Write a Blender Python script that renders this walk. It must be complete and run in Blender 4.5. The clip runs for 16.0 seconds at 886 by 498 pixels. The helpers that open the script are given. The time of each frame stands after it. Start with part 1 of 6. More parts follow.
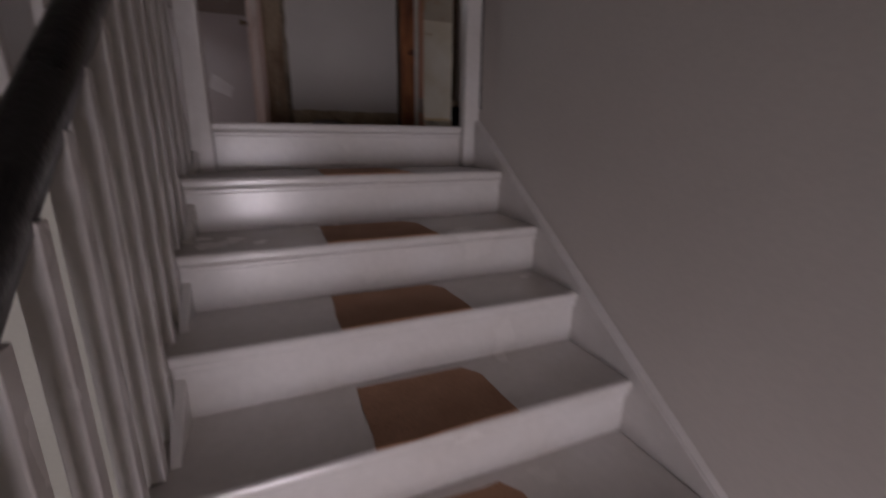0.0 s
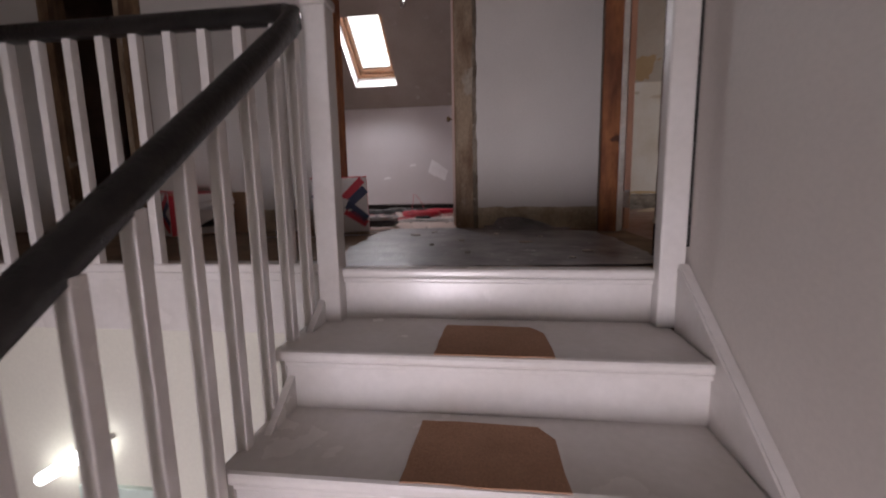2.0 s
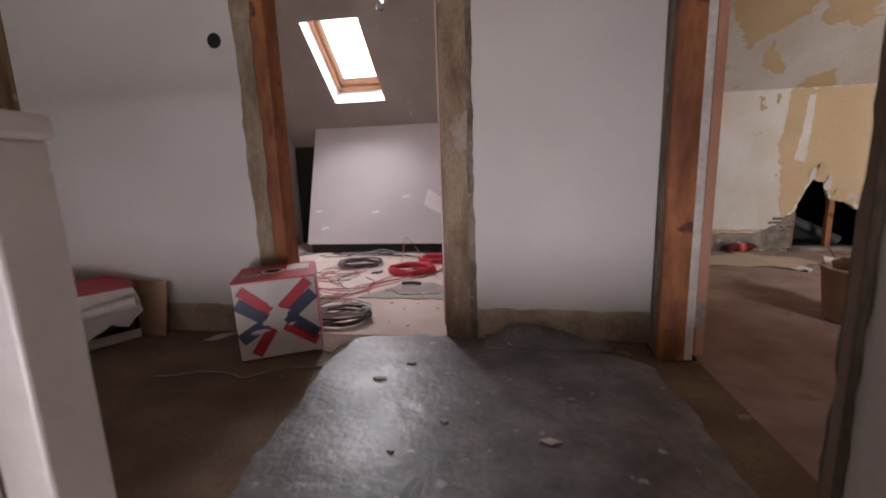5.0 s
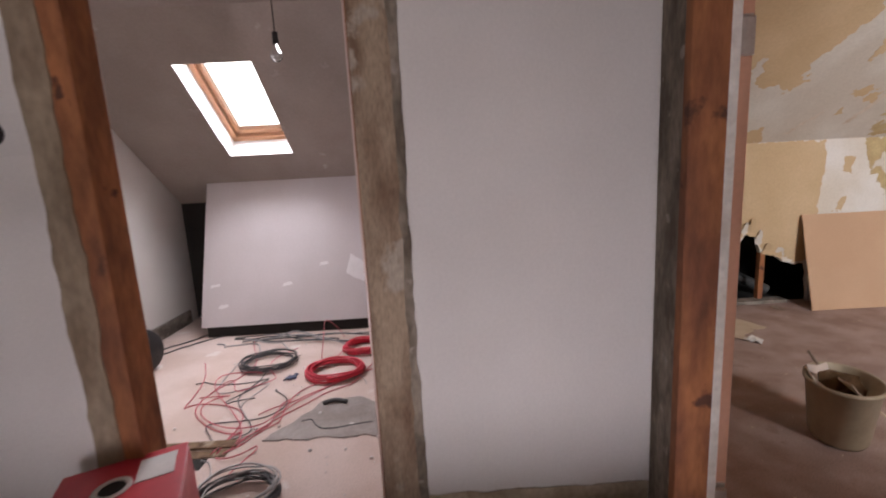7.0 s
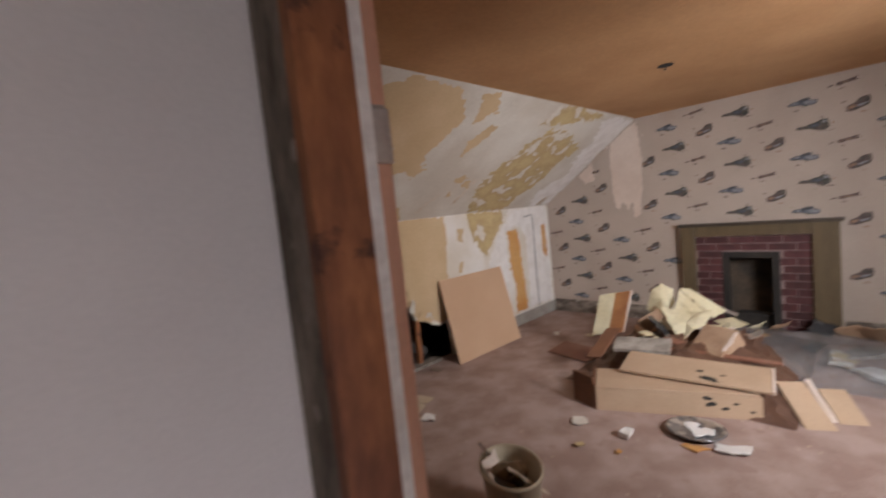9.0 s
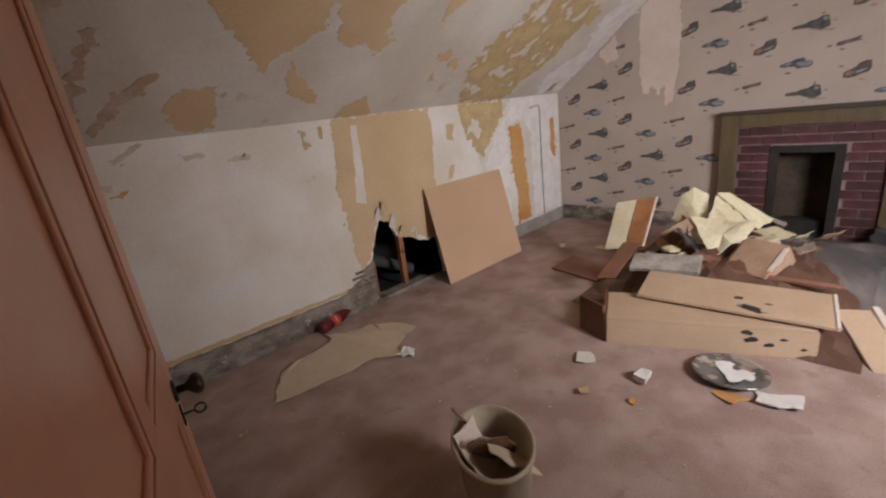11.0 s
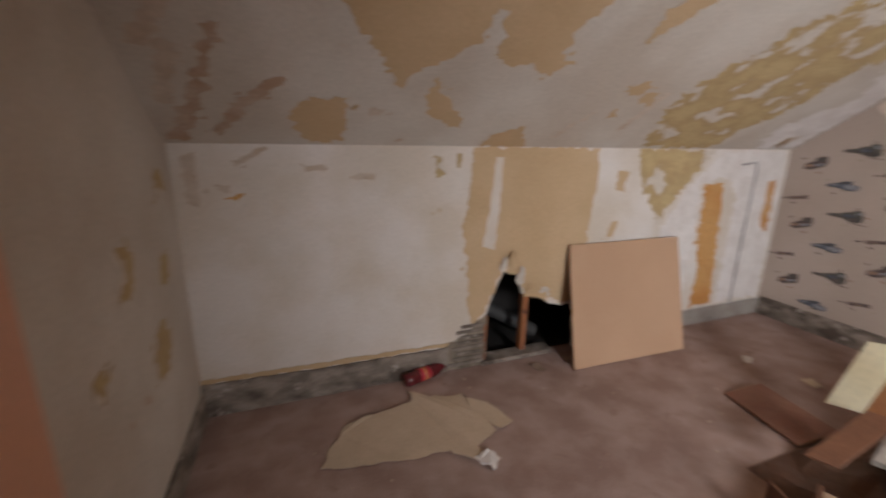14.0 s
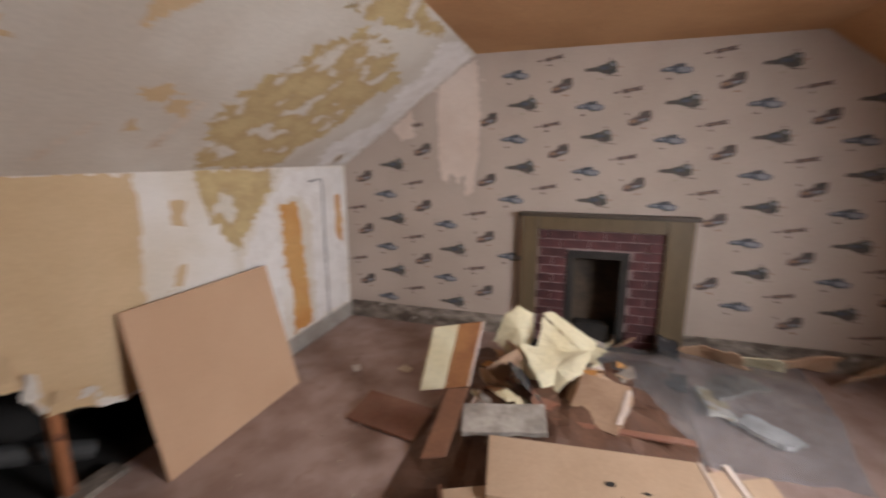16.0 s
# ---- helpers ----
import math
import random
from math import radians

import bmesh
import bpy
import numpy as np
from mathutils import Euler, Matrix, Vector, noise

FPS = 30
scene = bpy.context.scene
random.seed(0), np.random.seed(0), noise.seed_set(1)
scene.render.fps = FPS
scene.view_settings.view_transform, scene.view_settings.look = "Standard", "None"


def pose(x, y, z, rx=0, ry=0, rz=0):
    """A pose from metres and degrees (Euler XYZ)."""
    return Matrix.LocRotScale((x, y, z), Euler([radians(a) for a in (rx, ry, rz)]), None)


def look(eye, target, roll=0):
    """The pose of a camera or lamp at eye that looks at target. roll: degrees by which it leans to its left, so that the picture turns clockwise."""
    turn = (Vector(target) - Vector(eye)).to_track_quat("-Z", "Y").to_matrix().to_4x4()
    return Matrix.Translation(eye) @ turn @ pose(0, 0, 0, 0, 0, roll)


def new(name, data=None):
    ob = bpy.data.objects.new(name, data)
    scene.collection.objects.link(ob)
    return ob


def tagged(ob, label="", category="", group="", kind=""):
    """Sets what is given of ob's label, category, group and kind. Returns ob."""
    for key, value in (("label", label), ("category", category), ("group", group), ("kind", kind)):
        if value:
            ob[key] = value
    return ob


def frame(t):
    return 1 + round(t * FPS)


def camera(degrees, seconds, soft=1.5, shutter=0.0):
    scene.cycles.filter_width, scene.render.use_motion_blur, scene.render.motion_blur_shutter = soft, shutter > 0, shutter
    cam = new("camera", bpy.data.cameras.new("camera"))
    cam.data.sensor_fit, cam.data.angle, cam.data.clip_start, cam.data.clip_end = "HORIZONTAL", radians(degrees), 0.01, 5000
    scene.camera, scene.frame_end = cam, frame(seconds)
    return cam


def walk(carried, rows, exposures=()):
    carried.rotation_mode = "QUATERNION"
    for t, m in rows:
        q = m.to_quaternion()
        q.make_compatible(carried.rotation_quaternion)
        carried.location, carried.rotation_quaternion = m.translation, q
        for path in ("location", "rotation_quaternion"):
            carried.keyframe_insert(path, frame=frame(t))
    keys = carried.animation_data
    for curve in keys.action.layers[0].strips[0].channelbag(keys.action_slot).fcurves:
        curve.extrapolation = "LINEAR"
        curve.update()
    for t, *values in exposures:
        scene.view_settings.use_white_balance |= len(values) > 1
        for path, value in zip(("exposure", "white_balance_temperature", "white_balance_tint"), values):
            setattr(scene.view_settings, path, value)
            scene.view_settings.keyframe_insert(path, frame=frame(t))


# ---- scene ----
cam = camera(92.6, 16.0, 2.0, 0.5)
PATH = [
    (0, (1.358, 0.854, -0.023), (2.114, 2.632, -0.541), 0.6),
    (0.5, (1.401, 1.008, 0.058), (1.773, 2.948, -0.25), 0.1),
    (1, (1.46, 1.11, 0.199), (1.718, 3.088, 0.054), 0.4),
    (1.5, (1.722, 1.173, 0.262), (1.615, 3.166, 0.129), -1.3),
    (2, (1.743, 1.336, 0.301), (1.497, 3.3, 0.013), -1.1),
    (2.5, (1.76, 1.547, 0.384), (1.441, 3.485, 0.005), -0.2),
    (3, (1.731, 1.72, 0.546), (1.511, 3.678, 0.202), -0.8),
    (3.5, (1.802, 1.882, 0.65), (1.527, 3.829, 0.285), -3.1),
    (6, (1.68, 2.629, 1.08), (1.37, 4.576, 0.746), -0.9),
    (6.5, (1.614, 2.788, 1.241), (1.549, 4.766, 0.95), -1.9),
    (7, (1.685, 2.995, 1.3), (1.734, 4.968, 0.972), -3.1),
    (7.5, (1.752, 3.109, 1.409), (1.919, 5.079, 1.11), -1.8),
    (8, (1.742, 3.354, 1.438), (2.398, 5.198, 1.024), -4.0),
    (8.5, (1.863, 3.504, 1.478), (3.071, 5.072, 1.192), -5.2),
    (9, (2.084, 3.563, 1.485), (3.474, 4.992, 1.32), -5.9),
    (9.2, (2.158, 3.623, 1.42), (3.644, 4.931, 1.135), -2.4),
    (11.3, (2.73, 3.98, 1.391), (3.927, 5.444, 0.739), -9.0),
    (11.5, (2.758, 4.035, 1.384), (3.861, 5.579, 0.754), -8.1),
    (12, (2.809, 4.157, 1.366), (3.603, 5.942, 0.936), -5.6),
    (12.5, (2.874, 4.218, 1.489), (3.139, 6.168, 1.13), -3.4),
    (13, (2.962, 4.223, 1.489), (3.022, 6.189, 1.125), -1.1),
    (13.5, (3.048, 4.272, 1.538), (3.242, 6.198, 1.035), -0.5),
    (14, (3.146, 4.368, 1.521), (3.859, 6.163, 1.001), 1.2),
    (14.5, (3.245, 4.478, 1.484), (4.426, 6.021, 1.01), -1.5),
    (15, (3.32, 4.577, 1.505), (4.769, 5.863, 1.008), -1.5),
    (15.5, (3.509, 4.557, 1.535), (5.089, 5.707, 1.111), -1.1),
    (16, (3.647, 4.638, 1.53), (5.514, 5.218, 1.108), 0.0),
]
EXPO = [(0, -2.25), (0.5, -1.7), (1.0, -1.25), (1.5, -1.15), (2.0, -0.8), (3.0, -0.6), (3.5, -0.55), (6.0, 0.1), (7.0, 0.1), (8.0, -0.05), (8.5, -0.2), (9.0, -0.25), (11.5, -0.2), (12.5, -0.05), (13.0, 0.0), (13.5, -0.1), (14.5, -0.35), (15.5, -0.25), (16, -0.15)]
walk(cam, [(t, look(eye, target, roll)) for t, eye, target, roll in PATH], EXPO)

# ---------- world, window light ----------
world = bpy.data.worlds.new("world")
scene.world = world
world.use_nodes = True
wn = world.node_tree
sky = wn.nodes.new("ShaderNodeTexSky")
sky.sky_type = "NISHITA"
sky.sun_disc = False
sky.sun_elevation = radians(35)
sky.sun_rotation = radians(200)
wn.links.new(sky.outputs[0], wn.nodes["Background"].inputs[0])
wn.nodes["Background"].inputs[1].default_value = 0.12


def area(name, eye, target, sx, sy, watts, color):
    lamp = bpy.data.lights.new(name, "AREA")
    lamp.shape, lamp.size, lamp.size_y, lamp.energy, lamp.color = "RECTANGLE", sx, sy, watts, color
    ob = new(name, lamp)
    ob.matrix_world = look(eye, target)
    return ob


# daylight standing in for the sky in each window's opening
area("roof_window_light", (0.235, 6.60, 2.015), (0.235, 5.9, 1.15), 0.44, 0.78, 30, (0.97, 0.93, 1.0)).data.spread = radians(150)
area("front_roof_window_light", (4.4, 2.36, 1.61), (6.5, 6.36, 0.6), 0.86, 0.66, 56, (0.98, 0.96, 0.99)).data.spread = radians(114)
area("stair_window_light", (1.15, -2.17, -0.95), (1.35, 1.2, -1.5), 1.0, 1.5, 70, (1.0, 0.885, 0.985)).data.spread = radians(88)

# ---------- materials ----------


def mat(name, base, rough=0.7, other=None, scale=3.0, mix=0.5, fine=60.0, fine_amt=0.12, bump=0.15, stretch=(1, 1, 1), metal=0.0, spots=None, spot_scale=8.0, spot_lim=0.62, coat=0.0, island=0.0, sharp=0.12):
    """Two-scale procedural surface: broad stains to a second colour, fine grain, optional spots, bump."""
    m = bpy.data.materials.new(name)
    m.use_nodes = True
    t = m.node_tree
    n, l = t.nodes, t.links
    b = n["Principled BSDF"]
    tc = n.new("ShaderNodeTexCoord")
    mp = n.new("ShaderNodeMapping")
    mp.inputs["Scale"].default_value = stretch
    l.new(tc.outputs["Object"], mp.inputs[0])
    big = n.new("ShaderNodeTexNoise")
    big.inputs["Scale"].default_value, big.inputs["Detail"].default_value = scale, 6
    l.new(mp.outputs[0], big.inputs["Vector"])
    small = n.new("ShaderNodeTexNoise")
    small.inputs["Scale"].default_value, small.inputs["Detail"].default_value = fine, 4
    l.new(mp.outputs[0], small.inputs["Vector"])
    ramp = n.new("ShaderNodeMapRange")
    ramp.inputs["From Min"].default_value, ramp.inputs["From Max"].default_value = 0.5 - sharp, 0.5 + sharp
    ramp.inputs["To Max"].default_value = mix
    l.new(big.outputs[0], ramp.inputs[0])
    mx = n.new("ShaderNodeMix")
    mx.data_type = "RGBA"
    mx.inputs[6].default_value = (*base, 1)
    mx.inputs[7].default_value = (*(other or [c * 0.7 for c in base]), 1)
    l.new(ramp.outputs[0], mx.inputs[0])
    out = mx.outputs[2]
    if spots:
        sp = n.new("ShaderNodeTexNoise")
        sp.inputs["Scale"].default_value, sp.inputs["Detail"].default_value = spot_scale, 8
        l.new(tc.outputs["Object"], sp.inputs["Vector"])
        r2 = n.new("ShaderNodeMapRange")
        r2.inputs["From Min"].default_value, r2.inputs["From Max"].default_value = spot_lim, spot_lim + 0.05
        l.new(sp.outputs[0], r2.inputs[0])
        m2 = n.new("ShaderNodeMix")
        m2.data_type = "RGBA"
        m2.inputs[7].default_value = (*spots, 1)
        l.new(r2.outputs[0], m2.inputs[0])
        l.new(out, m2.inputs[6])
        out = m2.outputs[2]
    hs = n.new("ShaderNodeHueSaturation")
    gr = n.new("ShaderNodeMapRange")
    gr.inputs["From Min"].default_value, gr.inputs["From Max"].default_value = 0.3, 0.7
    gr.inputs["To Min"].default_value, gr.inputs["To Max"].default_value = 1 - fine_amt, 1 + fine_amt
    l.new(small.outputs[0], gr.inputs[0])
    val = gr.outputs[0]
    if island:
        oi = n.new("ShaderNodeObjectInfo")
        ir = n.new("ShaderNodeMapRange")
        ir.inputs["To Min"].default_value, ir.inputs["To Max"].default_value = 1 - island, 1 + island
        l.new(oi.outputs["Random"], ir.inputs[0])
        mul = n.new("ShaderNodeMath")
        mul.operation = "MULTIPLY"
        l.new(val, mul.inputs[0])
        l.new(ir.outputs[0], mul.inputs[1])
        val = mul.outputs[0]
    l.new(val, hs.inputs["Value"])
    l.new(out, hs.inputs["Color"])
    l.new(hs.outputs[0], b.inputs["Base Color"])
    rr = n.new("ShaderNodeMapRange")
    rr.inputs["To Min"].default_value, rr.inputs["To Max"].default_value = max(0.03, rough - 0.12), min(1, rough + 0.12)
    l.new(big.outputs[0], rr.inputs[0])
    l.new(rr.outputs[0], b.inputs["Roughness"])
    b.inputs["Metallic"].default_value = metal
    b.inputs["Coat Weight"].default_value = coat
    if bump:
        bp = n.new("ShaderNodeBump")
        bp.inputs["Strength"].default_value, bp.inputs["Distance"].default_value = bump, 0.004
        ad = n.new("ShaderNodeMath")
        ad.operation = "MULTIPLY_ADD"
        ad.inputs[1].default_value = 2.5
        l.new(big.outputs[0], ad.inputs[0])
        l.new(small.outputs[0], ad.inputs[2])
        l.new(ad.outputs[0], bp.inputs["Height"])
        l.new(bp.outputs[0], b.inputs["Normal"])
    return m


WHITE = mat("white_gloss_paint", (0.74, 0.71, 0.69), 0.24, (0.66, 0.62, 0.58), 4, 0.6, 40, 0.03, 0.06)
PLASTER = mat("painted_plaster", (0.70, 0.67, 0.64), 0.75, (0.62, 0.59, 0.56), 1.6, 0.6, 90, 0.03, 0.10)
STAIRWALL = mat("stair_wall_plaster", (0.73, 0.68, 0.64), 0.6, (0.66, 0.61, 0.57), 1.2, 0.7, 90, 0.03, 0.08)
CREAM = mat("cream_wall_paint", (0.72, 0.70, 0.62), 0.6, (0.66, 0.64, 0.55), 1.5, 0.6, 70, 0.03, 0.06)
BLACK = mat("black_gloss_paint", (0.010, 0.009, 0.009), 0.32, (0.02, 0.018, 0.017), 20, 0.8, 80, 0.1, 0.25)
MATBROWN = mat("brown_stair_covering", (0.42, 0.24, 0.15), 0.85, (0.35, 0.19, 0.115), 8, 0.6, 160, 0.15, 0.2)
RAWWOOD = mat("raw_red_timber", (0.37, 0.145, 0.056), 0.75, (0.15, 0.055, 0.03), 4.5, 0.85, 30, 0.2, 0.6, (1.6, 1.6, 0.55), spots=(0.10, 0.038, 0.022), spot_scale=8, spot_lim=0.63)
OLDWOOD = mat("bare_brown_timber", (0.23, 0.14, 0.075), 0.85, (0.10, 0.055, 0.03), 4, 0.9, 40, 0.2, 0.5, (5, 5, 0.8), spots=(0.36, 0.29, 0.21), spot_scale=7, spot_lim=0.6)
EDGEPLASTER = mat("broken_plaster_edge", (0.27, 0.23, 0.18), 0.95, (0.11, 0.085, 0.06), 9, 0.9, 50, 0.25, 0.9, (1, 1, 0.5), spots=(0.33, 0.29, 0.24), spot_scale=12)
FLOORBROWN = mat("dusty_hardboard_floor", (0.20, 0.135, 0.085), 0.85, (0.12, 0.075, 0.045), 3, 0.8, 60, 0.15, 0.25, spots=(0.30, 0.23, 0.17), spot_scale=6, spot_lim=0.66)
LINO = mat("grey_sheet_lino", (0.215, 0.20, 0.205), 0.40, (0.10, 0.092, 0.092), 5, 0.9, 40, 0.25, 0.5, spots=(0.46, 0.44, 0.44), spot_scale=16, spot_lim=0.655)
# creases pressed into the lino
ln = LINO.node_tree
cr = ln.nodes.new("ShaderNodeTexNoise")
cr.noise_type, cr.normalize = "RIDGED_MULTIFRACTAL", True
cr.inputs["Scale"].default_value, cr.inputs["Detail"].default_value = 9.0, 5
ln.links.new([q for q in ln.nodes if q.type == "TEX_COORD"][0].outputs["Object"], cr.inputs["Vector"])
b0 = [q for q in ln.nodes if q.type == "BUMP"][0]
b1 = ln.nodes.new("ShaderNodeBump")
b1.inputs["Strength"].default_value, b1.inputs["Distance"].default_value = 0.28, 0.012
ln.links.new(cr.outputs[0], b1.inputs["Height"])
ln.links.new(b0.outputs[0], b1.inputs["Normal"])
ln.links.new(b1.outputs[0], ln.nodes["Principled BSDF"].inputs["Normal"])
POSTTAN = mat("half_stripped_timber", (0.36, 0.275, 0.19), 0.85, (0.15, 0.085, 0.05), 3, 0.85, 40, 0.2, 0.5, (3, 3, 0.9), spots=(0.40, 0.34, 0.27), spot_scale=6, spot_lim=0.6)
CHIP = mat("dusty_chipboard", (0.64, 0.52, 0.47), 0.85, (0.55, 0.42, 0.36), 3, 0.8, 120, 0.12, 0.2, spots=(0.68, 0.60, 0.56), spot_scale=5, spot_lim=0.64)
CARPET = mat("worn_pink_brown_carpet", (0.39, 0.285, 0.25), 0.95, (0.28, 0.185, 0.155), 4.5, 0.9, 150, 0.18, 0.3, spots=(0.315, 0.215, 0.185), spot_scale=7.5, spot_lim=0.61)
PAPERED = mat("stripped_wall_paper_backing", (0.70, 0.66, 0.62), 0.85, (0.60, 0.53, 0.44), 2.2, 0.8, 60, 0.05, 0.25, spots=(0.52, 0.40, 0.24), spot_scale=6, spot_lim=0.71)
SLOPEPAPER = mat("grey_white_torn_paper", (0.60, 0.56, 0.50), 0.85, (0.50, 0.44, 0.37), 2.0, 0.8, 60, 0.06, 0.25, spots=(0.46, 0.30, 0.20), spot_scale=4, spot_lim=0.70)
TAN = mat("tan_plasterboard_paper", (0.56, 0.41, 0.25), 0.85, (0.49, 0.35, 0.20), 2.5, 0.7, 60, 0.05, 0.15)
OCHRE = mat("yellow_stained_paper", (0.50, 0.385, 0.20), 0.85, (0.38, 0.26, 0.13), 6, 0.8, 50, 0.1, 0.2, spots=(0.60, 0.55, 0.48), spot_scale=6, spot_lim=0.555)
RUST = mat("orange_backing_paper", (0.52, 0.24, 0.07), 0.85, (0.56, 0.33, 0.13), 5, 0.8, 40, 0.1, 0.2)
CEIL = mat("tan_ceiling_board", (0.53, 0.30, 0.145), 0.8, (0.44, 0.235, 0.105), 1.3, 0.9, 40, 0.06, 0.15)
WALLPAPER = mat("beige_patterned_wallpaper", (0.46, 0.385, 0.33), 0.75, (0.405, 0.335, 0.285), 2.0, 0.7, 90, 0.04, 0.08)
GREYCEIL = mat("grey_board_ceiling", (0.34, 0.29, 0.26), 0.85, (0.28, 0.235, 0.21), 2.0, 0.8, 60, 0.05, 0.15, spots=(0.44, 0.39, 0.36), spot_scale=5, spot_lim=0.66)
BOARDWHITE = mat("white_faced_board", (0.66, 0.61, 0.62), 0.6, (0.60, 0.55, 0.55), 1.8, 0.7, 60, 0.03, 0.06)
DOORPINK = mat("salmon_pink_door_paint", (0.68, 0.385, 0.265), 0.34, (0.61, 0.33, 0.22), 3, 0.7, 60, 0.04, 0.10)
SKIRT = mat("dirty_grey_skirting", (0.30, 0.26, 0.22), 0.85, (0.085, 0.066, 0.052), 5, 0.9, 50, 0.25, 0.6, (1.2, 1.2, 2.2), spots=(0.40, 0.36, 0.32), spot_scale=11, spot_lim=0.62)
# near-black: colour of black parts, and painted shade inside voids, holes and gaps
DARK = mat("black_and_void_shade", (0.018, 0.016, 0.015), 0.95, (0.03, 0.027, 0.025), 4, 0.5, 30, 0.1, 0.1)
CARDB = mat("brown_corrugated_board", (0.52, 0.34, 0.22), 0.85, (0.47, 0.30, 0.19), 2, 0.6, 120, 0.04, 0.06)
PINE = mat("varnished_pine", (0.42, 0.22, 0.12), 0.45, (0.34, 0.16, 0.08), 6, 0.7, 40, 0.1, 0.1, (1, 8, 8))
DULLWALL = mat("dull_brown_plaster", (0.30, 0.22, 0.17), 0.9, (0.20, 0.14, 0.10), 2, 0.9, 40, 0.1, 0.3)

# ---------- building helpers ----------


def box(bm, x0, x1, y0, y1, z0, z1, m=None, bevel=0.0):
    r = bmesh.ops.create_cube(bm, size=1.0)
    bmesh.ops.scale(bm, vec=(abs(x1 - x0), abs(y1 - y0), abs(z1 - z0)), verts=r["verts"])
    bmesh.ops.translate(bm, vec=((x0 + x1) / 2, (y0 + y1) / 2, (z0 + z1) / 2), verts=r["verts"])
    if m is not None:
        bmesh.ops.transform(bm, matrix=m, verts=r["verts"])
    if bevel:
        es = list({e for v in r["verts"] for e in v.link_edges})
        bmesh.ops.bevel(bm, geom=es, offset=bevel, segments=2, affect="EDGES", profile=0.5)


def cyl(bm, p, q, r0, r1=None, n=16):
    p, q = Vector(p), Vector(q)
    d = q - p
    m = Matrix.Translation((p + q) / 2) @ d.to_track_quat("Z", "Y").to_matrix().to_4x4()
    bmesh.ops.create_cone(bm, cap_ends=True, segments=n, radius1=r0, radius2=r0 if r1 is None else r1, depth=d.length, matrix=m)


def tube(bm, pts, r, n=6, closed=False):
    """A round tube along a line of points."""
    pts = [Vector(p) for p in pts]
    rings = []
    k = len(pts)
    for i, p in enumerate(pts):
        a = pts[(i - 1) % k] if (closed or i > 0) else p
        b = pts[(i + 1) % k] if (closed or i < k - 1) else p
        d = (b - a).normalized()
        s = d.cross(Vector((0, 0, 1)))
        s = s.normalized() if s.length > 1e-4 else Vector((1, 0, 0))
        u = s.cross(d).normalized()
        rings.append([bm.verts.new(p + r * (math.cos(2 * math.pi * j / n) * s + math.sin(2 * math.pi * j / n) * u)) for j in range(n)])
    for i in range(k if closed else k - 1):
        a, b = rings[i], rings[(i + 1) % k]
        for j in range(n):
            f = bm.faces.new((a[j], a[(j + 1) % n], b[(j + 1) % n], b[j]))
            f.smooth = True
    if not closed:
        bm.faces.new(rings[0][::-1])
        bm.faces.new(rings[-1])


def lathe(bm, prof, centre=(0, 0, 0), n=28, m=None, sx=1.0, sy=1.0):
    rings = []
    m = m or Matrix.Identity(4)
    for r, z in prof:
        rings.append([bm.verts.new(m @ Vector((centre[0] + sx * r * math.cos(2 * math.pi * j / n), centre[1] + sy * r * math.sin(2 * math.pi * j / n), centre[2] + z))) for j in range(n)])
    for a, b in zip(rings, rings[1:]):
        for j in range(n):
            f = bm.faces.new((a[j], a[(j + 1) % n], b[(j + 1) % n], b[j]))
            f.smooth = True
    return rings


def to_mesh(name, bm, material):
    bmesh.ops.recalc_face_normals(bm, faces=bm.faces)
    me = bpy.data.meshes.new(name)
    bm.to_mesh(me)
    bm.free()
    for x in (material if isinstance(material, (list, tuple)) else [material]):
        me.materials.append(x)
    return me


def part(name, bm, material, parent, label=""):
    ob = new(name, to_mesh(name, bm, material))
    ob.parent = parent
    if label:
        ob["label"] = label
    return ob


def thing(name, bm, material, label, category, group="", kind=""):
    ob = new(name, to_mesh(name, bm, material) if bm is not None else None)
    return tagged(ob, label, category, group, kind)


def boxes(name, material, lst, label="", category="", kind="structure"):
    bm = bmesh.new()
    for b in lst:
        box(bm, *b)
    return thing(name, bm, material, label, category, "", kind)


def ragged(points, amp=0.02, step=0.025, seed=0, closed=True):
    """A torn outline: the polygon's edges broken into short steps and shaken in and out."""
    rnd = random.Random(seed)
    out = []
    k = len(points)
    for i in range(k):
        if not closed and i == k - 1:
            out.append(Vector(points[i]))
            break
        a, b = Vector(points[i]), Vector(points[(i + 1) % k])
        d = b - a
        n = max(1, int(d.length / step))
        s = Vector((-d.y, d.x)).normalized() if d.length > 1e-6 else Vector((0, 0))
        for j in range(n):
            w = 0 if j == 0 else (noise.noise(Vector((a.x * 9 + j * 0.35, a.y * 9, seed * 3.7))) * 1.5 + rnd.uniform(-0.5, 0.5)) * amp
            out.append(a + d * (j / n) + s * w)
    return out


def sheet(bm, outline, place, thick=0.002, mi=0):
    """A thin solid sheet of a 2D outline, put in space by place(u, v, w)."""
    top = [bm.verts.new(place(p[0], p[1], thick)) for p in outline]
    low = [bm.verts.new(place(p[0], p[1], 0.0)) for p in outline]
    f = bm.faces.new(top)
    f.material_index = mi
    k = len(top)
    for i in range(k):
        g = bm.faces.new((top[i], top[(i + 1) % k], low[(i + 1) % k], low[i]))
        g.material_index = mi
    f.normal_update()
    bmesh.ops.triangulate(bm, faces=[f], ngon_method="EAR_CLIP")


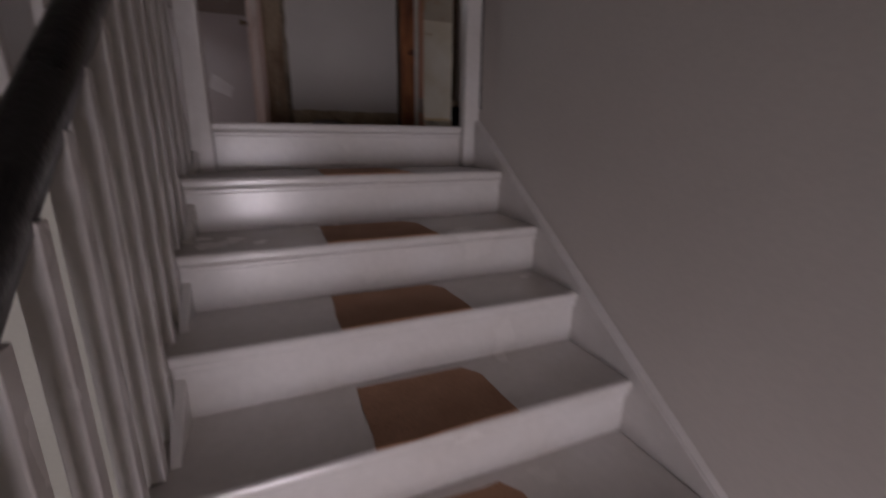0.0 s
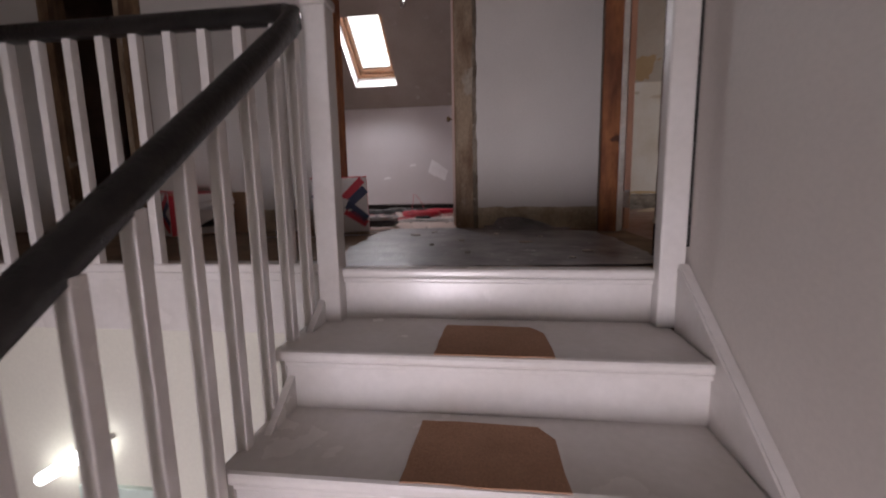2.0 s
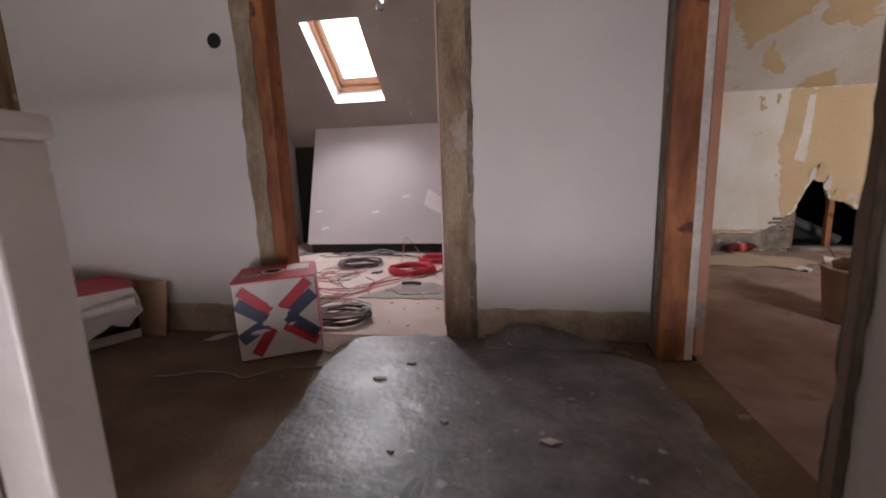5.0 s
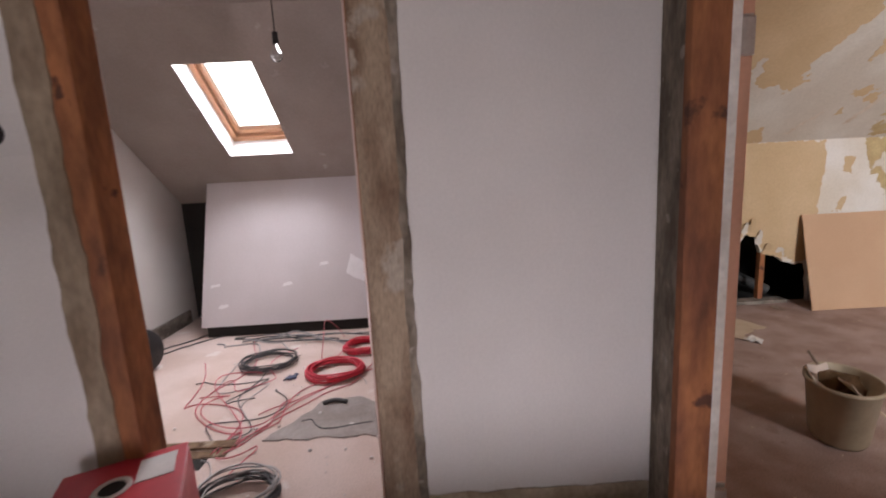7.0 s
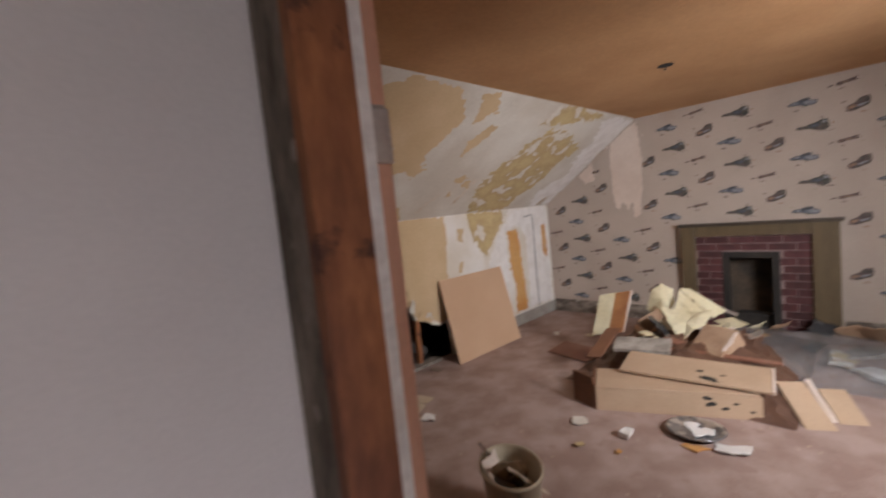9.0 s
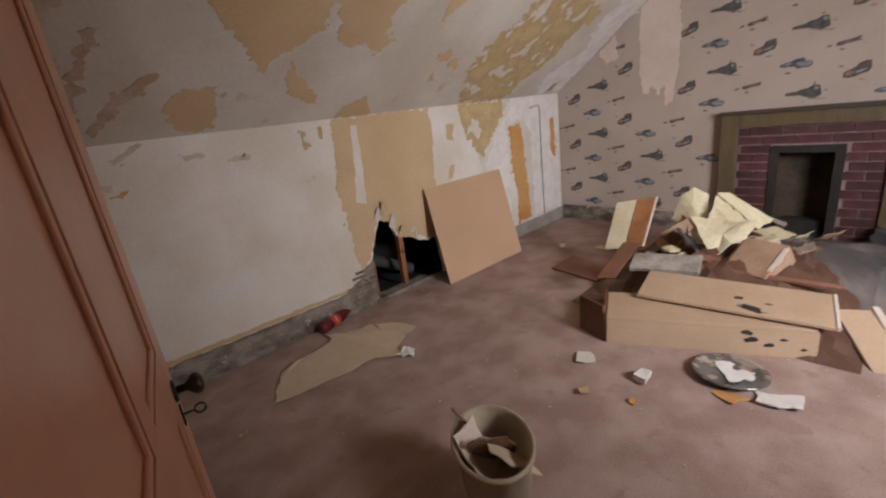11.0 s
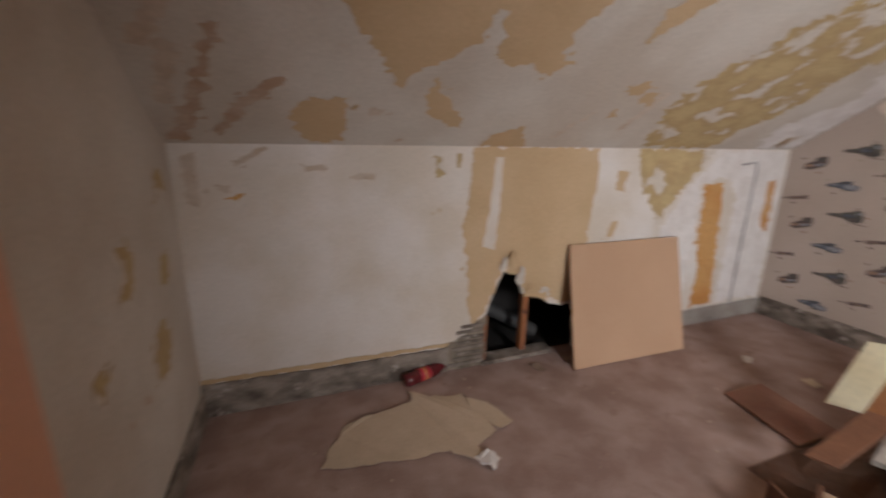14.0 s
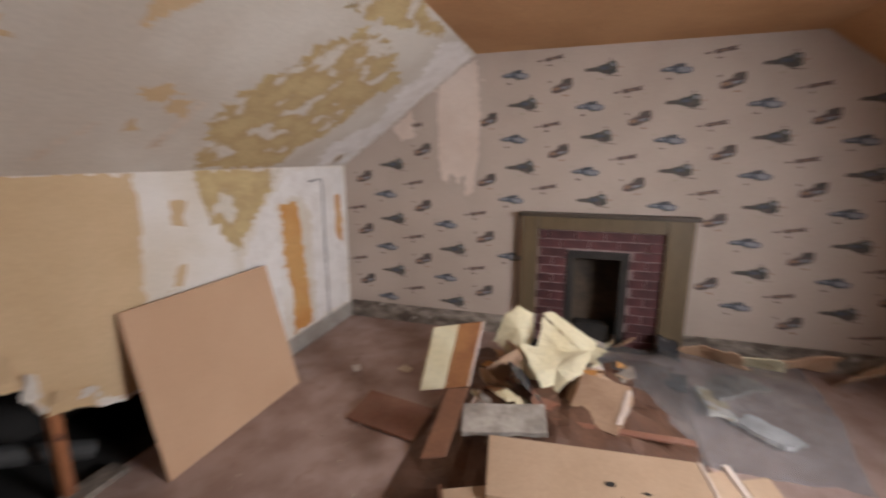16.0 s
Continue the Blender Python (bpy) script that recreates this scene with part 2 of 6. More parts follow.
# ---------- measures of the place ----------
YW = 4.39          # landing's far wall
XE = 2.42          # wall between landing and the room
XR = 2.645         # the room's west wall
XF = 7.195         # chimney-breast wall
YK, ZK = 6.698, 1.46   # knee wall and its height
ZC = 2.34          # room ceiling
RS = 0.714         # fall of the room's slope
YT = YK - (ZC - ZK) / RS
YS, YST = 1.92, 1.92 + (ZC - ZK) / RS
NOSE = [(2.776, 0.02), (2.46, -0.168), (2.176, -0.355), (1.92, -0.535), (1.655, -0.72), (1.385, -0.905), (1.115, -1.09), (0.845, -1.275), (0.575, -1.46), (0.305, -1.645), (0.035, -1.83), (-0.235, -2.015)]
ZL = -2.2          # floor of the storey below

# ---------- structure ----------
boxes("floor_landing", FLOORBROWN, [(-2.3, 2.42, 2.82, 4.39, -0.2, 0.0), (2.42, 2.58, 3.2, 4.19, -0.2, 0.0)], "dusty brown hardboard landing floor", "floor")
boxes("floor_small_room", CHIP, [(-0.93, 2.42, 4.39, 7.6, -0.2, 0.0)], "dusty pale chipboard floor strewn with cable ends", "floor")
boxes("floor_room", CARPET, [(2.58, 7.62, 1.55, 6.75, -0.2, 0.0)], "worn stained pinkish brown carpet", "floor")
boxes("floor_dark_room", FLOORBROWN, [(-2.3, -0.93, 4.39, 5.9, -0.2, 0.0)], "dusty brown floor of the dark side room", "floor")
boxes("floor_below", CREAM, [(-2.3, 2.6, -2.2, 2.9, ZL - 0.1, ZL)], "pale floor of the hall below the stairs", "floor")

# landing's far wall with its two openings
boxes("wall_landing", PLASTER, [(-2.3, -1.70, YW, YW + 0.12, 0, 2.42), (-0.87, 0.475, YW, YW + 0.12, 0, 2.42), (1.595, 2.46, YW, YW + 0.12, 0, 2.42),
                                (-1.70, -0.87, YW, YW + 0.12, 2.0, 2.42), (0.475, 1.595, YW, YW + 0.12, 2.06, 2.42)], "bare white plastered landing wall, scuffed at the base", "wall")
boxes("wall_stairs", STAIRWALL, [(2.352, 2.50, -2.2, 2.80, ZL, 2.42)], "off-white painted plaster wall beside the stairs", "wall")
boxes("wall_landing_east", PLASTER, [(XE, 2.50, 2.80, 3.20, 0, 2.42), (XE, 2.50, 3.20, 4.21, 2.06, 2.42), (2.46, 2.50, 4.21, 4.52, 0, 2.42)], "white plastered wall with a stripped doorway", "wall")
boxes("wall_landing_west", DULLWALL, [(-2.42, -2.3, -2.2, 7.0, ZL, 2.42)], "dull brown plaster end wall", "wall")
boxes("wall_stairs_back", CREAM, [(-2.3, 0.48, -2.32, -2.2, ZL, 2.42), (1.52, 2.6, -2.32, -2.2, ZL, 2.42), (0.48, 1.52, -2.32, -2.2, ZL, -1.75), (0.48, 1.52, -2.32, -2.2, -0.15, 2.42)], "cream wall with a stair window", "wall")
boxes("wall_below_landing", CREAM, [(-2.3, 2.352, 2.86, 2.95, ZL, -0.2)], "cream painted wall below the landing", "wall")
boxes("ceiling_landing", PLASTER, [(-2.42, 2.6, -2.3, 4.52, 2.42, 2.5)], "white plaster landing ceiling", "ceiling")

# small room
boxes("wall_small_room_west", PLASTER, [(-0.93, -0.81, YW + 0.12, 7.6, 0, 2.42)], "white plaster side wall, dim towards the eaves", "wall")
boxes("wall_small_room_east", PLASTER, [(2.40, 2.46, YW + 0.12, 7.6, 0, 2.42)], "white plaster side wall", "wall")
# shade behind the board is put into the wall's colour
boxes("wall_small_room_eaves", DARK, [(-0.93, 2.46, 7.35, 7.45, 0, 1.3)], "eaves wall coloured near-black for shade behind the leaning board", "wall")
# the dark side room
# brown raised above DULLWALL to make up for light this room lacks
BROWNWALL = mat("brown_wall_paint_lightened", (0.44, 0.31, 0.24), 0.7, (0.34, 0.23, 0.17), 2, 0.9, 40, 0.1, 0.2)
boxes("wall_dark_room", BROWNWALL, [(-2.3, -0.93, 5.75, 5.85, 0, 2.42)], "brown plaster wall of the dark room, lightened for missing light", "wall")
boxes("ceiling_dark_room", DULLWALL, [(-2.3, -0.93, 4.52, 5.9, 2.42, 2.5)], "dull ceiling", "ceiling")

# sloping ceiling with the roof window
SA = math.atan(0.809)
SLOPE = Matrix.Translation((0.235, 6.85, 1.593)) @ Matrix.Rotation(-SA, 4, "X") @ Matrix.Rotation(math.pi, 4, "Z")
# local axes: x to the west, y up the slope, z out through the roof
WX, WL = 0.272, 0.917
bm = bmesh.new()
for b in ((-2.3, -WX, -0.7, 1.4), (WX, 1.2, -0.7, 1.4), (-WX, WX, -0.7, 0.0), (-WX, WX, WL, 1.4)):
    box(bm, b[0], b[1], b[2], b[3], 0.0, 0.06, SLOPE)
box(bm, -0.93, 2.46, 4.5, 5.86, 2.42, 2.5)
thing("ceiling_small_room", bm, GREYCEIL, "grey sloping board ceiling with a roof window", "ceiling", "", "structure")

# the room
bm = bmesh.new()
box(bm, 2.50, 2.555, 1.7, 3.20, 0, 2.5)
box(bm, 2.50, 2.555, 3.20, 4.21, 2.06, 2.5)
q = [bm.verts.new((x, y, z)) for z in (0, 2.5) for x, y in ((2.50, 4.21), (2.557, 4.21), (2.692, 6.74), (2.50, 6.74))]
for k in ((0, 1, 2, 3), (4, 5, 6, 7), (0, 1, 5, 4), (1, 2, 6, 5), (2, 3, 7, 6), (3, 0, 4, 7)):
    bm.faces.new([q[i] for i in k])
thing("wall_room_west", bm, SLOPEPAPER, "grey-white stripped wall with torn paper scraps", "wall", "", "structure")
boxes("wall_room_chimney", WALLPAPER, [(XF, XF + 0.12, 1.55, 4.2, 0, 2.6), (XF, XF + 0.12, 4.67, 6.8, 0, 2.6), (XF, XF + 0.12, 4.2, 4.67, 0.80, 2.6)], "beige wallpaper printed with small vehicles", "wall")
# knee wall with a broken hole, an eaves void behind
HOLE = [(4.385, 0.04), (4.38, 0.20), (4.395, 0.38), (4.45, 0.53), (4.52, 0.68), (4.62, 0.64), (4.66, 0.48), (4.79, 0.46), (4.89, 0.38), (4.99, 0.35), (5.10, 0.36), (5.14, 0.04)]
bm = bmesh.new()
hl = ragged(HOLE, 0.010, 0.03, 3, False)
lo = [(XR - 0.05, 0.0), (4.384, 0.0)] + [(p.x, p.y) for p in hl] + [(5.141, 0.0), (XF + 0.05, 0.0), (XF + 0.05, ZK + 0.03), (XR - 0.05, ZK + 0.03)]
fr = [bm.verts.new((x, YK, z)) for x, z in lo]
bk = [bm.verts.new((x, YK + 0.035, z)) for x, z in lo]
f0, f1 = bm.faces.new(fr), bm.faces.new(bk[::-1])
for i in range(len(fr)):
    bm.faces.new((fr[i], bk[i], bk[(i + 1) % len(fr)], fr[(i + 1) % len(fr)]))
f0.normal_update(), f1.normal_update()
bmesh.ops.triangulate(bm, faces=[f0, f1], ngon_method="EAR_CLIP")
wall_knee = thing("wall_room_knee", bm, PAPERED, "stripped white knee wall with a hole broken through", "wall", "", "structure")
# near-black faces carry the darkness of the eaves
boxes("eaves_void", DARK, [(2.6, 7.3, 7.5, 7.6, -0.1, 1.2), (2.6, 7.3, 6.74, 7.6, -0.15, -0.02), (2.55, 2.6, 6.76, 7.6, -0.1, 1.3), (7.3, 7.35, 6.76, 7.6, -0.1, 1.3)], "eaves space with its unlit depth put into near-black surfaces", "eaves")


def slab(name, y0, z0, y1, z1, mat_, label, x0=2.6, x1=XF + 0.1):
    bm = bmesh.new()
    n = Vector((0, -(z1 - z0), y1 - y0)).normalized()
    n = n if n.z > 0 else -n
    vs = []
    for w in (0.0, 0.06):
        vs += [bm.verts.new(Vector((x, y, z)) + n * w) for x, y, z in ((x0, y0, z0), (x1, y0, z0), (x1, y1, z1), (x0, y1, z1))]
    for q in ((0, 1, 2, 3), (4, 5, 6, 7), (0, 1, 5, 4), (1, 2, 6, 5), (2, 3, 7, 6), (3, 0, 4, 7)):
        bm.faces.new([vs[i] for i in q])
    return thing(name, bm, mat_, label, "ceiling", "", "structure")


slope_room = slab("ceiling_room_slope", 7.6, ZK - RS * (7.6 - YK), YT, ZC, SLOPEPAPER, "sloping ceiling with half-torn stained paper")
boxes("ceiling_room", CEIL, [(2.6, XF + 0.1, YST - 0.02, YT + 0.02, ZC, ZC + 0.06)], "tan bare-board ceiling with old paste marks", "ceiling")
# front slope with a roof window in a deep reveal, and the low wall below
FRONT = Matrix.Translation((5.5, YS, ZK)) @ Matrix.Rotation(math.atan(RS), 4, "X")
WA, WB, YA, YB = -1.56, -0.64, 0.05, 0.85
bm = bmesh.new()
for b in ((-3.0, WA, -0.37, 1.54, 0, 0.1), (WB, XF + 0.1 - 5.5, -0.37, 1.54, 0, 0.1), (WA, WB, -0.37, YA, 0, 0.1), (WA, WB, YB, 1.54, 0, 0.1)):
    box(bm, *b, FRONT)
thing("ceiling_room_front", bm, CEIL, "tan sloping ceiling round the roof window", "ceiling", "", "structure")
bm = bmesh.new()
for b in ((WA - 0.04, WA, YA - 0.04, YB + 0.04, 0.1, 0.44), (WB, WB + 0.04, YA - 0.04, YB + 0.04, 0.1, 0.44), (WA, WB, YA - 0.04, YA, 0.1, 0.44), (WA, WB, YB, YB + 0.04, 0.1, 0.44)):
    box(bm, *b, FRONT)
thing("trim_window_reveal", bm, PLASTER, "deep plastered reveal of the roof window", "trim", "", "structure")
boxes("wall_room_front", WALLPAPER, [(2.5, XF + 0.1, YS - 0.12, YS, 0, 1.5)], "low front wall with beige patterned paper", "wall")

# plain bright overcast sky beyond each window
SKYM = bpy.data.materials.new("overcast_sky")
SKYM.use_nodes = True
bs = SKYM.node_tree.nodes["Principled BSDF"]
bs.inputs["Base Color"].default_value = (0, 0, 0, 1)
bs.inputs["Emission Color"].default_value = (1.0, 0.985, 0.99, 1)
bs.inputs["Emission Strength"].default_value = 5.0


def sky_card(a, b, c, d):
    bm = bmesh.new()
    bm.faces.new([bm.verts.new(p) for p in (a, b, c, d)])
    return thing("backdrop", bm, SKYM, "bright overcast sky outside the window", "sky", "", "structure")


sky_card((-1.5, 7.6, 3.6), (2.0, 7.6, 3.6), (2.0, 8.6, 1.9), (-1.5, 8.6, 1.9))
sky_card((2.9, 0.8, 1.7), (6.0, 0.8, 1.7), (6.0, 2.2, 3.2), (2.9, 2.2, 3.2))
sky_card((-0.5, -3.0, -2.6), (2.5, -3.0, -2.6), (2.5, -3.0, 0.6), (-0.5, -3.0, 0.6))

GLASS = bpy.data.materials.new("window_glass")
GLASS.use_nodes = True
g = GLASS.node_tree.nodes["Principled BSDF"]
g.inputs["Transmission Weight"].default_value, g.inputs["Roughness"].default_value, g.inputs["IOR"].default_value = 1.0, 0.02, 1.45
CLEAR = mat("clear_polythene", (0.44, 0.46, 0.48), 0.2, (0.26, 0.28, 0.30), 5, 0.9, 30, 0.1, 0.6)
CLEAR.node_tree.nodes["Principled BSDF"].inputs["Transmission Weight"].default_value = 0.72
CLEAR.node_tree.nodes["Principled BSDF"].inputs["IOR"].default_value = 1.12

# ---------- stairs ----------
stairs = thing("staircase", None, None, "white gloss painted staircase with closed risers", "staircase")
stairs.location = (1.7, 0.0, ZL)
inv = Matrix.Translation((-1.7, 0.0, -ZL))


def spart(name, bm, m, parent=stairs, label=""):
    bmesh.ops.transform(bm, matrix=inv, verts=bm.verts)
    return part(name, bm, m, parent, label)


for i, (y, z) in enumerate(NOSE):
    yb = NOSE[i - 1][0] + 0.045 if i else 2.835
    bm = bmesh.new()
    box(bm, 1.082 if i else 1.19, 2.318 if i else 2.272, y, yb, z - 0.036, z, None, 0.012)
    spart("tread", bm, WHITE)
    zb = NOSE[i + 1][1] if i + 1 < len(NOSE) else ZL
    bm = bmesh.new()
    box(bm, 1.115 if i else 1.19, 2.318, y + 0.026, y + 0.046, zb, z - 0.036)
    spart("riser", bm, WHITE)
    bm = bmesh.new()
    box(bm, 1.118, 2.317, y + 0.012, y + 0.027, z - 0.054, z - 0.0365, None, 0.005)
    spart("moulding", bm, WHITE)
    if 0 < i < 9:
        bm = bmesh.new()
        box(bm, 1.097, 1.116, y + 0.02, yb - 0.03, z - 0.15, z - 0.037, None, 0.004)
        spart("bracket", bm, WHITE)
bm = bmesh.new()
pts = [(2.80, -0.02), (2.80, -0.42), (-0.3, -2.42), (-0.3, -2.04)]
for x0, x1, lift in ((1.118, 1.14, -0.03),):
    a = [bm.verts.new((x0, y, z + lift)) for y, z in pts]
    b = [bm.verts.new((x1, y, z + lift)) for y, z in pts]
    bm.faces.new(a), bm.faces.new(b[::-1])
    for k in range(4):
        bm.faces.new((a[k], b[k], b[(k + 1) % 4], a[(k + 1) % 4]))
spart("outer_string", bm, WHITE)
bm = bmesh.new()
pts = [(2.74, 0.05), (2.74, -0.42), (-0.3, -2.42), (-0.3, -2.0)]
a = [bm.verts.new((2.316, y, z)) for y, z in pts]
b = [bm.verts.new((2.353, y, z)) for y, z in pts]
bm.faces.new(a), bm.faces.new(b[::-1])
for k in range(4):
    bm.faces.new((a[k], b[k], b[(k + 1) % 4], a[(k + 1) % 4]))
bmesh.ops.bevel(bm, geom=list(bm.edges), offset=0.006, segments=2, affect="EDGES")
spart("wall_string", bm, WHITE)

# brown coverings left on the middle of the treads
rnd = random.Random(4)
for i in range(1, 9):
    y, z = NOSE[i]
    bm = bmesh.new()
    x0, x1 = (1.575 if i == 1 else 1.53) + rnd.uniform(-0.012, 0.012), 1.915 + rnd.uniform(-0.012, 0.012)
    sheet(bm, ragged([(x0, y + 0.006), (x1, y + 0.006), (x1 - 0.01, y + 0.20), (x1 - 0.05, y + 0.255), (x0 + 0.01, y + 0.262)], 0.004, 0.05, i), lambda u, v, w, z=z: Vector((u, v, z + w)), 0.004)
    thing("stair_mat", bm, MATBROWN, "worn brown square of old tread covering", "stair mat", "stair mats")

# ---------- balustrade ----------
bal = thing("balustrade", None, None, "white square balusters under a black handrail", "balustrade")
bal.location = (1.165, 2.78, 0.0)
binv = Matrix.Translation((-1.165, -2.78, 0.0))


def bpart(name, bm, m, label=""):
    bmesh.ops.transform(bm, matrix=binv, verts=bm.verts)
    return part(name, bm, m, bal, label)


bm = bmesh.new()
box(bm, 1.118, 1.196, 2.74, 2.82, -0.40, 0.895, None, 0.005)
newel = bpart("newel_post", bm, WHITE)
bm = bmesh.new()
box(bm, 1.111, 1.203, 2.733, 2.827, 0.895, 0.928, None, 0.008)
bpart("newel_cap", bm, WHITE)
RAIL = lambda y: 0.838 - 0.745 * (2.735 - y)
bm = bmesh.new()
prof = [(-0.033, -0.03), (-0.036, 0.0), (-0.030, 0.026), (-0.012, 0.036), (0.012, 0.036), (0.030, 0.026), (0.036, 0.0), (0.033, -0.03), (0.018, -0.036), (-0.018, -0.036)]


def sweep(bm, pts, prof):
    rings = []
    for i, p in enumerate(pts):
        p = Vector(p)
        d = (Vector(pts[min(i + 1, len(pts) - 1)]) - Vector(pts[max(i - 1, 0)])).normalized()
        s = d.cross(Vector((0, 0, 1))).normalized()
        u = s.cross(d).normalized()
        rings.append([bm.verts.new(p + s * a + u * b) for a, b in prof])
    k = len(prof)
    for a, b in zip(rings, rings[1:]):
        for j in range(k):
            f = bm.faces.new((a[j], a[(j + 1) % k], b[(j + 1) % k], b[j]))
            f.smooth = True
    bm.faces.new(rings[0]), bm.faces.new(rings[-1][::-1])


run = [(-2.28, 2.78, 0.885), (0.9, 2.78, 0.885), (1.0, 2.778, 0.885), (1.05, 2.768, 0.881), (1.085, 2.745, 0.866), (1.096, 2.715, 0.840), (1.097, 2.66, RAIL(2.66) + 0.01), (1.092, 2.3, RAIL(2.3)), (1.085, 1.4, RAIL(1.4)), (1.085, 0.3, RAIL(0.3)), (1.085, -0.25, RAIL(-0.25))]
sweep(bm, run, [(0.80 * p, 0.88 * q) for p, q in prof])
bpart("handrail", bm, BLACK, "chipped black gloss handrail")


def baluster(x, y, z0, z1, s=0.0165):
    bm = bmesh.new()
    box(bm, x - s, x + s, y - s, y + s, z0, z1, None, 0.003)
    return bpart("baluster", bm, WHITE)


for k in range(26):
    x = 1.003 - 0.131 * k
    if x > -2.25:
        baluster(x, 2.782, 0.035, 0.860)
for i in range(1, len(NOSE) - 1):
    y, z = NOSE[i]
    for f in (0.10, 0.237):
        baluster(1.100, y + f, z - 0.005, RAIL(y + f) - 0.03)
# half post against the wall
hp = thing("half_newel_post", None, None, "white half newel post fixed to the wall", "newel post")
hp.location = (2.305, 2.77, -0.17)
bm = bmesh.new()
box(bm, 2.264, 2.343, 2.742, 2.802, -0.168, 0.885, Matrix.Identity(4), 0.006)
bmesh.ops.translate(bm, vec=(-2.305, -2.77, 0.17), verts=bm.verts)
part("post", bm, WHITE, hp)
bm = bmesh.new()
box(bm, 2.258, 2.347, 2.737, 2.806, 0.885, 0.905, Matrix.Identity(4), 0.006)
bmesh.ops.translate(bm, vec=(-2.305, -2.77, 0.17), verts=bm.verts)
part("cap", bm, WHITE, hp)
# solid dark strip paints the shade between post and wall
bm = bmesh.new()
box(bm, 2.3435, 2.352, 2.748, 2.79, 0.10, 0.89)
bmesh.ops.translate(bm, vec=(-2.305, -2.77, 0.17), verts=bm.verts)
part("gap", bm, DARK, hp, "near-black strip for the shaded gap behind the post")
# apron below the landing edge
bm = bmesh.new()
box(bm, -2.3, 1.126, 2.79, 2.82, -0.235, 0.0, None, 0.004)
box(bm, -2.3, 1.126, 2.768, 2.845, 0.0, 0.036, None, 0.009)
box(bm, -2.3, 1.126, 2.778, 2.79, -0.03, 0.0, None, 0.004)
thing("trim_landing_apron", bm, WHITE, "white gloss apron and nosing along the landing", "trim", "", "structure")
boxes("ceiling_below", CREAM, [(-2.3, 2.352, 2.823, 2.858, -0.232, -0.2)], "cream plaster edge under the landing", "ceiling")

# the hall below: a wall light and a half-open pale door
wl = thing("wall_light", None, None, "slim white tube light on the cream wall", "wall light")
wl.location = (-0.08, 2.86, -0.84)
LAMP = bpy.data.materials.new("lamp_tube")
LAMP.use_nodes = True
LAMP.node_tree.nodes["Principled BSDF"].inputs["Emission Color"].default_value = (1, 1, 0.98, 1)
LAMP.node_tree.nodes["Principled BSDF"].inputs["Emission Strength"].default_value = 10.0
bm = bmesh.new()
cyl(bm, (-0.17, -0.05, -0.10), (0.17, -0.05, 0.10), 0.028, None, 14)
part("tube", bm, LAMP, wl, "glowing white tube")
bm = bmesh.new()
box(bm, -0.2, 0.2, -0.03, 0.0, -0.012, 0.012, Matrix.Rotation(radians(-30.5), 4, "Y"), 0.003)
part("bracket", bm, WHITE, wl)
PALEG = mat("pale_green_door_paint", (0.62, 0.72, 0.66), 0.4, (0.56, 0.66, 0.6), 3, 0.6, 50, 0.03, 0.05)
bm = bmesh.new()
box(bm, -0.10, 0.36, 2.835, 2.86, ZL, -0.98, None, 0.004)
thing("hall_door", bm, PALEG, "pale green door on the storey below", "door")

# ---------- landing ----------
LW = lambda u, v, w: Vector((u, YW - 0.003 - w, v))
j1 = thing("door_1", None, None, "stripped doorway of bare brown timber posts", "doorway", "", "structure")
bm = bmesh.new()
sheet(bm, ragged([(0.468, 0.0), (0.556, 0.0), (0.556, 2.06), (0.455, 2.06)], 0.007, 0.05, 5), LW, 0.006)
part("post_face", bm, mat("tan_plaster_edge", (0.34, 0.27, 0.19), 0.95, (0.20, 0.14, 0.09), 6, 0.9, 40, 0.2, 0.6, (1, 1, 0.5)), j1)
bm = bmesh.new()
box(bm, 0.475, 0.622, YW - 0.004, YW + 0.125, 0, 2.06, None, 0.004)
part("post", bm, RAWWOOD, j1)
bm = bmesh.new()
box(bm, 1.462, 1.604, YW - 0.006, YW + 0.125, 0, 2.06, None, 0.005)
part("post", bm, POSTTAN, j1)
bm = bmesh.new()
sheet(bm, ragged([(1.585, 0.0), (1.618, 0.0), (1.612, 1.0), (1.618, 2.06), (1.585, 2.06)], 0.006, 0.04, 7), lambda u, v, w: Vector((u, YW - 0.006 - w, v)), 0.003)
part("broken_edge", bm, EDGEPLASTER, j1)
bm = bmesh.new()
box(bm, 1.4585, 1.4615, YW - 0.002, YW + 0.126, 0, 2.05, None, 0.001)
part("stop", bm, RAWWOOD, j1)
bm = bmesh.new()
box(bm, 0.44, 1.62, YW - 0.004, YW + 0.125, 2.0, 2.064)
part("lintel", bm, OLDWOOD, j1)

od = thing("room_door", None, None, "pale pink door standing open into the small room", "door")
od.matrix_world = Matrix.Translation((1.464, 4.526, 0.015)) @ Matrix.Rotation(radians(94.6), 4, "Z")
PALEPINK = mat("pale_pink_gloss_paint", (0.66, 0.52, 0.46), 0.35, (0.58, 0.43, 0.37), 3, 0.7, 60, 0.04, 0.08)
for x0, x1, z0, z1 in ((0.0, 0.11, 0.0, 1.98), (0.77, 0.88, 0.0, 1.98), (0.11, 0.77, 0.0, 0.2), (0.11, 0.77, 0.82, 0.96), (0.11, 0.77, 1.87, 1.98)):
    bm = bmesh.new()
    box(bm, x0, x1, 0.0, 0.035, z0, z1, None, 0.002)
    part("stile" if z1 - z0 > 1 else "rail", bm, PALEPINK, od)
for z0, z1 in ((0.198, 0.822), (0.958, 1.872)):
    bm = bmesh.new()
    box(bm, 0.108, 0.772, 0.011, 0.024, z0, z1)
    part("panel", bm, PALEPINK, od)
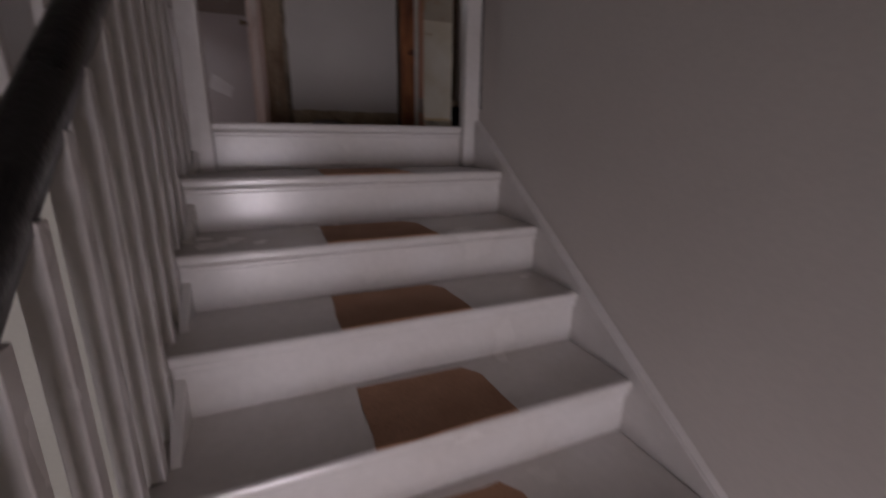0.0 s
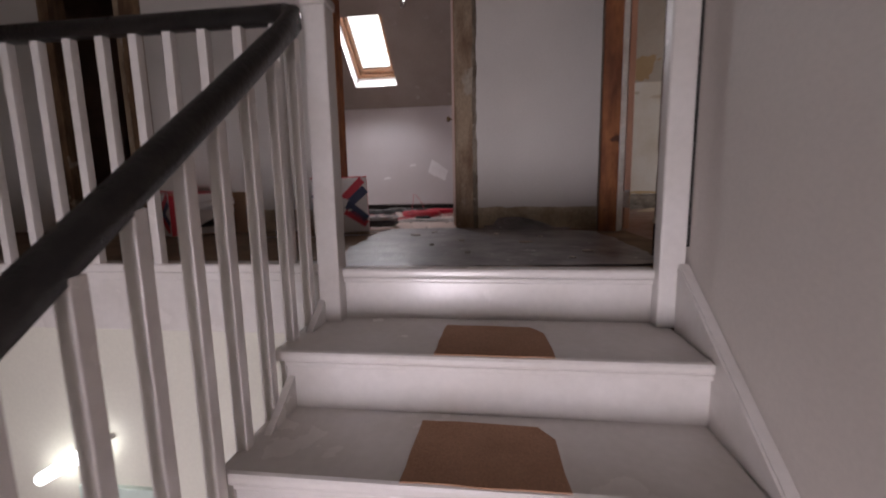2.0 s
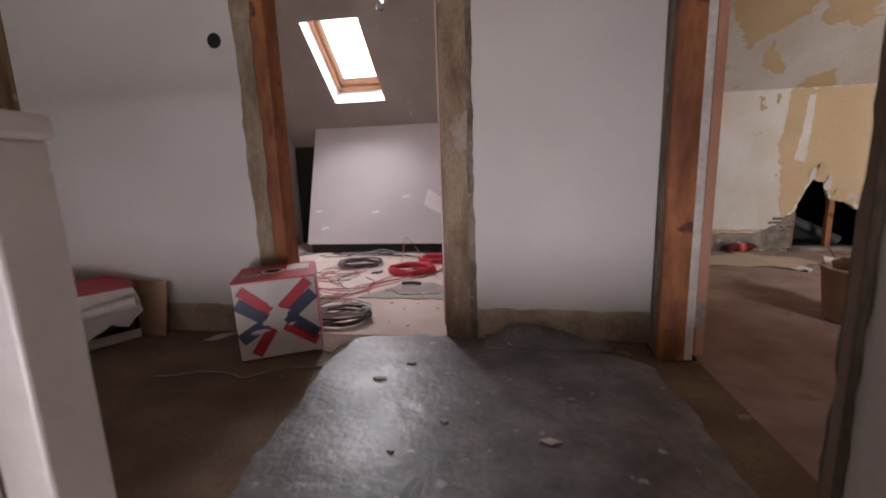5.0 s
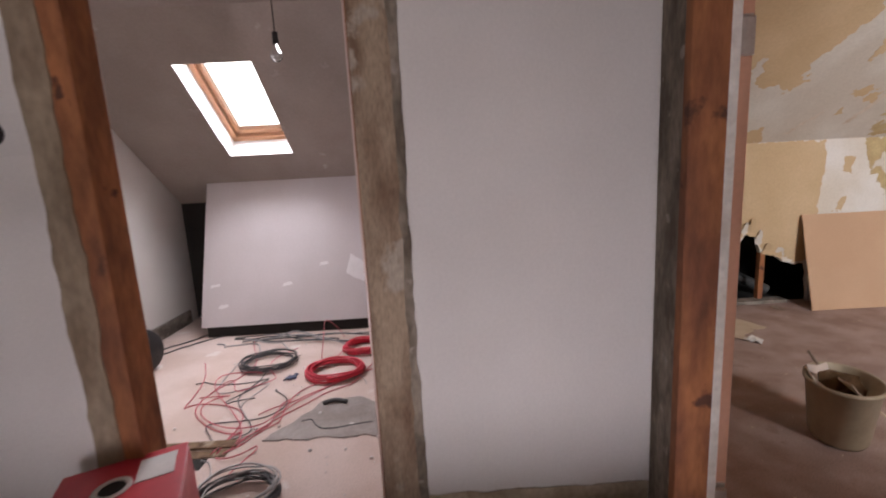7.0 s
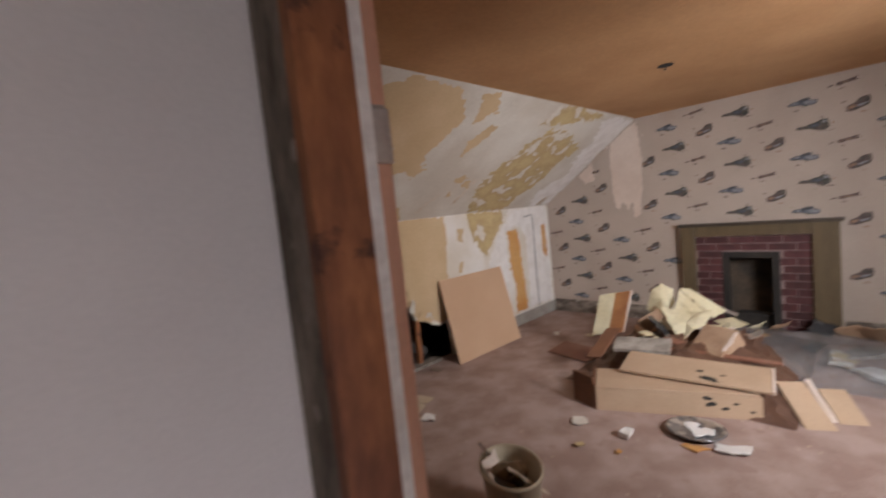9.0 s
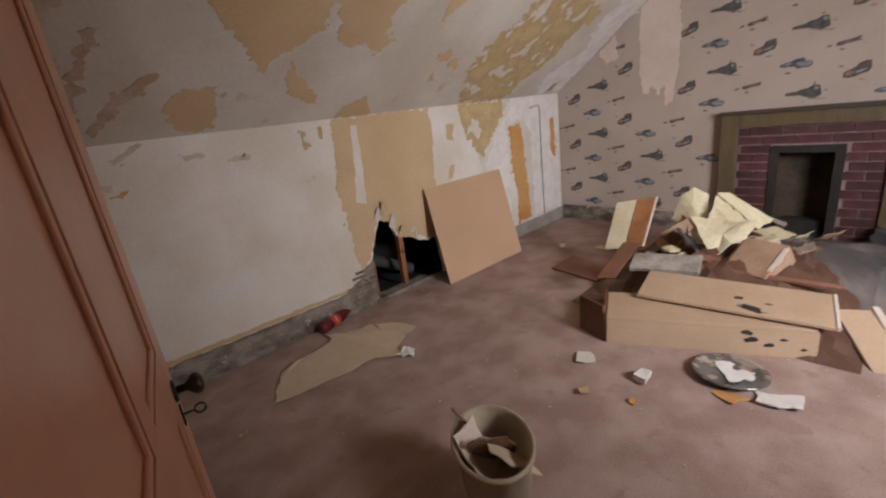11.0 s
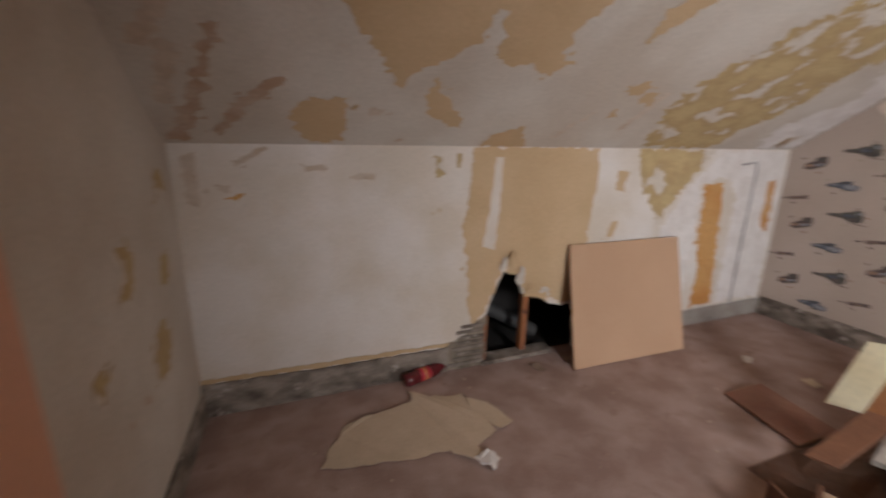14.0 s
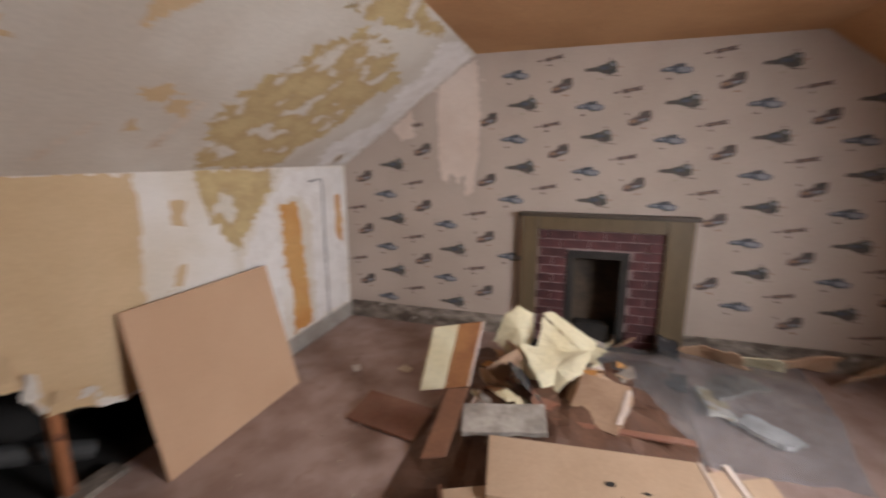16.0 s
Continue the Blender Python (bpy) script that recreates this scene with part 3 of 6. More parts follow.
for sd in (1, -1):
    bm = bmesh.new()
    lathe(bm, [(0.0, 0.0), (0.025, 0.0), (0.023, 0.006), (0.009, 0.008), (0.009, 0.030), (0.020, 0.038), (0.027, 0.050), (0.022, 0.062), (0.0, 0.066)], (0, 0, 0), 20, Matrix.Translation((0.825, 0.0175 + sd * 0.0175, 0.905)) @ Matrix.Rotation(radians(-90 * sd), 4, "X"))
    part("door_knob", bm, mat("dull_brass", (0.30, 0.22, 0.13), 0.3, (0.12, 0.085, 0.05), 12, 0.8, 40, 0.1, 0.05, metal=0.9), od, "dull brass door knob")
j3 = thing("door_3", None, None, "stripped dark doorway with rough timber frame", "doorway", "", "structure")
for x0, x1, m in ((-1.03, -0.86, OLDWOOD), (-1.075, -1.03, POSTTAN), (-1.715, -1.62, OLDWOOD)):
    bm = bmesh.new()
    box(bm, x0, x1, YW - 0.008, YW + 0.13, 0, 2.0, None, 0.004)
    part("post", bm, m, j3)
bm = bmesh.new()
box(bm, -1.72, -0.86, YW - 0.006, YW + 0.13, 1.94, 2.004)
part("lintel", bm, OLDWOOD, j3)

j2 = thing("door_2", None, None, "doorway stripped to red timber and broken plaster", "doorway", "", "structure")
bm = bmesh.new()
q = [bm.verts.new((x, y, z)) for z in (0, 2.06) for x, y in ((2.413, 4.2), (2.47, 4.2), (2.47, 4.389), (2.441, 4.389))]
for k in ((0, 1, 2, 3), (4, 5, 6, 7), (0, 1, 5, 4), (1, 2, 6, 5), (2, 3, 7, 6), (3, 0, 4, 7)):
    bm.faces.new([q[i] for i in k])
part("broken_return", bm, EDGEPLASTER, j2)
bm = bmesh.new()
box(bm, 2.409, 2.517, 4.176, 4.212, 0, 2.06, None, 0.004)
part("post", bm, RAWWOOD, j2)
bm = bmesh.new()
box(bm, 2.519, 2.557, 4.194, 4.212, 0, 2.04, None, 0.003)
part("stop", bm, mat("grey_white_old_gloss", (0.80, 0.78, 0.73), 0.35, (0.66, 0.62, 0.56), 12, 0.8, 50, 0.1, 0.2), j2, "worn grey-white painted stop")
bm = bmesh.new()
box(bm, 2.412, 2.556, 3.198, 3.225, 0, 2.06, None, 0.004)
part("post", bm, DULLWALL, j2)
bm = bmesh.new()
sheet(bm, ragged([(3.18, 0.0), (3.232, 0.0), (3.228, 2.06), (3.17, 2.06)], 0.008, 0.04, 9), lambda u, v, w: Vector((XE - 0.002 - w, u, v)), 0.004)
part("broken_edge", bm, EDGEPLASTER, j2)
bm = bmesh.new()
box(bm, 2.41, 2.556, 3.2, 4.21, 2.03, 2.064)
part("lintel", bm, OLDWOOD, j2)
for z in (1.64, 0.20):
    bm = bmesh.new()
    box(bm, 2.548, 2.590, 4.196, 4.2135, z - 0.05, z + 0.05, None, 0.002)
    cyl(bm, (2.592, 4.203, z - 0.05), (2.592, 4.203, z + 0.05), 0.007, None, 10)
    part("hinge", bm, mat("painted_hinge", (0.48, 0.44, 0.40), 0.35, (0.38, 0.3, 0.25), 20, 0.7, 50, 0.1, 0.1, metal=0.3), j2, "paint-spattered butt hinge")

# bare band where the skirting came off
YELP = mat("bare_yellowed_plaster", (0.52, 0.43, 0.32), 0.9, (0.32, 0.245, 0.165), 7, 0.8, 50, 0.15, 0.4)
bm = bmesh.new()
sheet(bm, ragged([(1.606, 0.0), (2.438, 0.0), (2.438, 0.150), (1.606, 0.158)], 0.006, 0.03, 11), LW, 0.004)
thing("baseboard", bm, YELP, "bare yellowed plaster band, skirting removed", "baseboard", "", "structure")
bm = bmesh.new()
sheet(bm, ragged([(-0.86, 0.0), (0.44, 0.0), (0.44, 0.155), (-0.86, 0.17)], 0.006, 0.03, 12), LW, 0.004)
thing("baseboard", bm, YELP, "bare yellowed plaster band, skirting removed", "baseboard", "", "structure")
sk = thing("baseboard", None, None, "broken black end of a removed skirting", "baseboard", "", "structure")
bm = bmesh.new()
box(bm, 2.395, 2.419, 2.83, 3.19, 0.0, 0.135, None, 0.004)
part("board", bm, DARK, sk)
bm = bmesh.new()
box(bm, 2.385, 2.42, 2.98, 3.18, 0.136, 0.165, None, 0.008)
part("plaster_lump", bm, YELP, sk)

# sheet lino on the floor
bm = bmesh.new()
out = ragged([(1.15, 2.885), (1.72, 2.90), (2.392, 2.955), (2.40, 3.75), (2.36, 4.12), (2.10, 4.30), (1.50, 4.37), (1.30, 4.40), (0.99, 4.33), (0.965, 3.97), (1.0, 3.6), (1.02, 3.32), (1.06, 3.03)], 0.012, 0.04, 15)
sheet(bm, out, lambda u, v, w: Vector((u, v, 0.001 + w + 0.006 * noise.noise(Vector((u * 2.5, v * 2.5, 0))) ** 2)), 0.007)
thing("lino_sheet", bm, LINO, "grey sheet lino speckled with plaster and paint", "floor covering")
bm = bmesh.new()
n = 18
grid = [[bm.verts.new((1.66 + 0.58 * i / n, 4.24 + 0.12 * j / 6, 0.012 + 0.075 * (j / 6) ** 2 * math.sin(math.pi * min(1, 0.15 + i / n)) * (1 if i > 2 else 0.4) + 0.004 * noise.noise(Vector((i, j, 1))))) for j in range(7)] for i in range(n + 1)]
for i in range(n):
    for j in range(6):
        bm.faces.new((grid[i][j], grid[i + 1][j], grid[i + 1][j + 1], grid[i][j + 1])).smooth = True
ob = thing("lino_offcut", bm, LINO, "curled dark lino offcut against the wall", "floor covering")
sol = ob.modifiers.new("thickness", "SOLIDIFY")
sol.thickness = 0.003
for k, (x, y, s) in enumerate(((1.56, 3.62, 0.016), (1.90, 3.55, 0.035), (1.42, 3.45, 0.012), (2.15, 3.25, 0.025), (1.25, 3.9, 0.03), (1.75, 3.95, 0.015), (1.62, 3.2, 0.012), (2.05, 3.06, 0.016), (1.35, 4.05, 0.02), (2.0, 3.8, 0.014))):
    bm = bmesh.new()
    sheet(bm, ragged([(x - s, y), (x, y - s * 0.5), (x + s, y), (x, y + s * 0.4)], s * 0.3, s * 0.4, 20 + k), lambda u, v, w: Vector((u, v, 0.011 + w)), 0.006)
    thing("plaster_crumb", bm, PAPERED, "small white crumb of fallen plaster", "rubble", "crumbs on the lino")

# outlet hole in the wall
oh = thing("outlet_hole", None, None, "round black cable hole in a plastered patch", "outlet")
oh.location = (0.35, YW - 0.001, 1.51)
bm = bmesh.new()
cyl(bm, (0, -0.004, 0), (0, 0.0, 0), 0.036, None, 24)
part("hole", bm, DARK, oh)
bm = bmesh.new()
sheet(bm, ragged([(-0.03, -0.07), (0.12, -0.07), (0.12, 0.06), (-0.03, 0.06)], 0.004, 0.03, 31), lambda u, v, w: Vector((u, -w, v)), 0.0015)
part("filler_patch", bm, PLASTER, oh)

# cable boxes
RED = mat("red_printed_card", (0.54, 0.03, 0.05), 0.45, (0.44, 0.025, 0.042), 6, 0.6, 60, 0.05, 0.05)
NAVY = mat("navy_printed_card", (0.035, 0.045, 0.10), 0.45, (0.05, 0.06, 0.13), 6, 0.6, 60, 0.05, 0.05)
WCARD = mat("white_printed_card", (0.68, 0.64, 0.62), 0.5, (0.60, 0.55, 0.53), 6, 0.6, 60, 0.04, 0.05)
GREYC = mat("dark_grey_cable", (0.045, 0.047, 0.05), 0.45, (0.07, 0.07, 0.075), 9, 0.6, 40, 0.1, 0.05)
LGREYC = mat("pale_grey_cable", (0.40, 0.39, 0.39), 0.45, (0.3, 0.29, 0.29), 9, 0.6, 40, 0.1, 0.05)
REDC = mat("red_cable", (0.68, 0.04, 0.075), 0.4, (0.58, 0.03, 0.06), 9, 0.6, 40, 0.08, 0.05)
PINKC = mat("pinkish_red_cable", (0.60, 0.13, 0.16), 0.45, (0.5, 0.1, 0.13), 9, 0.6, 40, 0.08, 0.05)


def stripe(bm, a, b, wd, y=-0.002):
    """A flat bar on the box's front, from a to b (x, z)."""
    a, b = Vector(a), Vector(b)
    d = (b - a).normalized()
    s = Vector((-d.y, d.x)) * wd / 2
    vs = [bm.verts.new((p.x, yy, p.y)) for yy in (y, 0.0) for p in (a + s, b + s, b - s, a - s)]
    bm.faces.new(vs[:4])
    for k in range(4):
        bm.faces.new((vs[k], vs[(k + 1) % 4], vs[4 + (k + 1) % 4], vs[4 + k]))


def cable_box(m, open_top=False):
    W, D, H = 0.362, 0.33, 0.37
    bx = thing("cable_box", None, None, "red, white and blue printed cable box" if not open_top else "burst open red cable box with cable inside", "cardboard box", "cable boxes")
    bx.matrix_world = m
    bm = bmesh.new()
    box(bm, 0, W, 0, D, 0, H, None, 0.004)
    part("body", bm, WCARD, bx)
    for mt, runs in ((RED, (((0.03, H - 0.035), (W * 0.42, H * 0.60)), ((W * 0.56, H * 0.62), (W - 0.03, H - 0.02)), ((0.07, 0.02), (W * 0.42, H * 0.38)), ((W * 0.58, H * 0.40), (W - 0.015, 0.05)))),
                     (NAVY, (((0.012, H * 0.74), (W * 0.36, H * 0.5)), ((0.012, 0.10), (W * 0.36, H * 0.45)), ((W * 0.62, H * 0.5), (W - 0.012, H * 0.78)), ((W * 0.62, H * 0.52), (W - 0.012, H * 0.22))))):
        for a, b in runs:
            bm = bmesh.new()
            stripe(bm, a, b, 0.058 if mt is NAVY else 0.05)
            part("printed_stripe", bm, mt, bx)
    for k, (u, v, a, b) in enumerate(((0.10, 0.13, 0.07, 0.02), (0.21, 0.21, 0.05, 0.03), (0.17, 0.26, 0.035, 0.03), (0.13, 0.17, 0.03, 0.025), (0.24, 0.15, 0.03, 0.012), (0.02, 0.33, 0.015, 0.02))):
        bm = bmesh.new()
        a, b = a * 0.65, b * 0.65
        sheet(bm, ragged([(u - a, v - b * 0.5), (u, v - b), (u + a, v + b * 0.4), (u + a * 0.2, v + b), (u - a * 0.6, v + b * 0.6)], 0.006, 0.01, 70 + k), lambda p, q, w: Vector((p, -0.0022 - w, q)), 0.0006)
        part("scuffed_patch", bm, WCARD, bx)
    bm = bmesh.new()
    box(bm, -0.002, W + 0.002, -0.003, D + 0.002, H - 0.004, H + 0.004, None, 0.002)
    top = part("lid", bm, RED, bx, "glossy red lid panel")
    bm = bmesh.new()
    box(bm, W - 0.001, W + 0.004, 0.01, D - 0.01, 0.01, H - 0.01, None, 0.001)
    part("side_panel", bm, PINKC, bx)
    bm = bmesh.new()
    box(bm, 0.225, 0.335, 0.16, 0.29, H + 0.0042, H + 0.0062)
    part("label", bm, WCARD, top, "plain white paper label")
    bm = bmesh.new()
    lathe(bm, [(0.055, 0.0), (0.055, 0.003), (0.038, 0.003), (0.038, 0.0)], (0.165, 0.17, H + 0.004), 24)
    part("ring", bm, WCARD, top)
    bm = bmesh.new()
    cyl(bm, (0.165, 0.17, H + 0.003), (0.165, 0.17, H + 0.0055), 0.037, None, 24)
    part("hole", bm, DARK, top)
    bm = bmesh.new()
    for k in range(4):
        box(bm, 0.03 + 0.022 * k, 0.045 + 0.022 * k, 0.10, 0.14, H + 0.0042, H + 0.0058)
    part("print_mark", bm, WCARD, top)
    return bx


cable_box(Matrix.Translation((0.552, 4.016, 0.004)) @ Matrix.Rotation(radians(24.6), 4, "Z") @ Matrix.Rotation(radians(-1.5), 4, "Y"))


DKRED = mat("dark_red_card", (0.16, 0.03, 0.035), 0.6, (0.10, 0.02, 0.025), 6, 0.7, 50, 0.1, 0.05)


def burst_box(m):
    """A cable box torn open along its front, the lid panel sagging, cable showing inside."""
    W, D, H = 0.40, 0.33, 0.305
    bx = thing("cable_box", None, None, "burst open red cable box with cable inside", "cardboard box", "cable boxes")
    bx.matrix_world = m
    for nm, b, mt in (("base", (0, W, 0, D, 0, 0.005), CARDB), ("back_panel", (0, W, D - 0.005, D, 0.005, H), CARDB), ("side_panel", (0, 0.005, 0, D - 0.005, 0.005, H), RED), ("side_panel", (W - 0.005, W, 0.02, D - 0.005, 0.005, H - 0.03), DKRED), ("front_strip", (0.005, 0.06, 0, 0.005, 0.005, H - 0.03), RED), ("front_strip", (0.06, W - 0.005, 0, 0.005, 0.005, 0.05), WCARD)):
        bm = bmesh.new()
        box(bm, *b, None, 0.001)
        part(nm, bm, mt, bx)
    bm = bmesh.new()
    sheet(bm, ragged([(-0.004, -0.004), (W * 0.5, -0.012), (W + 0.004, 0.0), (W + 0.004, D + 0.004), (-0.004, D + 0.004)], 0.004, 0.04, 61), lambda u, v, w: Vector((u, v, H + w + 0.010 * noise.noise(Vector((u * 5, v * 5, 2))) - 0.02 * (1 - v / D))), 0.005)
    lid = part("lid", bm, RED, bx, "sagging glossy red lid panel")
    bm = bmesh.new()
    tilt = Matrix.Translation((0, -0.006, H - 0.022)) @ Matrix.Rotation(radians(-20), 4, "X")
    sheet(bm, ragged([(0.075, 0.0), (0.385, 0.0), (0.41, -0.13), (0.33, -0.20), (0.26, -0.17), (0.13, -0.235)], 0.006, 0.03, 62), lambda u, v, w: tilt @ Vector((u, -w + 0.01 * noise.noise(Vector((u * 7, v * 7, 1))), v)), 0.004)
    part("flap", bm, WCARD, bx, "torn white flap hanging from the lid")
    side = Matrix(((0, 1, 0, 0), (-1, 0, 0, D), (0, 0, 1, 0), (0, 0, 0, 1)))
    for mt, runs in ((WCARD, (((0.0, 0.15), (D, 0.15)),)), (RED, (((0.02, H - 0.03), (D * 0.45, H * 0.55)), ((D * 0.55, H * 0.58), (D - 0.02, H - 0.03)), ((0.02, 0.03), (D * 0.45, H * 0.42)), ((D * 0.55, H * 0.42), (D - 0.02, 0.03)))), (NAVY, (((0.01, H * 0.72), (D * 0.36, H * 0.5)), ((0.01, H * 0.28), (D * 0.36, H * 0.48)), ((D * 0.64, H * 0.5), (D - 0.01, H * 0.74)), ((D * 0.64, H * 0.5), (D - 0.01, H * 0.26))))):
        for a, b in runs:
            bm = bmesh.new()
            stripe(bm, a, b, H - 0.01 if mt is WCARD else 0.045, -0.001 if mt is WCARD else -0.002)
            bmesh.ops.transform(bm, matrix=side, verts=bm.verts)
            part("printed_stripe", bm, mt, bx)
    bm = bmesh.new()
    pts = []
    for q in range(9 * 22):
        a = 2 * math.pi * q / 22
        t = q // 22
        rr = 0.115 + 0.02 * math.sin(t * 2.3)
        pts.append((W / 2 + rr * 1.3 * math.cos(a), D / 2 - 0.02 + rr * math.sin(a), 0.018 + 0.018 * t + 0.006 * math.sin(3 * a + t)))
    tube(bm, pts, 0.009, 6)
    part("wound_cable", bm, GREYC, bx, "dark grey cable wound inside")


burst_box(Matrix.Translation((-0.42, 3.93, 0.004)) @ Matrix.Rotation(radians(58), 4, "Z"))
# things spilling round the second box
bm = bmesh.new()
box(bm, 0, 0.25, 0, 0.006, 0, 0.30, Matrix.Translation((-0.34, 4.33, 0.0)) @ Matrix.Rotation(radians(-8), 4, "Z") @ Matrix.Rotation(radians(-10), 4, "X"), 0.001)
thing("cardboard_sheet", bm, CARDB, "brown cardboard sheet leaning on the wall", "cardboard")
bm = bmesh.new()
cyl(bm, (-0.30, 4.02, 0.20), (-0.10, 4.16, 0.24), 0.026, None, 16)
thing("card_tube", bm, WCARD, "white card tube lying on the cable", "tube")

bm = bmesh.new()
sheet(bm, ragged([(0.17, 4.24), (0.25, 4.25), (0.30, 4.36), (0.22, 4.34)], 0.008, 0.02, 63), lambda u, v, w: Vector((u, v, 0.002 + w)), 0.004)
thing("paper_scrap", bm, WCARD, "torn pale scrap beside the cable box", "paper", "paper scraps")
bm = bmesh.new()
box(bm, 1.20, 2.30, 2.836, 2.882, 0.0005, 0.011, None, 0.003)
thing("threshold_strip", bm, OLDWOOD, "worn brown timber strip at the stair head", "trim", "", "structure")

# ---------- small room ----------
rw = thing("window_1", None, None, "pine roof window in a white reveal", "roof window", "", "structure")
rw.matrix_world = SLOPE


def rpart(name, m, lst, parent=rw, bev=0.003):
    bm = bmesh.new()
    for b in lst:
        box(bm, *b, None, bev)
    return part(name, bm, m, parent)


REVEAL = mat("white_reveal_paint", (0.76, 0.74, 0.72), 0.6, (0.68, 0.65, 0.62), 5, 0.6, 60, 0.03, 0.06)
rpart("reveal_side", REVEAL, [(-WX - 0.02, -WX + 0.001, -0.02, WL + 0.02, 0.001, 0.26)], rw, 0)
rpart("reveal_side", REVEAL, [(WX - 0.001, WX + 0.02, -0.02, WL + 0.02, 0.001, 0.26)], rw, 0)
rpart("reveal_sill", REVEAL, [(-WX, WX, -0.02, 0.001, 0.001, 0.26)], rw, 0)
rpart("reveal_head", REVEAL, [(-WX, WX, WL - 0.001, WL + 0.02, 0.001, 0.26)], rw, 0)
for b in ((-WX, -WX + 0.045, 0.0, WL, 0.17, 0.26), (WX - 0.045, WX, 0.0, WL, 0.17, 0.26), (-WX, WX, 0.0, 0.05, 0.17, 0.26), (-WX, WX, WL - 0.05, WL, 0.17, 0.26)):
    rpart("window_frame", PINE, [b])
for b in ((-WX + 0.05, -WX + 0.085, 0.06, WL - 0.055, 0.20, 0.255), (WX - 0.085, WX - 0.05, 0.06, WL - 0.055, 0.20, 0.255), (-WX + 0.05, WX - 0.05, 0.06, 0.105, 0.20, 0.255), (-WX + 0.05, WX - 0.05, WL - 0.10, WL - 0.055, 0.20, 0.255)):
    rpart("sash", PINE, [b])
bm = bmesh.new()
box(bm, -WX + 0.08, WX - 0.08, 0.10, WL - 0.09, 0.235, 0.240)
pane = part("pane", bm, GLASS, rw)
pane.visible_shadow = False

# pendant bulb
pb = thing("pendant_lamp", None, None, "bare unlit bulb hanging on a short flex", "lamp")
pb.location = (0.86, 5.6, 2.42)
bm = bmesh.new()
lathe(bm, [(0.0, 0.0), (0.04, 0.0), (0.036, -0.022), (0.012, -0.045), (0.0, -0.045)], (0, 0, 0), 20)
part("ceiling_rose", bm, DARK, pb)
bm = bmesh.new()
cyl(bm, (0, 0, -0.04), (0, 0, -0.26), 0.0035, None, 8)
part("flex", bm, DARK, pb)
bm = bmesh.new()
cyl(bm, (0, 0, -0.25), (0, 0, -0.315), 0.015, 0.017, 16)
part("holder", bm, DARK, pb)
bm = bmesh.new()
lathe(bm, [(0.012, -0.315), (0.018, -0.33), (0.029, -0.352), (0.032, -0.372), (0.027, -0.395), (0.013, -0.408), (0.001, -0.411)], (0, 0, 0), 20)
part("bulb", bm, GLASS, pb, "clear glass bulb")

# leaning panel
lp = thing("plasterboard_sheet", None, None, "white-faced board leaning under the roof slope", "plasterboard")
tilt = math.atan2(0.455, 1.285)
lp.matrix_world = Matrix.Translation((-0.415, 6.675, 0.10)) @ Matrix.Rotation(-tilt, 4, "X")
bm = bmesh.new()
box(bm, 0, 1.98, 0, 0.04, 0, 1.365, None, 0.003)
part("board", bm, BOARDWHITE, lp)
bm = bmesh.new()
sheet(bm, ragged([(1.30, 0.42), (1.52, 0.30), (1.56, 0.44), (1.34, 0.60)], 0.008, 0.03, 41), lambda u, v, w: Vector((u, -w, v)), 0.0012)
SMEAR = mat("white_filler_smear", (0.86, 0.83, 0.84), 0.7, (0.78, 0.74, 0.75), 8, 0.6, 60, 0.04, 0.1)
part("label_patch", bm, SMEAR, lp, "pale torn paper patch")
for k, (u, v) in enumerate(((0.15, 0.16), (0.07, 0.35), (0.72, 0.33), (1.05, 0.5))):
    bm = bmesh.new()
    sheet(bm, ragged([(u, v), (u + 0.09, v + 0.015), (u + 0.08, v + 0.04), (u + 0.01, v + 0.03)], 0.006, 0.015, 42 + k), lambda a, b, w: Vector((a, -w, b)), 0.0008)
    part("plaster_smear", bm, SMEAR, lp)
# added filler piece, coloured near-black as the shaded gap below the panel
bm = bmesh.new()
box(bm, -0.38, 1.6, 6.70, 6.78, 0.0, 0.10, None, 0.004)
thing("timber_batten", bm, DARK, "added batten, near-black for the shaded gap under the leaning panel", "timber")


def coil(name, cx, cy, r, turns, m, label, z0=0.008, seed=0, rad=0.0045, squash=0.85, tail=None):
    rnd = random.Random(seed)
    bm = bmesh.new()
    pts = []
    n = 26
    for k in range(turns * n):
        a = 2 * math.pi * k / n
        t = k // n
        rr = r * (1 + 0.10 * math.sin(t * 2.1 + seed) + 0.05 * math.sin(a * 2 + t))
        z = z0 + 0.010 * (t % 4) + 0.012 * abs(math.sin(a * 1.5 + t)) + 0.006 * (t / max(1, turns))
        pts.append((cx + rr * math.cos(a) + 0.008 * math.sin(t * 3), cy + squash * rr * math.sin(a), z))
    for q in tail or ():
        pts.append(q)
    tube(bm, pts, rad, 5)
    return thing(name, bm, m, label, "cable coil", "cable coils")


coil("cable_coil", 0.42, 6.02, 0.185, 9, GREYC, "coil of dark grey cable on the chipboard", seed=1)
coil("cable_coil", 0.96, 5.80, 0.18, 14, REDC, "coil of bright red cable on the chipboard", seed=2, rad=0.0062)
coil("cable_coil", 1.10, 6.20, 0.145, 12, REDC, "smaller coil of bright red cable", seed=3, rad=0.0062)
coil("cable_coil", 0.80, 4.60, 0.165, 9, GREYC, "grey and white cable coil in the doorway", seed=4)
coil("cable_coil", 0.81, 4.62, 0.15, 3, LGREYC, "pale grey cable wound over the coil", 0.05, 5)


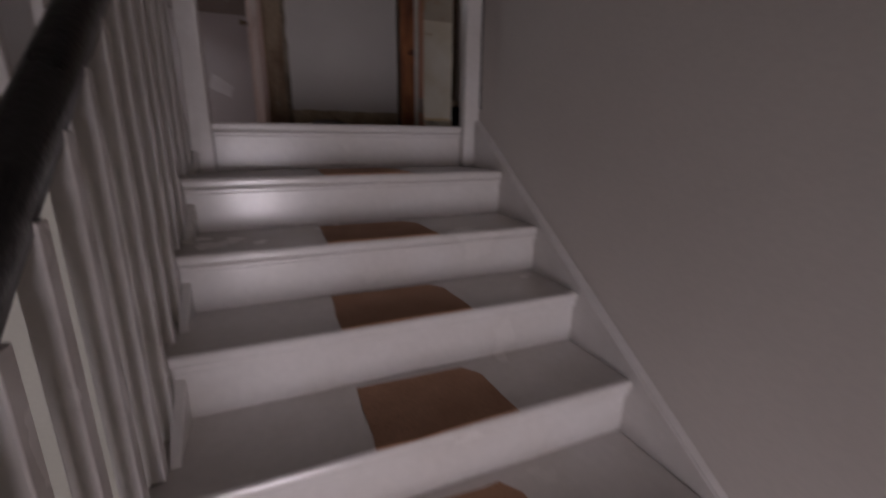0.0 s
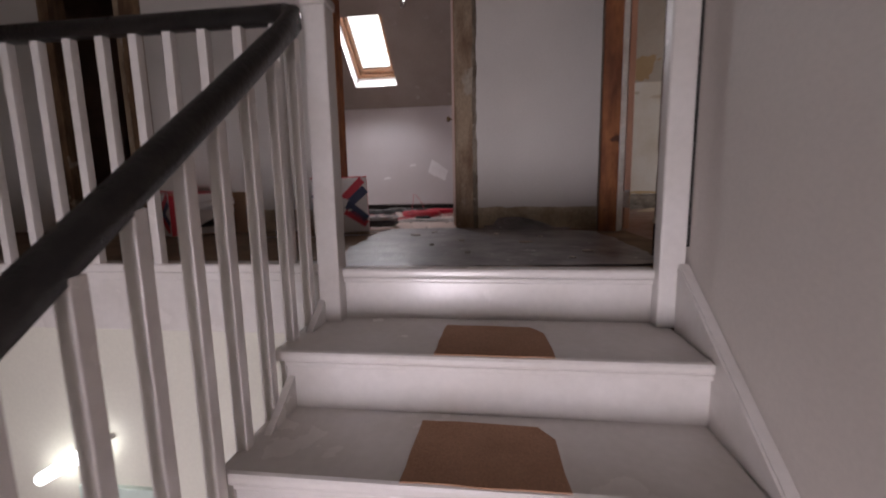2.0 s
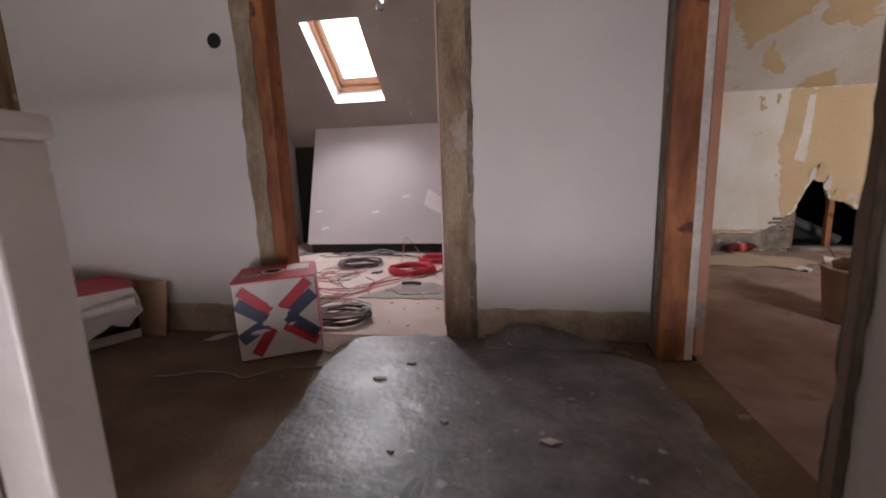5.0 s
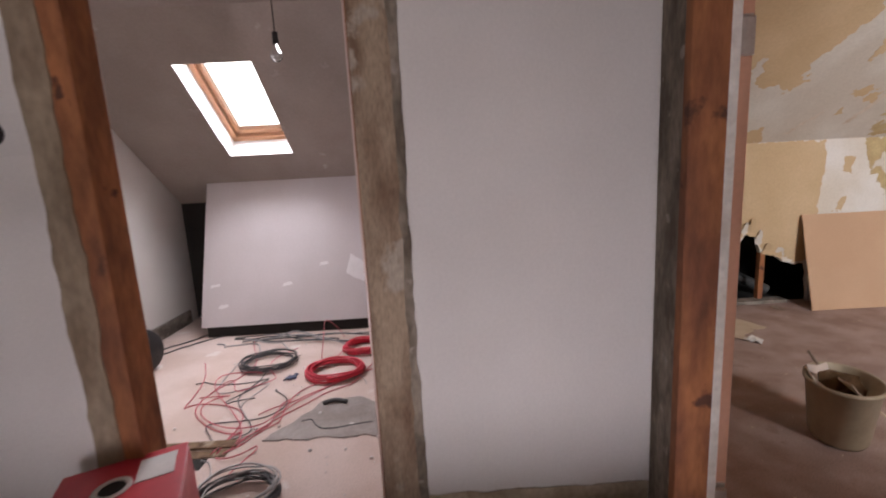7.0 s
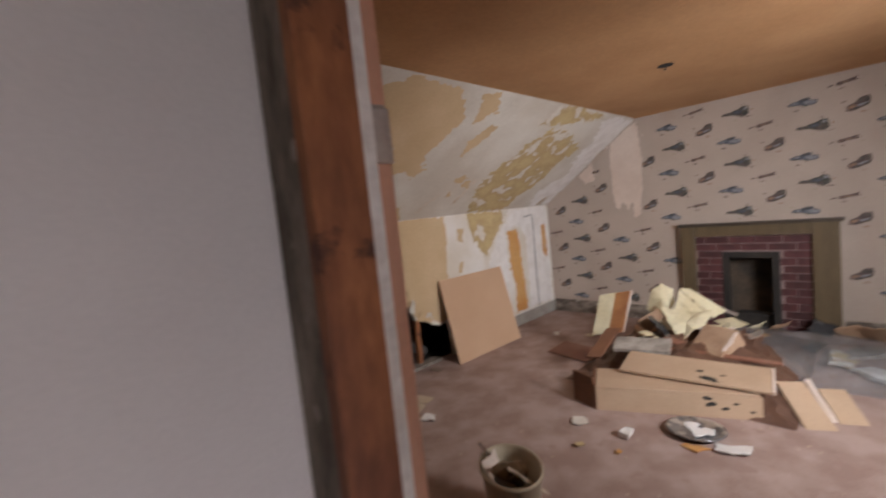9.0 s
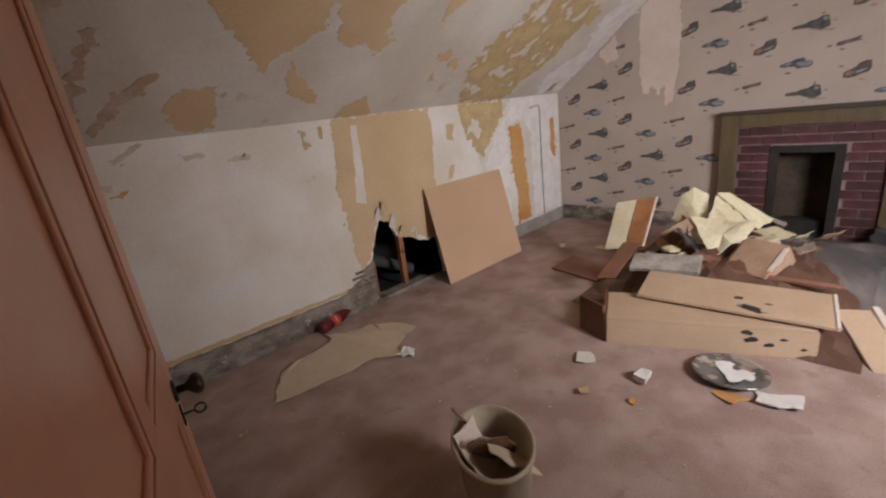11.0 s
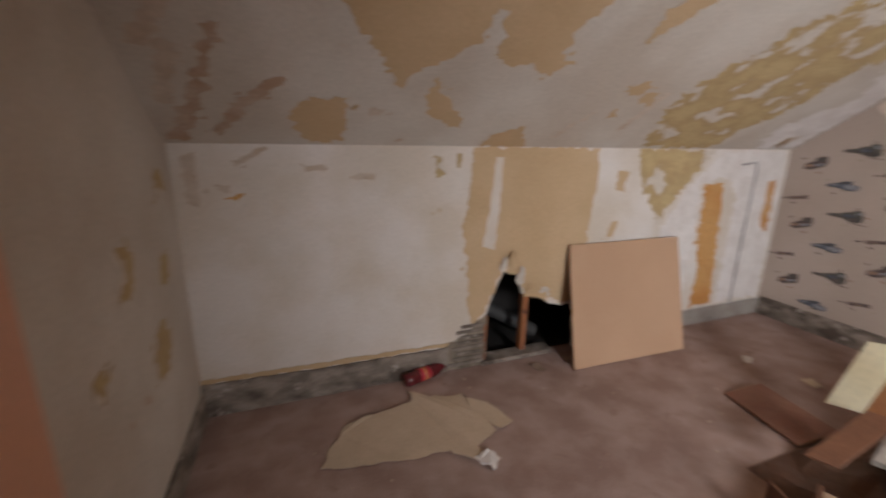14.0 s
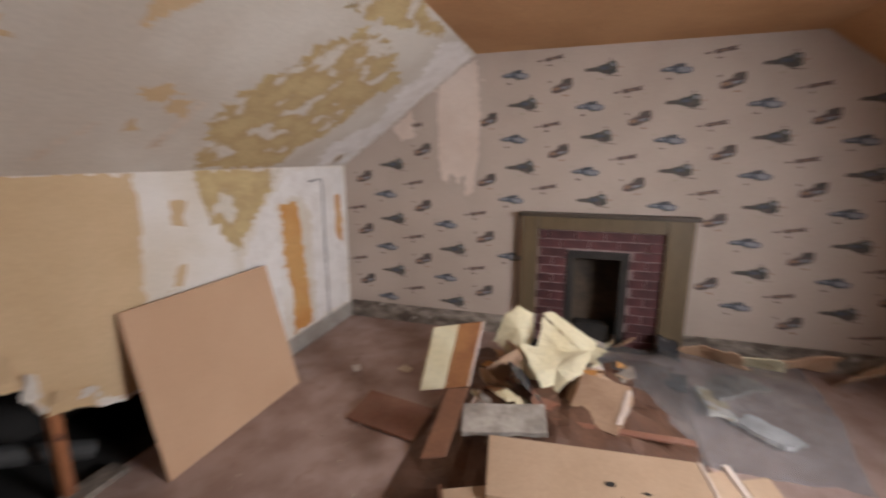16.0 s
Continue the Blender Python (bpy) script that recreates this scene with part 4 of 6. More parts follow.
def wire(x0, y0, x1, y1, m, seed, sway=0.12, lift=0.0, rad=0.0035, n=56):
    bm = bmesh.new()
    pts = []
    for k in range(n + 1):
        t = k / n
        w = math.sin(math.pi * t)
        dx = sway * w * noise.noise(Vector((t * 2.3, seed * 5.1, 0.3))) * 2
        dy = sway * w * noise.noise(Vector((t * 2.3, seed * 5.1, 7.3))) * 2
        pts.append((x0 + (x1 - x0) * t + dx, y0 + (y1 - y0) * t + dy, 0.006 + lift * w + 0.006 * abs(noise.noise(Vector((t * 6, seed, 2))))))
    tube(bm, pts, rad, 5)
    return thing("loose_cable", bm, m, {"dark_grey_cable": "loose dark grey cable across the floor", "pale_grey_cable": "loose pale grey cable across the floor"}.get(m.name, "loose thin red cable across the floor"), "cable", "loose cables")


for k, (a, b, c, d, m, sw, lf) in enumerate((
        (0.55, 4.95, 0.10, 6.60, PINKC, 0.35, 0.0), (0.58, 4.95, 0.90, 5.68, PINKC, 0.10, 0.0), (0.60, 5.0, 1.05, 5.75, PINKC, 0.14, 0.0), (0.20, 5.6, 0.55, 6.3, PINKC, 0.3, 0.02),
        (0.54, 4.98, 0.45, 5.9, GREYC, 0.22, 0.0), (-0.75, 6.25, -0.30, 6.85, GREYC, 0.05, 0.0), (-0.70, 6.15, -0.15, 6.80, GREYC, 0.06, 0.0), (0.0, 6.58, 0.85, 6.45, GREYC, 0.06, 0.02),
        (0.0, 6.52, 0.95, 6.40, LGREYC, 0.07, 0.03), (-0.1, 6.62, 0.6, 6.55, GREYC, 0.04, 0.02), (0.1, 6.5, 1.2, 6.5, GREYC, 0.05, 0.03), (0.15, 5.55, 0.75, 5.45, PINKC, 0.35, 0.01),
        (0.50, 4.90, 0.72, 4.55, LGREYC, 0.10, 0.01), (0.56, 4.92, 0.75, 4.72, PINKC, 0.10, 0.02), (0.88, 6.5, 0.80, 6.05, PINKC, 0.05, 0.22), (0.62, 5.3, 1.38, 5.9, PINKC, 0.08, 0.0),
        (0.86, 4.16, 1.0, 4.30, LGREYC, 0.05, 0.0), (0.25, 3.85, 0.98, 4.02, LGREYC, 0.10, 0.0), (0.02, 5.75, 0.52, 5.5, GREYC, 0.25, 0.0), (0.9, 5.2, 1.30, 5.15, GREYC, 0.06, 0.0),
        (-0.1, 6.60, 1.1, 6.32, GREYC, 0.08, 0.02), (0.2, 6.60, 0.95, 6.30, LGREYC, 0.10, 0.05), (0.0, 6.60, 0.5, 6.25, LGREYC, 0.10, 0.04), (-0.2, 6.5, 0.35, 6.2, LGREYC, 0.15, 0.0), (0.45, 6.58, 1.3, 6.42, GREYC, 0.06, 0.04),
        (0.52, 4.95, -0.1, 6.1, PINKC, 0.3, 0.0), (0.60, 4.97, 1.25, 6.05, PINKC, 0.12, 0.0), (0.30, 5.9, 0.60, 5.0, PINKC, 0.25, 0.02), (0.48, 5.4, 0.2, 6.2, LGREYC, 0.3, 0.0), (0.5, 5.0, 0.62, 5.6, GREYC, 0.2, 0.0), (1.02, 6.35, 0.92, 5.95, PINKC, 0.15, 0.03), (1.2, 5.6, 1.0, 6.4, LGREYC, 0.1, 0.0))):
    wire(a, b, c, d, m, k + 1, sw, lf, 0.006 if 5 <= k <= 10 or 20 <= k <= 24 else 0.0035)

# cable drum by the side wall
dr = thing("cable_drum", None, None, "black cable drum standing on its rim", "cable drum")
dr.location = (-0.52, 6.0, 0.165)
dr.rotation_euler = (0, radians(82), radians(-20))
for z in (-0.06, 0.06):
    bm = bmesh.new()
    lathe(bm, [(0.02, -0.006), (0.16, -0.006), (0.165, 0.0), (0.16, 0.006), (0.02, 0.006)], (0, 0, z), 30)
    part("flange", bm, BLACK, dr)
bm = bmesh.new()
cyl(bm, (0, 0, -0.06), (0, 0, 0.06), 0.10, None, 24)
part("wound_cable", bm, BLACK, dr)
# floor strip of old lino, a trench laid as a dark strip, small bits
bm = bmesh.new()
sheet(bm, ragged([(0.74, 5.04), (1.60, 5.02), (1.60, 5.46), (1.30, 5.36), (1.18, 5.44), (0.98, 5.42)], 0.015, 0.03, 51), lambda u, v, w: Vector((u, v, 0.001 + w)), 0.005)
thing("lino_strip", bm, mat("pale_dusty_lino", (0.34, 0.30, 0.28), 0.8, (0.26, 0.22, 0.2), 6, 0.8, 60, 0.1, 0.2), "dusty grey lino strip on the chipboard", "floor covering")
# flat near-black strip on the floor, painting the trench's inner shade
bm = bmesh.new()
box(bm, -0.3, 0.52, 4.84, 4.925, 0.0008, 0.003)
thing("cable_trench", bm, DARK, "near-black strip for the shaded cable trench in the chipboard", "trench")
bm = bmesh.new()
box(bm, -0.3, 0.62, 5.0, 5.06, 0.001, 0.012, None, 0.002)
box(bm, -0.3, 0.60, 4.93, 4.99, 0.0005, 0.004)
thing("lifted_board", bm, OLDWOOD, "lifted floor strip beside a cable trench", "floorboard")
bm = bmesh.new()
tube(bm, [(0.98 + 0.02 * k, 5.36 + 0.03 * math.sin(k * 0.45), 0.02) for k in range(8)], 0.012, 8)
thing("pipe_offcut", bm, GREYC, "short bent offcut of grey pipe", "pipe")
bm = bmesh.new()
sheet(bm, ragged([(0.62, 5.72), (0.69, 5.74), (0.70, 5.80), (0.64, 5.79)], 0.012, 0.012, 53), lambda u, v, w: Vector((u, v, 0.001 + w + 0.02 * abs(noise.noise(Vector((u * 30, v * 30, 0)))))), 0.01)
thing("cable_clip_bag", bm, NAVY, "crumpled small blue bag of clips", "bag")
bm = bmesh.new()
box(bm, -0.806, -0.80, 4.80, 5.05, 0.62, 0.72, None, 0.002)
thing("socket_backbox", bm, DULLWALL, "brown timber pattress on the side wall", "pattress")
bm = bmesh.new()
box(bm, -0.809, -0.785, 4.6, 7.2, 0.0, 0.13, None, 0.006)
thing("baseboard", bm, SKIRT, "dirty grey skirting along the side wall", "baseboard", "", "structure")
bm = bmesh.new()
rnd = random.Random(8)
for k in range(130):
    x, y, s = rnd.uniform(0.0, 1.6), rnd.uniform(4.4, 6.5), 0.003 + 0.008 * rnd.random() ** 3
    box(bm, -s, s, -s * 0.7, s * 0.7, 0, s, Matrix.Translation((x, y, 0.0)) @ Matrix.Rotation(rnd.uniform(0, 3), 4, "Z"))
thing("floor_debris", bm, WCARD, "scattered plaster crumbs and cable trimmings", "debris", "", "stuff")

# dark side room: a pale frame leaning on the far wall
pf = thing("picture_frame", None, None, "pale empty frame leaning in the dark room", "frame")
pf.location = (-2.0, 5.52, 0.0)
for b in ((0, 0.07, 0, 0.03, 0, 1.15), (0.55, 0.62, 0, 0.03, 0, 1.15), (0.07, 0.55, 0, 0.03, 0, 0.07), (0.07, 0.55, 0, 0.03, 1.08, 1.15)):
    bm = bmesh.new()
    box(bm, *b, Matrix.Rotation(radians(-9), 4, "X"), 0.004)
    part("rail", bm, WHITE, pf)

# ---------- the room: torn paper ----------
KN = lambda u, v, w: Vector((u, YK - 0.001 - w, v))
ca, sa = math.cos(math.atan(RS)), math.sin(math.atan(RS))
SL = lambda u, v, w: Vector((u, YK - v * ca - (w + 0.001) * sa, ZK + v * sa - (w + 0.001) * ca))
FW = lambda u, v, w: Vector((XF - 0.001 - w, u, v))


def patch(pts, place, m, seed, label, amp=0.016, step=0.022, thick=0.0014):
    """A torn patch: frayed outline, teeth along it, loose flecks round it."""
    bm = bmesh.new()
    o = ragged(pts, amp * 1.25, step * 0.7, seed)
    sheet(bm, o, place, thick)
    rnd = random.Random(seed * 7 + 1)
    size = max((Vector(p) - Vector(pts[0])).length for p in pts)
    for k in range(int(10 * size) + 2 if amp > 0.007 else 0):
        p = o[rnd.randrange(len(o))]
        r, far, an = rnd.uniform(0.004, 0.02), rnd.uniform(0.0, 0.05), rnd.uniform(0, 6.28)
        u, v = p.x + far * math.cos(an), p.y + far * math.sin(an)
        lo, hi = min(q[1] for q in pts), max(q[1] for q in pts)
        v = min(max(v, lo), hi)
        lean = rnd.uniform(0.3, 1.3)
        sheet(bm, ragged([(u - r, v - r * 0.4), (u + r * 0.5, v - r * 0.6), (u + r * lean, v + r), (u - r * 0.3, v + r * 0.5)], r * 0.3, r * 0.6, seed * 50 + k), lambda a, b, w: place(a, b, w + 0.0003), thick)
    return thing("paper_patch", bm, m, label, "torn paper", "torn paper patches")


T1, T2, T3 = "bare tan board where paper was torn off", "yellow-stained remnant of old wallpaper", "streak of orange backing paper on the wall"
patch([(3.40, 0.86), (3.53, 0.71), (3.63, 0.57), (3.71, 0.44), (3.73, 0.53), (3.79, 0.59), (3.86, 0.63), (3.99, 0.76), (3.97, 0.88), (4.03, 0.91), (4.07, 0.77), (4.09, 0.69), (4.18, 0.63), (4.27, 0.67), (4.39, 0.60), (4.50, 0.68), (4.39, 0.73), (4.39, 0.88), (4.45, 1.02), (4.52, 1.25), (4.30, 1.46), (3.9, 1.5), (3.62, 1.34), (3.5, 1.10)], SL, TAN, 1, T1)
patch([(3.85, 0.43), (3.86, 0.54), (3.93, 0.42), (4.05, 0.28), (4.10, 0.17), (3.97, 0.24), (3.87, 0.29)], SL, TAN, 2, T1)
patch([(3.23, 0.26), (3.31, 0.36), (3.48, 0.37), (3.49, 0.04), (3.34, 0.02), (3.26, 0.12)], SL, TAN, 3, T1)
patch([(4.27, 0.005), (4.34, 0.13), (4.47, 0.21), (4.52, 0.13), (4.61, 0.005)], SL, TAN, 4, T1)
patch([(5.36, 0.47), (5.43, 0.76), (5.57, 0.98), (5.75, 1.24), (6.12, 1.19), (6.62, 1.0), (6.45, 0.83), (6.45, 0.54), (6.31, 0.31), (6.17, 0.02), (5.53, 0.02)], SL, OCHRE, 5, T2, 0.035)
patch([(4.93, 0.53), (5.05, 0.50), (5.08, 0.58), (5.02, 0.62)], SL, TAN, 6, T1)
patch([(5.08, 0.53), (5.19, 0.55), (5.20, 0.43), (5.10, 0.46)], SL, TAN, 7, T1)
patch([(4.78, 0.84), (4.90, 1.02), (4.98, 1.2), (4.86, 1.2), (4.74, 1.0)], SL, TAN, 8, T1)
patch([(4.66, 1.2), (4.82, 1.36), (4.70, 1.5), (4.55, 1.46)], SL, TAN, 9, T1)
patch([(4.98, 0.30), (5.05, 0.32), (4.99, 0.40)], SL, TAN, 10, T1, 0.006)
patch([(5.50, 1.25), (5.75, 1.28), (6.1, 1.36), (6.5, 1.46), (6.1, 1.5), (5.6, 1.5)], SL, OCHRE, 11, T2, 0.03)
patch([(6.90, 0.16), (7.02, 0.18), (7.0, 0.05), (6.88, 0.04)], SL, TAN, 12, T1)
patch([(2.70, 0.03), (2.84, 0.35), (2.98, 0.72), (3.02, 0.72), (2.90, 0.36), (2.78, 0.02)], SL, mat("brown_paste_streak", (0.42, 0.29, 0.20), 0.85, (0.5, 0.4, 0.32), 8, 0.8), 13, "long brown paste streak on the slope", 0.02)
patch([(2.92, 0.06), (3.08, 0.30), (3.22, 0.46), (3.17, 0.47), (3.02, 0.32), (2.90, 0.10)], SL, bpy.data.materials["brown_paste_streak"], 14, "long brown paste streak on the slope", 0.012)
patch([(4.26, 1.455), (4.25, 1.26), (4.20, 0.96), (4.24, 0.70), (4.25, 0.44), (4.30, 0.30), (4.37, 0.37), (4.42, 0.50), (4.50, 0.70), (4.60, 0.68), (4.68, 0.50), (4.80, 0.49), (4.92, 0.41), (5.0, 0.38), (5.15, 0.40), (5.17, 1.03), (5.20, 1.25), (5.19, 1.455)], KN, TAN, 15, "bare tan plasterboard strip stripped of paper", 0.010)
patch([(4.41, 1.40), (4.46, 1.40), (4.45, 1.1), (4.43, 0.81), (4.34, 0.84), (4.38, 1.1)], lambda u, v, w: KN(u, v, w + 0.0016), PAPERED, 16, "pale streak of paper on the bare board", 0.006, 0.03, 0.001)
patch([(5.54, 1.455), (6.30, 1.455), (6.05, 1.2), (5.88, 1.02), (5.80, 0.90), (5.72, 1.05), (5.60, 1.2)], KN, OCHRE, 17, T2, 0.02)
patch([(5.38, 1.31), (5.47, 1.30), (5.45, 1.15), (5.36, 1.18)], KN, TAN, 18, T1, 0.012)
patch([(5.36, 0.93), (5.42, 0.95), (5.38, 0.82), (5.32, 0.84)], KN, TAN, 19, T1, 0.01)
patch([(6.25, 1.19), (6.45, 1.20), (6.50, 0.8), (6.55, 0.16), (6.30, 0.16), (6.33, 0.5), (6.27, 0.75)], KN, RUST, 20, T3, 0.018)
patch([(7.0, 1.2), (7.08, 1.22), (7.09, 0.77), (7.0, 0.82)], KN, RUST, 21, T3, 0.012)
patch([(4.02, 1.40), (4.06, 1.40), (4.08, 1.30), (4.02, 1.28)], KN, OCHRE, 22, T2, 0.008)
patch([(4.14, 1.42), (4.18, 1.42), (4.17, 1.33), (4.15, 1.34)], KN, OCHRE, 23, T2, 0.006)
patch([(2.90, 1.20), (3.0, 1.22), (2.96, 1.18)], KN, RUST, 24, T3, 0.006)
STAIN = mat("faint_brown_paste", (0.50, 0.40, 0.31), 0.85, (0.58, 0.50, 0.42), 9, 0.9, 40, 0.1, 0.1)
for k, pts in enumerate(([(2.95, 1.38), (3.10, 1.45), (3.13, 1.44), (2.97, 1.35)], [(3.28, 1.36), (3.40, 1.35), (3.41, 1.33), (3.29, 1.33)], [(3.52, 1.30), (3.66, 1.305), (3.66, 1.285), (3.52, 1.28)], [(2.74, 1.40), (2.80, 1.42), (2.79, 1.15), (2.74, 1.18)], [(2.86, 1.26), (2.95, 1.27), (2.92, 1.22)])):
    patch(pts, KN, STAIN, 90 + k, "thin brown paste stain on the wall", 0.008, 0.02, 0.0008)
for k, pts in enumerate(([(2.72, 0.30), (2.80, 0.62), (2.86, 0.60), (2.78, 0.28)], [(2.70, 0.60), (2.96, 1.0), (3.0, 0.97), (2.76, 0.58)], [(3.58, 0.30), (3.66, 0.31), (3.65, 0.26), (3.59, 0.25)], [(4.72, 0.10), (4.86, 0.36), (4.88, 0.35), (4.75, 0.10)], [(5.16, 0.20), (5.22, 0.55), (5.26, 0.54), (5.20, 0.20)])):
    patch(pts, SL, STAIN, 96 + k, "brown paste streak on the slope", 0.012, 0.02, 0.0008)
bm = bmesh.new()
sheet(bm, ragged([(2.70, 0.835), (4.22, 0.825), (4.22, 0.832), (2.70, 0.843)], 0.0015, 0.03, 105), KN, 0.0012)
thing("trim", bm, PAPERED, "faint joint between two wall boards", "trim", "", "structure")
# west wall scraps
WSX = lambda y: 2.557 + 0.0534 * (y - 4.21)
WS = lambda u, v, w: Vector((WSX(u) + 0.001 + w, u, v))
for k, (y, z, s) in enumerate(((6.25, 0.66, 0.10), (6.0, 1.08, 0.09), (6.5, 1.3, 0.06), (5.7, 0.8, 0.05), (6.4, 0.95, 0.06))):
    patch([(y - s, z - s), (y + s * 0.3, z - s * 1.2), (y + s, z), (y + s * 0.6, z + s), (y - s * 0.7, z + s * 0.8)], WS, OCHRE, 30 + k, T2, 0.02)

# broken plaster and laths beside the hole
ZL2 = lambda u, v, w: Vector((u, YK - 0.003 - w, v))
bm = bmesh.new()
sheet(bm, ragged([(4.10, 0.0), (4.386, 0.0), (4.386, 0.37), (4.30, 0.30), (4.22, 0.24), (4.12, 0.19)], 0.014, 0.02, 61), ZL2, 0.006)
thing("broken_plaster", bm, EDGEPLASTER, "crumbling plaster edge beside the hole", "plaster")
lath = thing("lath_strips", None, None, "exposed grey laths under the broken plaster", "laths")
lath.location = (4.2, YK - 0.012, 0)
for k in range(8):
    bm = bmesh.new()
    box(bm, -0.08 + 0.02 * (k % 3) + 0.01 * k, 0.17, -0.008, 0.002, 0.03 + 0.038 * k, 0.052 + 0.038 * k, Matrix.Rotation(radians(1.5 * (k % 3 - 1)), 4, "Y"), 0.002)
    part("lath", bm, SKIRT, lath)
bm = bmesh.new()
box(bm, 4.375, 4.402, YK - 0.006, YK + 0.05, 0.03, 0.36, None, 0.003)
thing("wall_stud", bm, RAWWOOD, "rough red timber stud at the hole's edge", "timber", "studs in the hole")
bm = bmesh.new()
box(bm, 4.695, 4.742, YK + 0.036, YK + 0.085, 0.03, 0.62, None, 0.003)
thing("wall_stud", bm, RAWWOOD, "rough red timber stud in the hole", "timber", "studs in the hole")
bm = bmesh.new()
box(bm, 4.36, 4.93, YK - 0.03, YK + 0.09, 0.0, 0.032, None, 0.005)
thing("sole_plate", bm, SKIRT, "dusty timber plate along the hole's foot", "timber")
bm = bmesh.new()
cyl(bm, (4.1, 7.2, 0.5), (4.95, 6.95, 0.05), 0.05, None, 16)
thing("eaves_pipe", bm, mat("dim_grey_pipe", (0.06, 0.06, 0.06), 0.7, (0.03, 0.03, 0.03), 5, 0.6), "dusty grey pipe in the eaves space", "pipe")
for k, pts in enumerate(([(4.50, 0.66), (4.62, 0.62), (4.60, 0.72), (4.55, 0.77)], [(4.66, 0.47), (4.80, 0.44), (4.86, 0.40), (4.84, 0.52), (4.70, 0.56)])):
    patch(pts, lambda u, v, w: Vector((u, YK - 0.004 - w - 0.05 * max(0, 0.70 - v), v)), TAN, 65 + k, "torn tongue of board paper curling at the hole", 0.006, 0.012, 0.003)

for k, (x, z, w, hgt) in enumerate(((4.50, 0.70, 0.030, 0.075), (4.56, 0.715, 0.045, 0.10), (4.63, 0.60, 0.035, 0.10), (4.72, 0.515, 0.045, 0.06), (4.83, 0.475, 0.055, 0.055))):
    patch([(x - w, z - 0.02), (x - w * 0.5, z + hgt), (x + w * 0.4, z + hgt * 0.7), (x + w, z - 0.03), (x, z - 0.05)], lambda u, v, w_, z=z: Vector((u, YK - 0.006 - w_ - 0.35 * max(0, v - z + 0.02), v)), (SLOPEPAPER, TAN)[k % 2], 110 + k, "torn tongue of board paper curling at the hole", 0.005, 0.012, 0.002)
# skirtings
bm = bmesh.new()
sheet(bm, ragged([(2.69, 0.0), (4.12, 0.0), (4.12, 0.175), (3.3, 0.18), (2.69, 0.20)], 0.004, 0.02, 70), lambda u, v, w: Vector((u, YK - 0.001 - w, v)), 0.014)
thing("baseboard", bm, SKIRT, "dirty scar where the skirting was pulled off", "baseboard", "", "structure")
bm = bmesh.new()
sheet(bm, ragged([(2.69, 0.20), (3.3, 0.182), (4.15, 0.18), (4.15, 0.205), (3.4, 0.215), (2.69, 0.225)], 0.006, 0.02, 71), KN, 0.004)
thing("trim", bm, TAN, "ragged paper edge above the skirting line", "trim", "", "structure")
bm = bmesh.new()
box(bm, 5.16, XF - 0.001, YK - 0.018, YK - 0.0005, 0, 0.14, None, 0.004)
thing("baseboard", bm, mat("grey_skirting_paint", (0.38, 0.36, 0.33), 0.7, (0.28, 0.25, 0.22), 6, 0.8, 50, 0.1, 0.3), "grey painted skirting below the knee wall", "baseboard", "", "structure")
for y0, y1 in ((5.05, YK - 0.02), (1.93, 3.755)):
    bm = bmesh.new()
    box(bm, XF - 0.02, XF - 0.0005, y0, y1, 0, 0.165, None, 0.005)
    thing("baseboard", bm, SKIRT, "dark scuffed skirting under the wallpaper", "baseboard", "", "structure")
bm = bmesh.new()
for y0, y1 in ((5.2, 5.9), (5.9, 6.7)):
    a, b, c, d = (WSX(y0) + 0.0005, y0), (WSX(y0) + 0.016, y0), (WSX(y1) + 0.016, y1), (WSX(y1) + 0.0005, y1)
    q = [bm.verts.new((x, y, z)) for z in (0, 0.15) for x, y in (a, b, c, d)]
    for k in ((0, 1, 2, 3), (4, 5, 6, 7), (0, 1, 5, 4), (1, 2, 6, 5), (2, 3, 7, 6), (3, 0, 4, 7)):
        bm.faces.new([q[i] for i in k])
thing("baseboard", bm, SKIRT, "dark skirting scar along the side wall", "baseboard", "", "structure")

# wallpaper print: four small vehicles, each on its own half-drop grid
INKS = [mat("ink_blue_grey", (0.10, 0.115, 0.145), 0.8, (0.06, 0.068, 0.085), 25, 0.9), mat("ink_dark_green", (0.055, 0.06, 0.055), 0.8, (0.11, 0.10, 0.085), 30, 0.9), mat("ink_dark_brown", (0.09, 0.065, 0.06), 0.8, (0.15, 0.11, 0.10), 30, 0.9), mat("ink_rust_brown", (0.15, 0.075, 0.05), 0.8, (0.07, 0.05, 0.04), 30, 0.9), mat("ink_pale_grey", (0.27, 0.285, 0.31), 0.8, (0.20, 0.21, 0.23), 30, 0.9), mat("ink_warm_tan", (0.34, 0.22, 0.15), 0.8, (0.24, 0.15, 0.11), 30, 0.9), mat("ink_sage", (0.33, 0.30, 0.22), 0.8, (0.40, 0.34, 0.26), 30, 0.9)]
